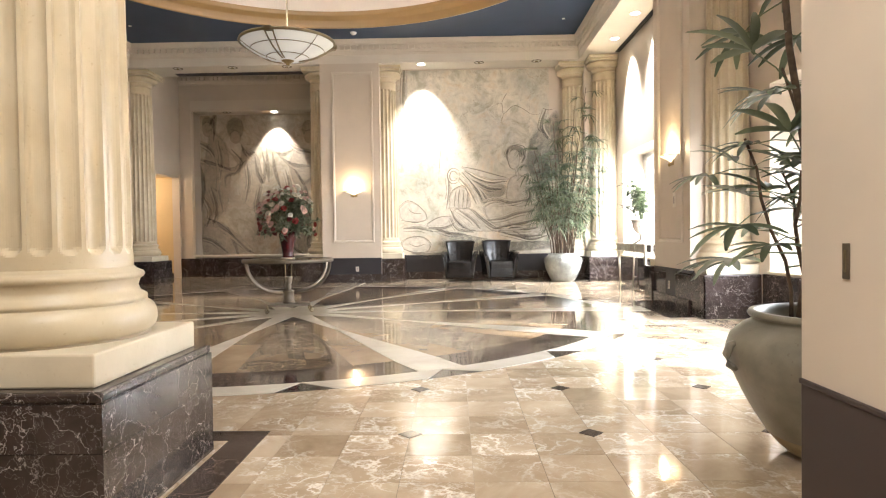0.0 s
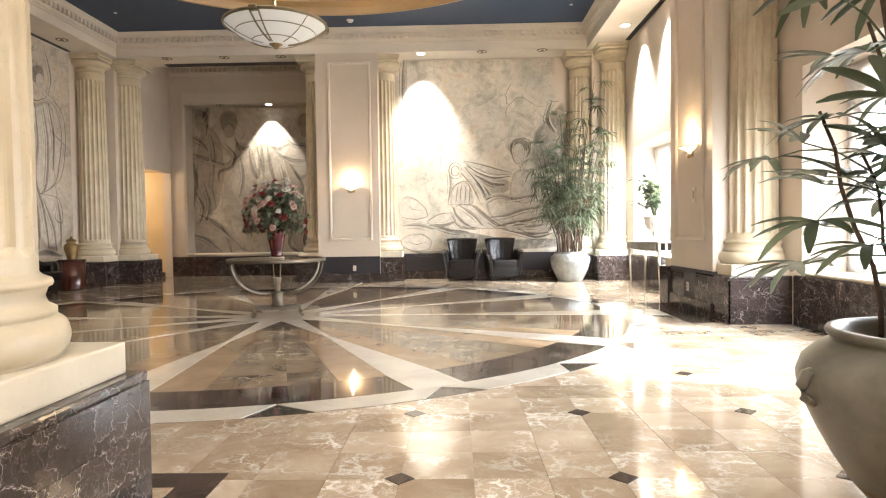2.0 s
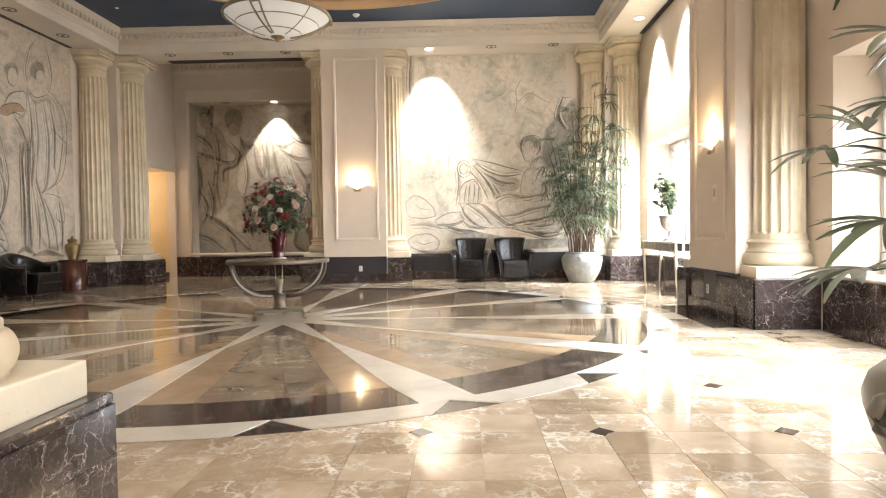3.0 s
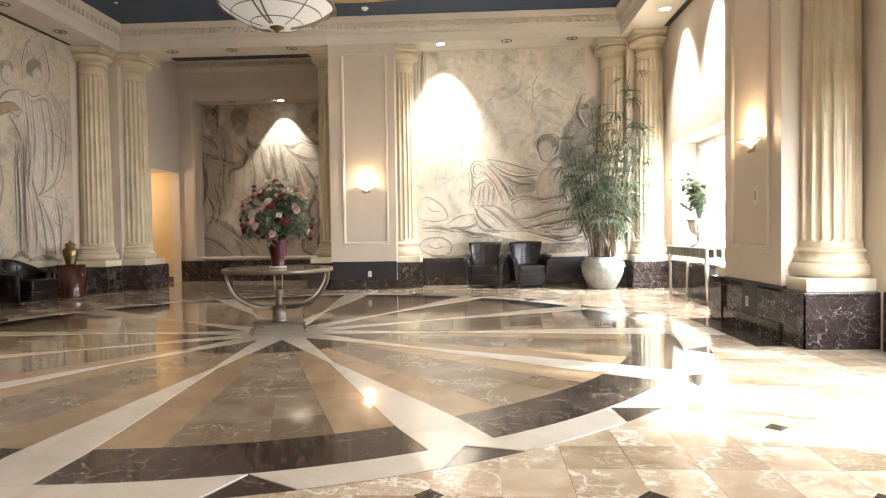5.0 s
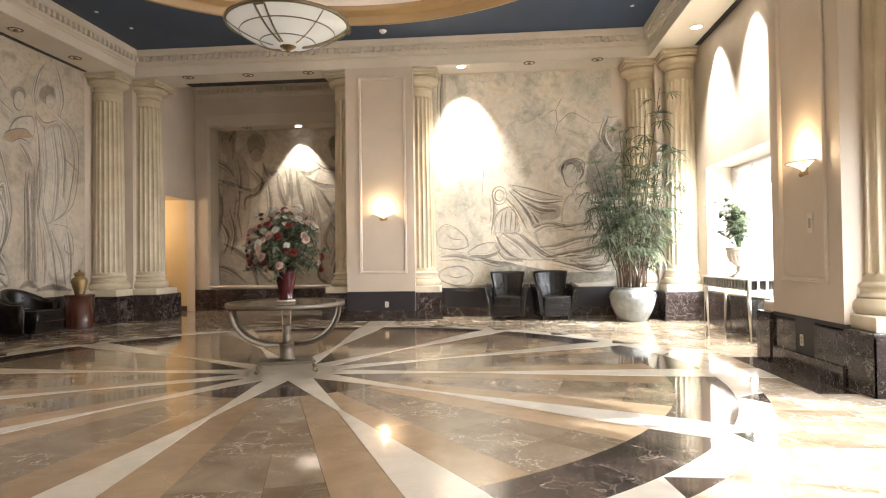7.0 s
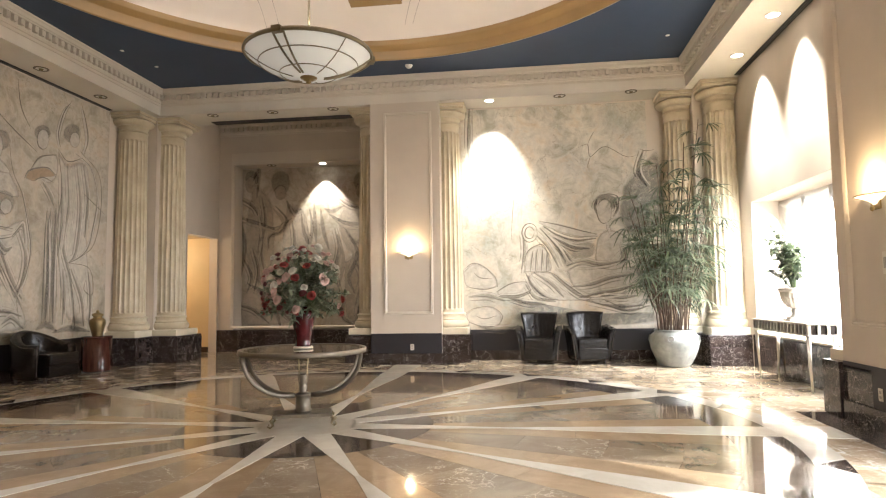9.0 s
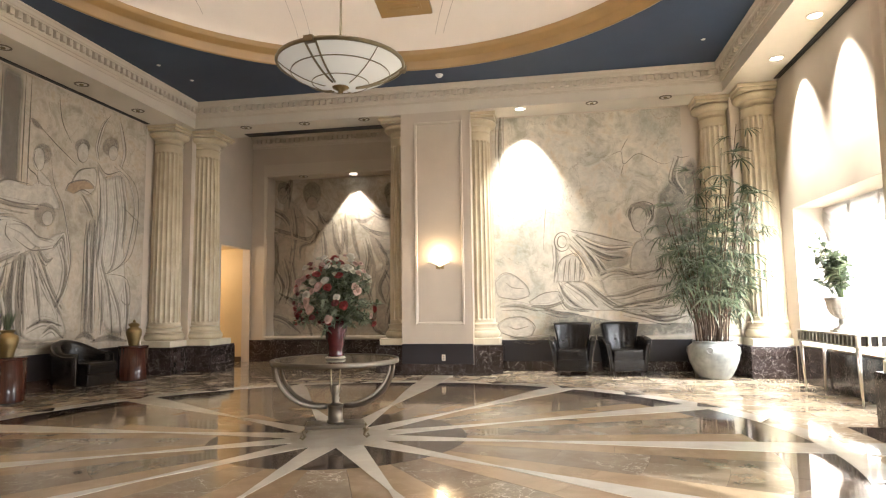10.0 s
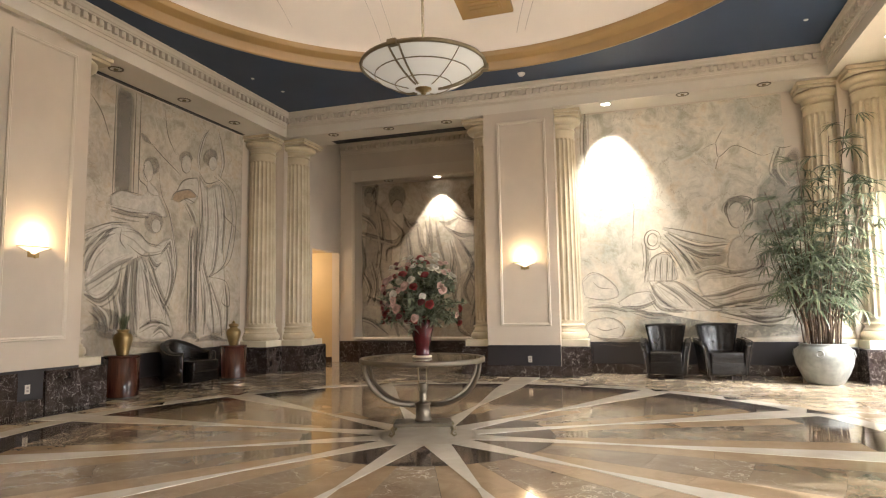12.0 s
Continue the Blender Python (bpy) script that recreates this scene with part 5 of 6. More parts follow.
def wall_plate(m, w, h, label):
    ob = empty("wall_control", label, "wall control", m)
    part("plate", box(-w / 2, w / 2, -0.012, 0, -h / 2, h / 2, 0.004), PLATE, ob)
    part("key", box(-w / 5, w / 5, -0.02, -0.01, -h / 4, h / 4, 0.003), GREYPLATE, ob)


wall_plate(pose(PX - 0.001, CY - 0.16, 1.53, 0, 0, -90), 0.10, 0.20, "beige wall control box on the pier")
wp = empty("wall_plate", "small grey metal wall plate in the corridor", "wall plate", pose(3.549, -7.2, 0.985, 0, 0, -90))
part("plate", box(-0.016, 0.016, -0.006, 0, -0.055, 0.055, 0.002), NICKEL, wp)
part("slot", box(-0.006, 0.006, -0.009, -0.005, -0.035, 0.035, 0.002), BRONZE, wp)
det = empty("smoke_detector", "white ceiling smoke detector", "smoke detector", pose(0.12, 4.93, CEIL))
WHITEP = painted("white_plastic", (0.75, 0.73, 0.68), 0.35, 0.02)
part("base", lathe([(0.0, -0.02), (0.07, -0.02), (0.075, 0.0)], 24, None, False), WHITEP, det, "", True)
part("head", lathe([(0.0, -0.055), (0.035, -0.053), (0.05, -0.04), (0.052, -0.02)], 24, None, False), WHITEP, det, "", True)
for x, y in ((-4.6, 4.2), (4.75, 4.3), (-4.75, 3.4)):
    sp = empty("sprinkler", "small white ceiling sprinkler rosette", "sprinkler", pose(x, y, CEIL), "sprinklers")
    part("rosette", lathe([(0.0, -0.012), (0.03, -0.01), (0.036, 0.0)], 16, None, False), WHITEP, sp, "", True)

# ---- centre table, vase and flowers ----
TX, TY = -0.05, -0.28
table = empty("centre_table", "round centre table with curved bronze legs and dark glass top", "table", pose(TX, TY, 0.004, 0, 0, 18))
TOPM, tt, tb = material("dark_glossy_tabletop", 0.07)
tb.inputs["Base Color"].default_value = (0.06, 0.045, 0.034, 1)
part("tabletop", lathe([(0.0, 0.735), (0.60, 0.735), (0.625, 0.745), (0.625, 0.765), (0.0, 0.766)], 64, None, False), TOPM, table, "dark polished tabletop")
part("rim", lathe([(0.60, 0.728), (0.635, 0.725), (0.641, 0.732), (0.641, 0.768), (0.633, 0.774), (0.60, 0.770), (0.60, 0.728)], 64, None, False), NICKEL, table, "brushed metal rim", True)
for az in (19, -19, 161, 199):
    a = radians(az)
    pts = []
    for i in range(17):
        q = math.pi / 2 * i / 16
        r, z = 0.09 + 0.515 * math.sin(math.pi / 2 - q) ** 0.9, 0.73 - 0.43 * math.sin(q) ** 1.0
        pts.append((r * math.cos(a), r * math.sin(a), z))
    part("leg", tube(pts, 0.016, 8, (0.6, 1.35)), NICKEL, table, "", True)
for k in range(4):
    a = radians(90 * k + 45)
    part("spindle", tube([(0.05 * math.cos(a), 0.05 * math.sin(a), 0.44), (0.07 * math.cos(a), 0.07 * math.sin(a), 0.735)], 0.006), BRONZE, table)
part("column", lathe([(0.085, 0.135), (0.085, 0.16), (0.075, 0.165), (0.072, 0.29), (0.08, 0.30), (0.08, 0.315), (0.05, 0.325), (0.03, 0.345), (0.045, 0.375), (0.03, 0.40), (0.045, 0.43), (0.058, 0.50), (0.055, 0.515), (0.0, 0.515)], 28), NICKEL, table, "", True)
part("base_plate", box(-0.29, 0.29, -0.16, 0.16, 0.10, 0.135, 0.006), NICKEL, table)
for sx in (-1, 1):
    for sy in (-1, 1):
        pts = [(0.285, 0, 0.11), (0.30, 0, 0.08), (0.285, 0, 0.035), (0.31, 0, 0.012), (0.335, 0, 0.028), (0.32, 0, 0.05)]
        part("scroll_foot", tube([(sx * x, sy * 0.14, z) for x, y, z in pts], 0.013, 8, (1.5, 1.0)), BRONZE, table, "", True)

RED, rt, rb = material("oxblood_glaze", 0.12)
rb.inputs["Base Color"].default_value = (0.055, 0.006, 0.008, 1)
rt.links.new(ramp(rt, noise_tex(rt, place(rt), 9, 5).outputs["Fac"], [(0.3, (0.03, 0.004, 0.005)), (0.7, (0.09, 0.010, 0.012))]).outputs["Color"], rb.inputs["Base Color"])
VZ = 0.772
vase = empty("vase", "oxblood glazed vase holding a large bouquet on the table", "vase", pose(TX, TY, VZ + 0.004))
part("body", lathe([(0.0, 0.02), (0.078, 0.02), (0.084, 0.03), (0.076, 0.05), (0.08, 0.12), (0.108, 0.26), (0.124, 0.335), (0.118, 0.37), (0.09, 0.395), (0.095, 0.42), (0.086, 0.42), (0.075, 0.39), (0.09, 0.36), (0.0, 0.34)], 40, None, False), RED, vase, "", True)
part("foot", lathe([(0.0, 0.0), (0.10, 0.0), (0.102, 0.012), (0.086, 0.022), (0.0, 0.022)], 32, None, False), CAP, vase, "pale stone foot", True)

rng = random.Random(11)


def leaf_mat(name, low, high, rough=0.45):
    m, t, b = material(name, rough)
    g = t.nodes.new("ShaderNodeNewGeometry").outputs["Random Per Island"]
    c = ramp(t, g, [(0.0, low), (1.0, high)]).outputs["Color"]
    n = noise_tex(t, place(t), 25, 4)
    t.links.new(mix(t, 0.35, c, ramp(t, n.outputs["Fac"], [(0.3, (0.5, 0.5, 0.4)), (0.7, (1, 1, 1))]).outputs["Color"], "MULTIPLY"), b.inputs["Base Color"])
    tl = t.nodes.new("ShaderNodeBsdfTranslucent")
    t.links.new(c, tl.inputs["Color"])
    mx = t.nodes.new("ShaderNodeMixShader")
    mx.inputs[0].default_value = 0.3
    t.links.new(b.outputs[0], mx.inputs[1])
    t.links.new(tl.outputs[0], mx.inputs[2])
    t.links.new(mx.outputs[0], t.nodes["Material Output"].inputs["Surface"])
    return m


LEAF = leaf_mat("bouquet_leaf", (0.07, 0.09, 0.05), (0.36, 0.40, 0.28))
PALM = leaf_mat("palm_leaf", (0.06, 0.08, 0.045), (0.24, 0.275, 0.165), 0.34)
STEM = painted("green_stem", (0.07, 0.10, 0.04), 0.5)


def add_leaf(bm, p, d, length, width, droop, rng, seg=4, blunt=0.0):
    """A folded, drooping blade from p along d."""
    d = Vector(d).normalized()
    side = d.cross(Vector((0, 0, 1)))
    side = side.normalized() if side.length > 1e-3 else Vector((1, 0, 0))
    up = side.cross(d)
    prev = None
    for i in range(seg + 1):
        t = i / seg
        c = Vector(p) + d * (length * t) + Vector((0, 0, -droop * length * t * t))
        w = width * (math.sin(math.pi * min(1, (0.12 + 0.88 * t) * (1 - 0.25 * blunt))) ** 0.7 if t < 1 else blunt * 0.5)
        w = max(w, 0.0015)
        cur = (bm.verts.new(c + side * w + up * w * 0.35), bm.verts.new(c), bm.verts.new(c - side * w + up * w * 0.35))
        if prev:
            bm.faces.new((prev[0], prev[1], cur[1], cur[0]))
            bm.faces.new((prev[1], prev[2], cur[2], cur[1]))
        prev = cur


bouq = empty("bouquet", "mixed bouquet of pink, white and red blooms with greenery", "flowers", pose(TX, TY, VZ + 0.345) @ Matrix.Scale(0.91, 4))
bm = bmesh.new()
bs = bmesh.new()
for k in range(125):
    a, e = rng.uniform(0, 2 * math.pi), rng.uniform(-0.75, 1.5)
    L = rng.uniform(0.40, 0.60) * (0.85 + 0.15 * math.cos(e))
    tip = Vector((math.cos(a) * math.cos(e) * L * 0.84, math.sin(a) * math.cos(e) * L * 0.84, 0.22 + math.sin(e) * L * 0.92))
    root = Vector((0.04 * math.cos(a), 0.04 * math.sin(a), 0.02))
    mid = root * 0.4 + tip * 0.6 + Vector((0, 0, 0.08))
    c = [tuple(root), tuple(mid), tuple(tip)]
    pts = [Vector(q) for q in smooth_curve([Vector(v) for v in c], 5)]
    add_tube(bs, [tuple(q) for q in pts], 0.003, 4)
    for q in pts[3:]:
        for s in range(4):
            dv = Vector((rng.uniform(-1, 1), rng.uniform(-1, 1), rng.uniform(-0.5, 0.8))) + (tip - root).normalized() * 0.5
            add_leaf(bm, q, dv, rng.uniform(0.045, 0.095), rng.uniform(0.008, 0.018), rng.uniform(0, 0.5), rng, 3)
tagged(part("foliage", bm, LEAF, bouq, "dense small green leaves", True), kind="stuff")
tagged(part("stem", bs, STEM, bouq), kind="stuff")


def bloom_mesh(name, color, radius, petals, rng):
    m, t, b = material(name, 0.6)
    g = t.nodes.new("ShaderNodeNewGeometry").outputs["Random Per Island"]
    t.links.new(ramp(t, g, [(0.0, tuple(c * 0.72 for c in color)), (1.0, color)]).outputs["Color"], b.inputs["Base Color"])
    b.inputs["Subsurface Weight"].default_value = 0.0
    bm = bmesh.new()
    for k in range(petals):
        ring = k / petals
        a = k * 2.4
        r = radius * (0.25 + 0.75 * ring)
        tilt = 1.25 - 1.0 * ring
        prev = None
        out = Vector((math.cos(a), math.sin(a), 0))
        sd = Vector((-math.sin(a), math.cos(a), 0))
        for i in range(5):
            f = i / 4
            c = out * (r * (0.15 + 0.85 * f * math.cos(tilt))) + Vector((0, 0, radius * (0.05 + 0.85 * f * math.sin(tilt)) + 0.12 * radius * math.sin(f * 3)))
            w = radius * 0.55 * (0.35 + 0.65 * math.sin(math.pi * (0.15 + 0.75 * f)))
            cur = (bm.verts.new(c + sd * w - out * w * 0.3), bm.verts.new(c), bm.verts.new(c - sd * w - out * w * 0.3))
            if prev:
                bm.faces.new((prev[0], prev[1], cur[1], cur[0]))
                bm.faces.new((prev[1], prev[2], cur[2], cur[1]))
            prev = cur
    core = bmesh.ops.create_icosphere(bm, subdivisions=2, radius=radius * 0.36, matrix=Matrix.Translation((0, 0, radius * 0.42)))
    for v in core["verts"]:
        v.co += v.co.normalized() * radius * 0.10 * math.sin(v.co.x * 160 + 3) * math.cos(v.co.y * 150)
    for f in bm.faces:
        f.smooth = True
    me = bpy.data.meshes.new("bloom")
    bm.to_mesh(me)
    bm.free()
    me.materials.append(m)
    return me


BLOOMS = [bloom_mesh("white_petal", (0.80, 0.76, 0.66), 0.064, 30, rng), bloom_mesh("pink_petal", (0.76, 0.52, 0.45), 0.062, 30, rng), bloom_mesh("red_petal", (0.32, 0.05, 0.045), 0.058, 26, rng),
          bloom_mesh("burgundy_petal", (0.15, 0.03, 0.03), 0.052, 22, rng), bloom_mesh("cream_petal", (0.70, 0.66, 0.52), 0.054, 24, rng)]
BNAMES = ["white bloom", "pink bloom", "red bloom", "burgundy bloom", "cream bloom"]
for k in range(150):
    # whites crown the top, pinks the middle, reds one shoulder and the foot; one side is mostly leaves
    z = -0.42 + 1.38 * (k + 0.5) / 150
    a = k * 2.399 + rng.uniform(-0.35, 0.35)
    rr = math.sqrt(max(0.0, 1 - min(1, abs(z)) ** 2))
    n = Vector((rr * math.cos(a), rr * math.sin(a), z)).normalized()
    L = rng.uniform(0.47, 0.56)
    p = Vector((n.x * L * 0.84, n.y * L * 0.84, 0.24 + n.z * L * 0.98))
    if n.x > 0.2 and n.z < 0.45 and rng.random() < 0.7:
        continue
    if n.z > 0.45:
        mixture = (6, 3, 1, 1, 5) if n.x > -0.35 else (2, 4, 4, 2, 1)
    elif n.z > -0.05:
        mixture = (4, 6, 1, 1, 2) if n.x > -0.55 else (1, 3, 5, 3, 1)
    else:
        mixture = (1, 1, 5, 4, 0)
    i = rng.choices(range(5), mixture)[0]
    n = (n + Vector((rng.uniform(-0.4, 0.4), rng.uniform(-0.4, 0.4), rng.uniform(-0.2, 0.4)))).normalized()
    ob = shared("bloom", BLOOMS[i], bouq, Matrix.Translation(p) @ n.to_track_quat("Z", "Y").to_matrix().to_4x4() @ Matrix.Scale(rng.uniform(0.65, 1.1), 4))
    ob["label"] = BNAMES[i]

# ---- leather chairs ----
LEATHER, lt, lb = material("black_leather", 0.32)
lv = place(lt)
lt.links.new(ramp(lt, noise_tex(lt, lv, 7, 5).outputs["Fac"], [(0.3, (0.006, 0.005, 0.005)), (0.7, (0.014, 0.011, 0.009))]).outputs["Color"], lb.inputs["Base Color"])
lb.inputs["Roughness"].default_value, lb.inputs["Specular IOR Level"].default_value = 0.25, 0.38
bump(lt, lb, noise_tex(lt, lv, 11, 6, 0.6, 1.2).outputs["Fac"], 0.45, 0.018)
# piping added along the edges, its colour paler to paint the leather's highlights
HIGHLIGHT_PIPING, pt_, pb = material("highlight_leather_piping", 0.22)
pt_.links.new(ramp(pt_, noise_tex(pt_, place(pt_), 14, 4).outputs["Fac"], [(0.3, (0.02, 0.016, 0.013)), (0.7, (0.10, 0.085, 0.07))]).outputs["Color"], pb.inputs["Base Color"])
DARKWOOD = painted("dark_wood_leg", (0.02, 0.012, 0.008), 0.35)


def rounded(x0, x1, y0, y1, z0, z1, r):
    bm = bmesh.new()
    add_box(bm, x0, x1, y0, y1, z0, z1)
    bmesh.ops.bevel(bm, geom=list(bm.edges), offset=r, segments=4, profile=0.6, affect="EDGES")
    return bm


def shape(bm, f):
    for v in bm.verts:
        v.co = f(v.co)
    return bm


def club_chair(m):
    ob = empty("club_chair", "black leather club chair with a flared back", "armchair", m, "pair of club chairs")
    part("seat", shape(rounded(-0.31, 0.31, -0.40, 0.24, 0.27, 0.47, 0.035), lambda v: Vector((v.x, v.y, v.z + 0.02 * (v.z > 0.4) * (1 - (v.x / 0.3) ** 2)))), LEATHER, ob, "", True)
    part("seat_front", rounded(-0.31, 0.31, -0.405, -0.36, 0.09, 0.30, 0.015), LEATHER, ob, "", True)
    bm = bmesh.new()
    add_box(bm, -0.36, 0.36, 0.20, 0.33, 0.30, 0.95)
    bmesh.ops.subdivide_edges(bm, edges=bm.edges, cuts=15, use_grid_fill=True)

    def back(v):
        k = max(0.0, (v.z - 0.35) / 0.6)
        seam = 0.020 * abs(math.sin((v.x + 0.36) * math.pi / 0.12)) * min(1.0, 3 * (1 - abs(v.x) / 0.36)) if v.y < 0.25 else 0
        curve = -0.10 * (v.x / 0.36) ** 2 * (0.4 + k)
        return Vector((v.x * (0.80 + 0.34 * k), v.y + 0.10 * k + curve + (0 if v.y > 0.25 else -seam), v.z - 0.015 * (v.x / 0.36) ** 2 * (k > 0.9)))
    shape(bm, back)
    bmesh.ops.bevel(bm, geom=[e for e in bm.edges if e.calc_face_angle(0) > 1.0], offset=0.02, segments=3, affect="EDGES")
    backrest = part("backrest", bm, LEATHER, ob, "", True)
    crest = [(x * 1.14, 0.30 - 0.14 * (x / 0.36) ** 2, 0.951 - 0.015 * (x / 0.36) ** 2) for x in (-0.36, -0.24, -0.12, 0.0, 0.12, 0.24, 0.36)]
    part("piping", tube(crest, 0.011, 8), HIGHLIGHT_PIPING, backrest, "shiny piping tinted paler as an edge highlight", True)
    for s in (-1, 1):
        bm = bmesh.new()
        add_box(bm, -0.055, 0.055, -0.38, 0.30, 0.07, 0.66)
        bmesh.ops.subdivide_edges(bm, edges=bm.edges, cuts=5, use_grid_fill=True)

        def arm(v, s=s):
            k = (v.z - 0.07) / 0.59
            back_k = max(0.0, (v.y + 0.1) / 0.4)
            return Vector((s * (0.335 + 0.10 * k ** 1.6) + v.x * (0.9 + 0.35 * (k > 0.95)), v.y - 0.03 * k, v.z - 0.03 * (k > 0.9) * (v.y < -0.2) + 0.03 * k * back_k))
        shape(bm, arm)
        bmesh.ops.recalc_face_normals(bm, faces=bm.faces)
        bmesh.ops.bevel(bm, geom=[e for e in bm.edges if e.calc_face_angle(0) > 1.0], offset=0.025, segments=3, affect="EDGES")
        arm_part = part("arm", bm, LEATHER, ob, "", True)
        edge = [(s * (0.335 + 0.10 * k ** 1.6 + 0.052), -0.384 - 0.03 * k, 0.09 + 0.55 * k) for k in (0.0, 0.2, 0.4, 0.6, 0.8, 0.96)]
        edge += [(s * 0.492, -0.36, 0.648), (s * 0.496, -0.15, 0.668), (s * 0.496, 0.05, 0.684), (s * 0.48, 0.22, 0.70)]
        part("piping", tube(edge, 0.010, 8), HIGHLIGHT_PIPING, arm_part, "shiny piping tinted paler as an edge highlight", True)
    for x in (-0.29, 0.29):
        for y in (-0.34, 0.26):
            part("leg", shape(rounded(x - 0.03, x + 0.03, y - 0.03, y + 0.03, 0, 0.10, 0.005), lambda v, x=x, y=y: Vector((x + (v.x - x) * (0.7 + 3 * v.z), y + (v.y - y) * (0.7 + 3 * v.z), v.z))), DARKWOOD, ob)
    part("underframe", box(-0.30, 0.30, -0.35, 0.28, 0.08, 0.27, 0.01), LEATHER, ob)
    return ob


c1 = club_chair(pose(2.47, 5.62, 0.0, 0, 0, -3) @ Matrix.Diagonal((0.86, 0.95, 1.0, 1)))
copy_thing(c1, pose(3.38, 5.64, 0.0, 0, 0, 9))


def tub_chair(m):
    ob = empty("tub_chair", "black leather tub chair beside brass jars on pedestals", "armchair", m)
    bm = bmesh.new()
    n = 28
    rings = []
    for i in range(n + 1):
        a = radians(-28 + 236 * i / n)
        h = 0.60 + 0.21 * max(0.0, math.sin(a)) ** 1.2
        ro, ri = 0.45, 0.34
        dy = 1.0 + 0.05 * math.sin(a)
        prof_ = [(ro - 0.03, 0.08), (ro, 0.14), (ro + 0.02, h - 0.06), (ro, h - 0.01), ((ro + ri) / 2, h + 0.012), (ri, h - 0.01), (ri - 0.01, h - 0.06), (ri - 0.01, 0.14), (ri, 0.08)]
        rings.append([bm.verts.new((r * math.cos(a), r * math.sin(a) * dy, z)) for r, z in prof_])
    for a, b in zip(rings, rings[1:]):
        for k in range(9):
            bm.faces.new((a[k], b[k], b[(k + 1) % 9], a[(k + 1) % 9]))
    bm.faces.new(rings[0])
    bm.faces.new(list(reversed(rings[-1])))
    bmesh.ops.recalc_face_normals(bm, faces=bm.faces)
    part("shell", bm, LEATHER, ob, "", True)
    shell_rim = []
    for i in range(n + 1):
        a = radians(-28 + 236 * i / n)
        shell_rim.append((0.465 * math.cos(a), 0.465 * math.sin(a) * (1.0 + 0.05 * math.sin(a)), 0.60 + 0.21 * max(0.0, math.sin(a)) ** 1.2 - 0.03))
    a0, a1 = shell_rim[0], shell_rim[-1]
    shell_rim = [(a0[0], a0[1] - 0.01, 0.12), (a0[0], a0[1] - 0.01, 0.40)] + shell_rim + [(a1[0], a1[1] - 0.01, 0.40), (a1[0], a1[1] - 0.01, 0.12)]
    part("piping", tube(shell_rim, 0.010, 8), HIGHLIGHT_PIPING, ob, "shiny piping tinted paler as an edge highlight", True)
    part("seat", rounded(-0.31, 0.31, -0.38, 0.28, 0.26, 0.46, 0.04), LEATHER, ob, "", True)
    part("seat_front", rounded(-0.31, 0.31, -0.36, 0.20, 0.09, 0.28, 0.015), LEATHER, ob, "", True)
    for x in (-0.29, 0.29):
        for y in (-0.27, 0.26):
            part("leg", lathe([(0.018, 0.0), (0.03, 0.1)], 10), DARKWOOD, ob, "", True, pose(x, y, 0))
    return ob


tub_chair(pose(-5.53, 2.80, 0, 0, 0, 88))

# ---- pedestals and brass jars ----
MAHOG, mt, mb = material("polished_mahogany", 0.16)
mv = place(mt, (6, 6, 0.6))
mt.links.new(ramp(mt, noise_tex(mt, mv, 3, 8, 0.6, 1.0).outputs["Fac"], [(0.3, (0.030, 0.009, 0.006)), (0.7, (0.085, 0.028, 0.018))]).outputs["Color"], mb.inputs["Base Color"])


def pedestal(x, y):
    ob = empty("pedestal", "round polished mahogany pedestal against the wall", "pedestal", pose(x, y, 0), "mahogany pedestals")
    part("drum", lathe([(0.0, 0.02), (0.25, 0.02), (0.252, 0.03), (0.252, 0.61), (0.0, 0.61)], 40, None, False), MAHOG, ob, "", True)
    part("foot", lathe([(0.0, 0.0), (0.24, 0.0), (0.24, 0.02), (0.0, 0.02)], 40, None, False), DARKWOOD, ob)
    part("top", lathe([(0.0, 0.61), (0.256, 0.61), (0.26, 0.62), (0.256, 0.64), (0.0, 0.64)], 40, None, False), MAHOG, ob, "", True)


pedestal(-5.62, 1.40)
pedestal(-5.62, 4.14)
JAR = [(0.0, 0.0), (0.075, 0.0), (0.08, 0.012), (0.085, 0.05), (0.12, 0.17), (0.13, 0.23), (0.115, 0.28), (0.07, 0.305), (0.07, 0.325), (0.085, 0.335), (0.085, 0.35), (0.0, 0.35)]
j1 = empty("brass_jar", "brass jar with spiky grass on the pedestal", "jar", pose(-5.62, 1.40, 0.642) @ Matrix.Scale(1.12, 4))
part("body", lathe(JAR, 32, None, False), BRASS, j1, "", True)
bm = bmesh.new()
for k in range(60):
    a = rng.uniform(0, 6.3)
    add_leaf(bm, (0.03 * math.cos(a), 0.03 * math.sin(a), 0.34), (0.35 * math.cos(a) * rng.random(), 0.35 * math.sin(a) * rng.random(), 1), rng.uniform(0.15, 0.30), 0.006, 0.1, rng, 3)
part("grass", bm, PALM, j1, "thin dark green blades", True)
j2 = empty("brass_jar", "lidded brass jar on the pedestal", "jar", pose(-5.62, 4.14, 0.642) @ Matrix.Scale(1.1, 4))
part("body", lathe(JAR, 32, None, False), BRASS, j2, "", True)
part("lid", lathe([(0.09, 0.35), (0.088, 0.365), (0.05, 0.385), (0.02, 0.395), (0.026, 0.415), (0.012, 0.435), (0.0, 0.438)], 28, None, False), BRASS, j2, "", True)

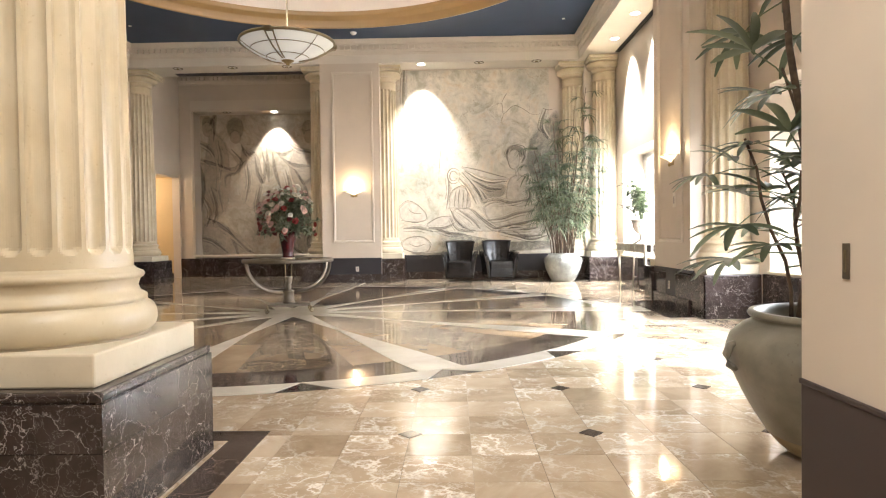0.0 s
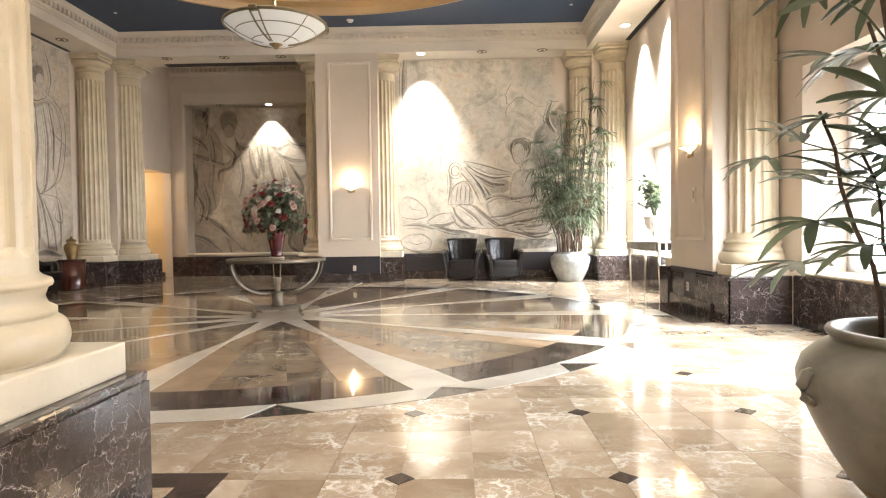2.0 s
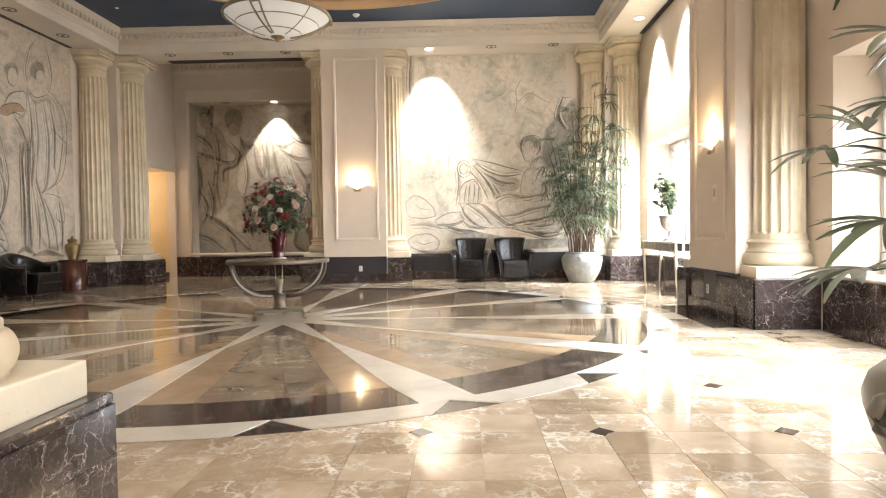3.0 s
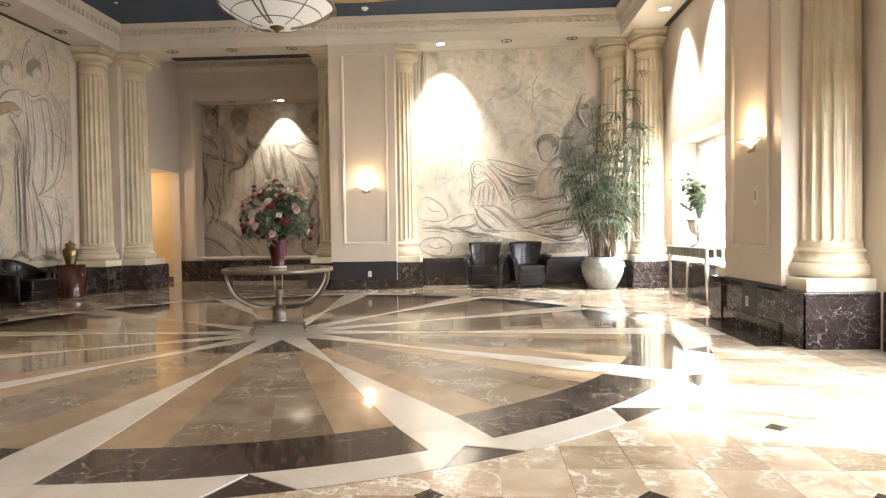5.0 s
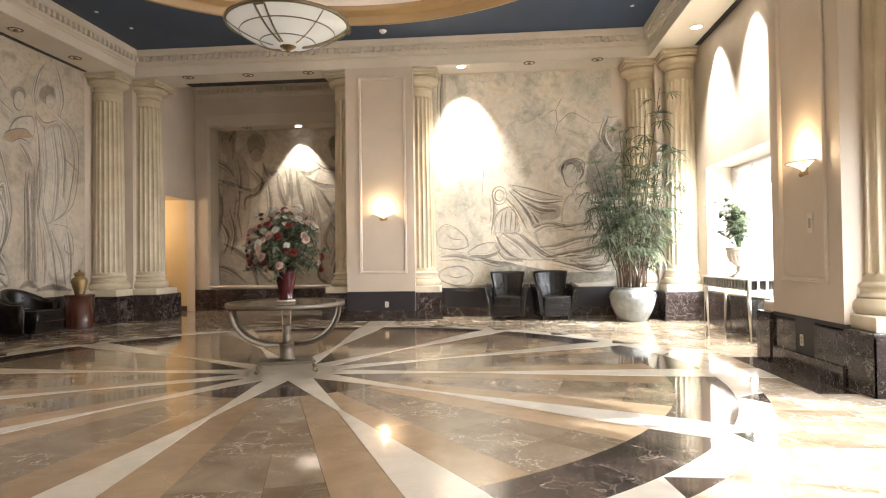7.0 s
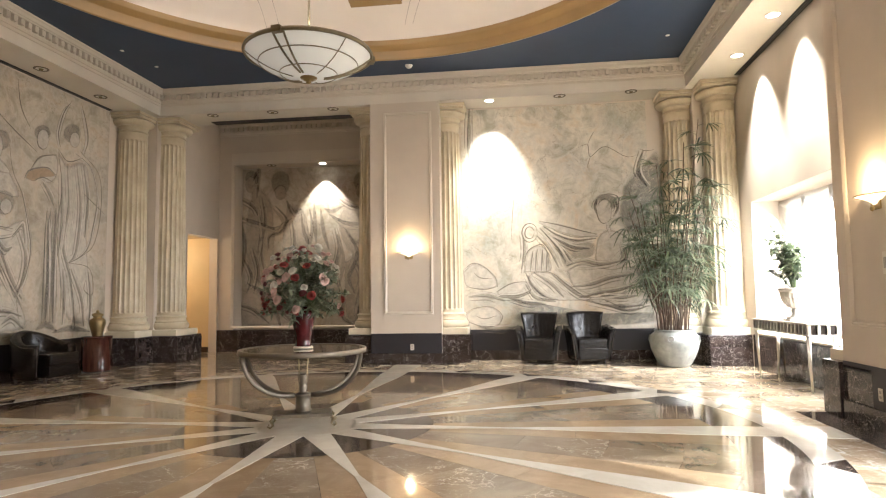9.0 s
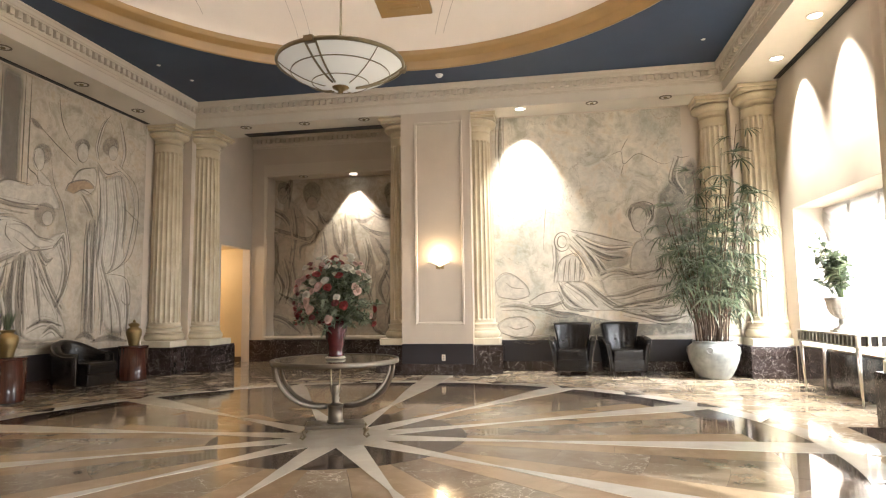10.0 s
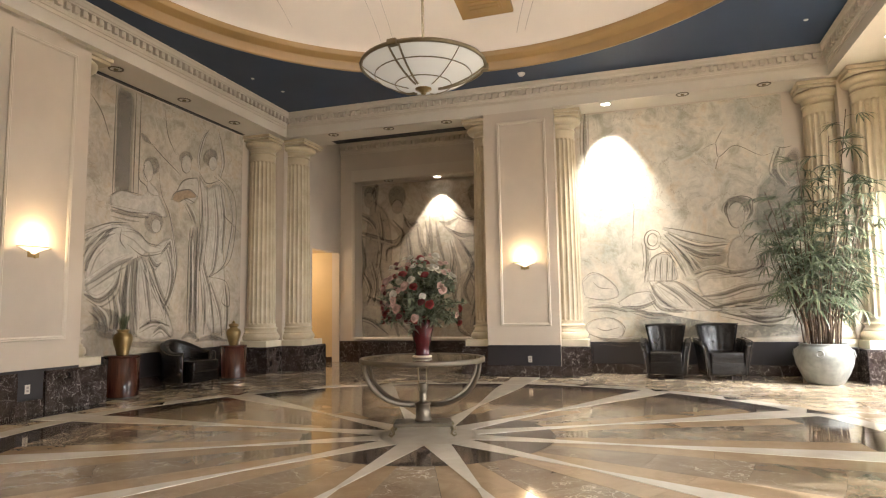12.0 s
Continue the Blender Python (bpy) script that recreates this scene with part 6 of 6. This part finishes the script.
# ---- console with urn by the window ----
con = empty("console_table", "pale metal console table with slotted frieze under the window", "console table", pose(5.90, 2.85, 0))
PALEMETAL = metal("pale_metal", (0.62, 0.58, 0.50), 0.35)
part("tabletop", box(-0.20, 0.20, -0.95, 0.95, 0.855, 0.88, 0.005), PALEMETAL, con)
part("lower_rail", box(-0.19, 0.19, -0.94, 0.94, 0.715, 0.735, 0.004), PALEMETAL, con)
part("frieze_panel", box(-0.165, 0.165, -0.92, 0.92, 0.735, 0.855), DARKWOOD, con, "dark slotted frieze")
for k in range(17):
    for sx in (-1, 1):
        part("frieze_bar", box(sx * 0.178 - 0.012, sx * 0.178 + 0.012, -0.94 + k * 0.1145, -0.90 + k * 0.1145, 0.735, 0.855, 0.002), PALEMETAL, con)
for k in range(4):
    for sy in (-1, 1):
        part("frieze_bar", box(-0.18 + k * 0.113, -0.145 + k * 0.113, sy * 0.93 - 0.012, sy * 0.93 + 0.012, 0.735, 0.855, 0.002), PALEMETAL, con)
for sx in (-1, 1):
    for sy in (-1, 1):
        for q in (-0.035, 0.035):
            part("leg", tube([(sx * 0.16, sy * 0.88 + q, 0.715), (sx * 0.13, sy * 0.86 + q * 0.2, 0.0)], [0.016, 0.009], 8), PALEMETAL, con, "", True)

URN = stone("grey_cast_urn", (0.30, 0.27, 0.23), (0.46, 0.42, 0.36), 0.7, 6)
urn = empty("urn", "fluted grey cast-stone urn with a leafy plant on the console", "urn", pose(5.92, 2.72, 0.88))
part("bowl", lathe([(0.0, 0.17), (0.05, 0.17), (0.09, 0.19), (0.15, 0.24), (0.185, 0.32), (0.19, 0.40), (0.205, 0.42), (0.21, 0.445), (0.19, 0.455), (0.17, 0.43), (0.0, 0.42)], 96, lambda r, a, z: r * (1 - 0.05 * (0.5 + 0.5 * math.cos(a * 20))) if 0.18 < z < 0.39 and r > 0.06 else r, False), URN, urn)
part("foot", lathe([(0.0, 0.02), (0.12, 0.02), (0.12, 0.045), (0.07, 0.06), (0.045, 0.10), (0.06, 0.13), (0.05, 0.17)], 32, None, False), URN, urn, "", True)
part("base", box(-0.13, 0.13, -0.13, 0.13, 0.0, 0.022, 0.003), URN, urn)
bm = bmesh.new()
bs = bmesh.new()
for k in range(16):
    a, e = rng.uniform(0, 6.3), rng.uniform(0.5, 1.45)
    L = rng.uniform(0.5, 0.95)
    tip = Vector((math.cos(a) * math.cos(e) * L * 0.75, math.sin(a) * math.cos(e) * L * 0.75, 0.42 + math.sin(e) * L))
    pts = smooth_curve([Vector((0.02 * math.cos(a), 0.02 * math.sin(a), 0.42)), (Vector((0, 0, 0.42)) + tip) / 2 + Vector((0, 0, 0.06)), tip], 5)
    add_tube(bs, [tuple(q) for q in pts], 0.006, 5)
    for q in pts[3:]:
        for s in range(3):
            add_leaf(bm, q, (rng.uniform(-1, 1), rng.uniform(-1, 1), rng.uniform(-0.2, 0.8)), rng.uniform(0.13, 0.24), rng.uniform(0.02, 0.035), 0.3, rng, 4)
tagged(part("leaf_mass", bm, PALM, urn, "dark glossy leaves", True), kind="stuff")
tagged(part("stem", bs, STEM, urn), kind="stuff")

# ---- potted fan palms ----
CANE = stone("fibrous_cane", (0.05, 0.032, 0.02), (0.13, 0.085, 0.05), 0.8, 30)
SOIL = stone("potting_soil", (0.02, 0.014, 0.01), (0.06, 0.045, 0.03), 0.9, 25)


def fan_mesh(blades, length, width, stalk, spread, droop, seed):
    r = random.Random(seed)
    bm = bmesh.new()
    add_tube(bm, [(0, 0, 0), (stalk * 0.5, 0, 0.03), (stalk, 0, 0.02)], [0.005, 0.004, 0.003], 5)
    for k in range(blades):
        a = radians(-spread + 2 * spread * (k + 0.5) / blades + r.uniform(-4, 4))
        add_leaf(bm, (stalk, 0, 0.02), (math.cos(a), math.sin(a), 0.25 + r.uniform(-0.1, 0.1)), length * (1 - 0.25 * abs(a) / 2) * r.uniform(0.85, 1.1), width, droop * r.uniform(0.6, 1.4), r, 5, 0.5)
    for f in bm.faces:
        f.smooth = True
    me = bpy.data.meshes.new("frond")
    bm.to_mesh(me)
    bm.free()
    me.materials.append(PALM)
    return me


def palm(ob, canes, fans, r):
    """canes: (x, y, lean x, lean y, height, leaves from, number of fronds)."""
    for x, y, lx, ly, z0, h, lo, cnt, rad in canes:
        pts = [(x + lx * (k / 6) ** 1.3 + 0.02 * math.sin(k * 1.7 + x * 9), y + ly * (k / 6) ** 1.3, z0 + h * k / 6) for k in range(7)]
        part("cane", tube(pts, [rad * (1 - 0.4 * k / 6) for k in range(7)], 7), CANE, ob, "", True)
        for k in range(cnt):
            t = lo + (1 - lo) * (k + r.random() * 0.6) / cnt
            i = min(5, int(t * 6))
            f = t * 6 - i
            p = Vector(pts[i]) * (1 - f) + Vector(pts[i + 1]) * f
            yaw = k * 137.5 + r.uniform(-30, 30) + x * 200
            shared("frond", r.choice(fans), ob, Matrix.Translation(p) @ pose(0, 0, 0, 0, r.uniform(-35, 25), yaw) @ Matrix.Scale(r.uniform(0.8, 1.15), 4))


GLAZE = stone("celadon_glaze", (0.11, 0.118, 0.11), (0.27, 0.272, 0.25), 0.42, 5.5, 0.6)
pot1 = empty("plant_pot", "pale celadon glazed pot holding a tall fan palm", "plant pot", pose(4.82, 5.05, 0))
part("body", lathe([(0.0, 0.0), (0.23, 0.0), (0.26, 0.02), (0.335, 0.15), (0.40, 0.31), (0.42, 0.43), (0.405, 0.53), (0.36, 0.585), (0.335, 0.60), (0.338, 0.62), (0.345, 0.635), (0.335, 0.642), (0.315, 0.62), (0.335, 0.58), (0.0, 0.58)], 56, None, False), GLAZE, pot1, "", True)
part("soil", lathe([(0.0, 0.594), (0.33, 0.59)], 30, None, False), SOIL, pot1)
for a in (250, 70, 160, 340):
    q = radians(a)
    bm = bmesh.new()
    add_sweep(bm, [(0.05 * math.cos(k * math.pi / 8), 0.05 * math.sin(k * math.pi / 8), 0) for k in range(16)], [(0.011 * math.cos(w), 0.011 * math.sin(w)) for w in [k * math.pi / 3 for k in range(6)]], True)
    part("ring_ornament", bm, GLAZE, pot1, "", True, pose(0.418 * math.cos(q), 0.418 * math.sin(q), 0.49, 0, 80, a))
palm1 = empty("fan_palm", "tall lady palm with many thin canes and drooping fronds", "palm", pose(4.82, 5.05, 0.57))
r = random.Random(21)
fans = [fan_mesh(8 + s % 3, 0.31, 0.0135, 0.22, 96, 0.55 + 0.12 * (s % 3), s) for s in range(5)]
canes = []
for k in range(34):
    a = k * 2.4
    q = 0.25 * math.sqrt((k + 0.5) / 34)
    h = r.uniform(1.05, 2.6)
    out = r.uniform(0.25, 0.72)
    canes.append((q * math.cos(a), q * math.sin(a) * 0.9, out * math.cos(a), out * math.sin(a) * 0.55 - 0.05, 0, h, 0.42 if h < 1.5 else 0.38, 6 if h < 1.6 else 8, 0.012))
canes += [(0.05, 0.0, 0.45, -0.35, 0, 3.75, 0.72, 6, 0.010), (0.02, -0.05, 0.22, -0.28, 0, 3.35, 0.68, 6, 0.010), (-0.08, 0.0, -0.15, -0.2, 0, 3.0, 0.55, 8, 0.012), (0.1, 0.05, 0.3, 0.05, 0, 2.7, 0.5, 7, 0.010), (-0.04, 0.08, 0.05, -0.1, 0, 2.9, 0.6, 7, 0.010)]
palm(palm1, canes, fans, r)

OLDGLAZE = stone("grey_brown_glaze", (0.11, 0.096, 0.068), (0.30, 0.27, 0.205), 0.32, 3.2, 0.4)
pot2 = empty("plant_pot", "large grey-brown glazed pot with worn ochre foot by the corridor wall", "plant pot", pose(4.185, -6.16, 0) @ Matrix.Scale(1.05, 4))
part("body", lathe([(0.318, 0.105), (0.372, 0.19), (0.42, 0.28), (0.46, 0.37), (0.485, 0.45), (0.488, 0.485), (0.47, 0.54), (0.415, 0.592), (0.374, 0.612), (0.366, 0.625), (0.384, 0.632), (0.392, 0.646), (0.384, 0.660), (0.36, 0.662), (0.335, 0.635), (0.34, 0.590), (0.0, 0.582)], 64, None, False), OLDGLAZE, pot2, "", True)
WORN = stone("worn_ochre_foot", (0.12, 0.09, 0.055), (0.44, 0.34, 0.20), 0.6, 9, 0.5)
part("foot", lathe([(0.0, 0.000), (0.20, 0.000), (0.225, 0.012), (0.275, 0.055), (0.318, 0.105)], 64, None, False), WORN, pot2, "worn ochre unglazed foot", True)
part("soil", lathe([(0.0, 0.592), (0.335, 0.589)], 30, None, False), SOIL, pot2)
for a in (175, 265, 355, 85):
    q = radians(a)
    pts = [(0.455, 0, 0.52), (0.492, 0, 0.505), (0.508, 0, 0.46), (0.496, 0, 0.415), (0.47, 0, 0.40)]
    part("lug", tube([tuple(pose(0, 0, 0, 0, 0, a) @ Vector(p)) for p in pts], 0.02, 8, (1.7, 0.8)), OLDGLAZE, pot2, "", True)
palm2 = empty("fan_palm", "lady palm with dark canes and broad blunt fronds", "palm", pose(4.185, -6.16, 0.61))
big = [fan_mesh(5 + s % 3, 0.29, 0.022, 0.30, 100, 0.28 + 0.1 * (s % 3), 40 + s) for s in range(5)]
r = random.Random(9)
canes = [(-0.10, 0.06, -0.24, 0.02, 0, 2.7, 0.10, 12, 0.021), (0.06, 0.04, -0.08, 0.05, 0, 2.8, 0.10, 12, 0.021), (0.14, 0.12, 0.06, 0.06, 0, 2.5, 0.15, 9, 0.019), (-0.14, 0.16, -0.20, 0.12, 0, 0.95, 0.3, 6, 0.011),
         (0.10, -0.06, 0.10, -0.02, 0, 2.2, 0.2, 8, 0.017), (0.16, 0.2, 0.12, 0.22, 0, 1.6, 0.3, 6, 0.013), (-0.02, 0.22, -0.04, 0.2, 0, 0.8, 0.3, 5, 0.010),
         (-0.2, 0.0, -0.04, -0.05, 0, 0.75, 0.3, 6, 0.012), (0.0, 0.15, -0.14, 0.1, 0, 1.3, 0.3, 7, 0.012)]
palm(palm2, canes, big, r)

# ---- floor ----
floor = structure("floor", box(-8.4, E2, -13.2, 8.9, -0.12, -0.012), GROUT, "polished marble floor with a twelve-rayed star", "floor")


def prism(pts, top, thick=0.02):
    bm = bmesh.new()
    lo = [bm.verts.new((x, y, top - thick)) for x, y in pts]
    hi = [bm.verts.new((x, y, top)) for x, y in pts]
    n = len(pts)
    bm.faces.new(hi)
    bm.faces.new(list(reversed(lo)))
    for i in range(n):
        bm.faces.new((lo[i], lo[(i + 1) % n], hi[(i + 1) % n], hi[i]))
    bmesh.ops.recalc_face_normals(bm, faces=bm.faces)
    return bm


def polar(r, a):
    return (CX + r * math.cos(radians(a)), CY + r * math.sin(radians(a)))


def arc(r, a0, a1, n=8):
    return [polar(r, a0 + (a1 - a0) * i / n) for i in range(n + 1)]


R0, R1, R2, R3 = 1.27, 3.965, 4.45, 4.70
TOP = 0.0
# one sheet of dark stone under the inlay
part("inlay_bed", prism(arc(R3 + 0.002, 0, 357, 119), -0.002, 0.006), DARKFLOOR, floor)


def ray_half(r):
    """Half the width of a white ray at a radius: a point that tapers off and opens again."""
    if r < 1.95:
        return max(0.018, 0.166 - 0.0755 * r)
    return 0.019 + 0.183 * min(1.0, (r - 1.95) / (R1 - 1.95))


def ray_points(a, r0, r1, n=6):
    d = Vector((math.cos(radians(a)), math.sin(radians(a))))
    s = Vector((-d.y, d.x))
    c = Vector((CX, CY))
    left = [c + d * r + s * ray_half(r) for r in [r0 + (r1 - r0) * i / n for i in range(n + 1)]]
    right = [c + d * r - s * ray_half(r) for r in [r0 + (r1 - r0) * i / n for i in range(n + 1)]]
    return [tuple(p) for p in right + left[::-1]]


part("star_hub", prism(arc(0.49, 0, 345, 23), TOP + 0.004), WHITE, floor)
GAP = 0.002
for k in range(12):
    a = 30 * k
    part("ray", prism(ray_points(a, 0.46, 1.95), TOP + 0.004), WHITE, floor)
    part("ray", prism(ray_points(a, 1.952, R2), TOP + 0.004), WHITE, floor)
    if k % 3 == 0:
        w = ray_half(R2)
        d = Vector((math.cos(radians(a)), math.sin(radians(a))))
        s = Vector((-d.y, d.x))
        c = Vector((CX, CY))
        ends = 5.05 if k in (0, 6) else 5.5
        part("ray_tip", prism([tuple(c + d * (R2 + 0.002) - s * w), tuple(c + d * ends - s * w * 1.25), tuple(c + d * ends + s * w * 1.25), tuple(c + d * (R2 + 0.002) + s * w)], TOP + 0.004), WHITE, floor)
    # sectors between rays: tan, grey, tan, in radial pieces
    for mat, a0, a1 in ((TAN, a, a + 8.2), (GREY, a + 8.2, a + 21.8), (TAN, a + 21.8, a + 30)):
        cuts = [R0, 2.2, 2.95, 3.55, R1] if mat is GREY else [R0, 2.65, R1]
        for q0, q1 in zip(cuts, cuts[1:]):
            g = math.degrees(GAP / q0)
            mid = (a0 + a1) / 2 + (1.5 if mat is GREY else 0)
            split = [(a0, a1)] if mat is TAN or q0 < 2.5 else [(a0, mid), (mid, a1)]
            for s0, s1 in split:
                part("wedge", prism(arc(q0 + 0.001, s0 + g * 0.5, s1 - g * 0.5, 5) + arc(q1 - 0.001, s1 - g * 0.5, s0 + g * 0.5, 5), TOP + 0.001), mat, floor)
    # medallion wedge and dark outer band
    part("medallion_piece", prism(arc(0.3, a + 1, a + 29, 6) + arc(R0 - 0.001, a + 29.9, a + 0.1, 6), TOP + 0.0015), DARKFLOOR, floor)
    for s0, s1 in ((a, a + 15), (a + 15, a + 30)):
        part("band_piece", prism(arc(R1 + 0.001, s0 + 0.03, s1 - 0.03, 6) + arc(R2 - 0.001, s1 - 0.03, s0 + 0.03, 6), TOP + 0.001), DARKFLOOR, floor)
    # white outer ring, broken by a dark slanted piece midway and a dark notch at each ray
    part("ring_piece", prism(arc(R2, a - 0.2, a + 15.5, 8) + arc(R3, a + 13.1, a + 3.0, 8), TOP + 0.003), WHITE, floor)
    part("ring_piece", prism(arc(R2, a + 15.55, a + 30.2, 8) + arc(R3, a + 27.0, a + 18.4, 8), TOP + 0.003), WHITE, floor)

# square tiles of the hall and corridor, dark diamonds at every third corner
T = 0.328
tile_me = bpy.data.meshes.new("tile")
bm = box(-T / 2 + 0.0012, T / 2 - 0.0012, -T / 2 + 0.0012, T / 2 - 0.0012, -0.014, -0.003)
bm.to_mesh(tile_me)
bm.free()
tile_me.materials.append(BEIGE)
rest = bmesh.new()
X0, Y0 = 2.09, -5.77
count = 0
for i in range(-26, 16):
    for j in range(-22, 46):
        x, y = X0 + (i + 0.5) * T, Y0 + (j + 0.5) * T
        if math.hypot(x - CX, y - CY) < R3 - T * 0.75 or x > 6.9 or y > 8.8 or (y > 6.5 and x > 0.2) or (y < -7.3 and not -0.5 < x < 3.7):
            continue
        near = 0.9 < x < 5.4 and -7.6 < y < -2.3
        if near and count < 290:
            shared("tile", tile_me, floor, pose(x, y, 0, 0, 0, 90 * ((i * 7 + j * 3) % 4)))
            count += 1
        else:
            add_box(rest, x - T / 2 + 0.0012, x + T / 2 - 0.0012, y - T / 2 + 0.0012, y + T / 2 - 0.0012, -0.014, -0.003)
tagged(part("tile_rest", rest, BEIGE_REST, floor), kind="stuff")
dia_me = bpy.data.meshes.new("diamond")
bm = box(-0.047, 0.047, -0.047, 0.047, -0.012, 0.0006)
bm.to_mesh(dia_me)
bm.free()
dia_me.materials.append(DARKFLOOR)
for i in range(-9, 5):
    for j in range(-5, 5):
        x, y = X0 + 3 * i * T, Y0 + 3 * j * T
        if math.hypot(x - CX, y - CY) > R3 + 0.12 and abs(x) < 5.0 and -6.9 < y < 5.2:
            shared("diamond", dia_me, floor, pose(x, y, 0, 0, 0, 45))
# dark border strips round plinths and along the piers
for x0, x1, y0, y1 in ((1.125, 1.30, -7.15, -5.85), (0.1, 1.30, -5.85, -5.70), (5.06, PX - 0.02, -1.25, 0.75), (-PX + 0.02, -5.06, -1.25, 0.75), (-0.95, 0.95, 5.26, BY - 0.02)):
    part("border_strip", box(x0, x1, y0, y1, -0.012, 0.001), DARKFLOOR, floor)
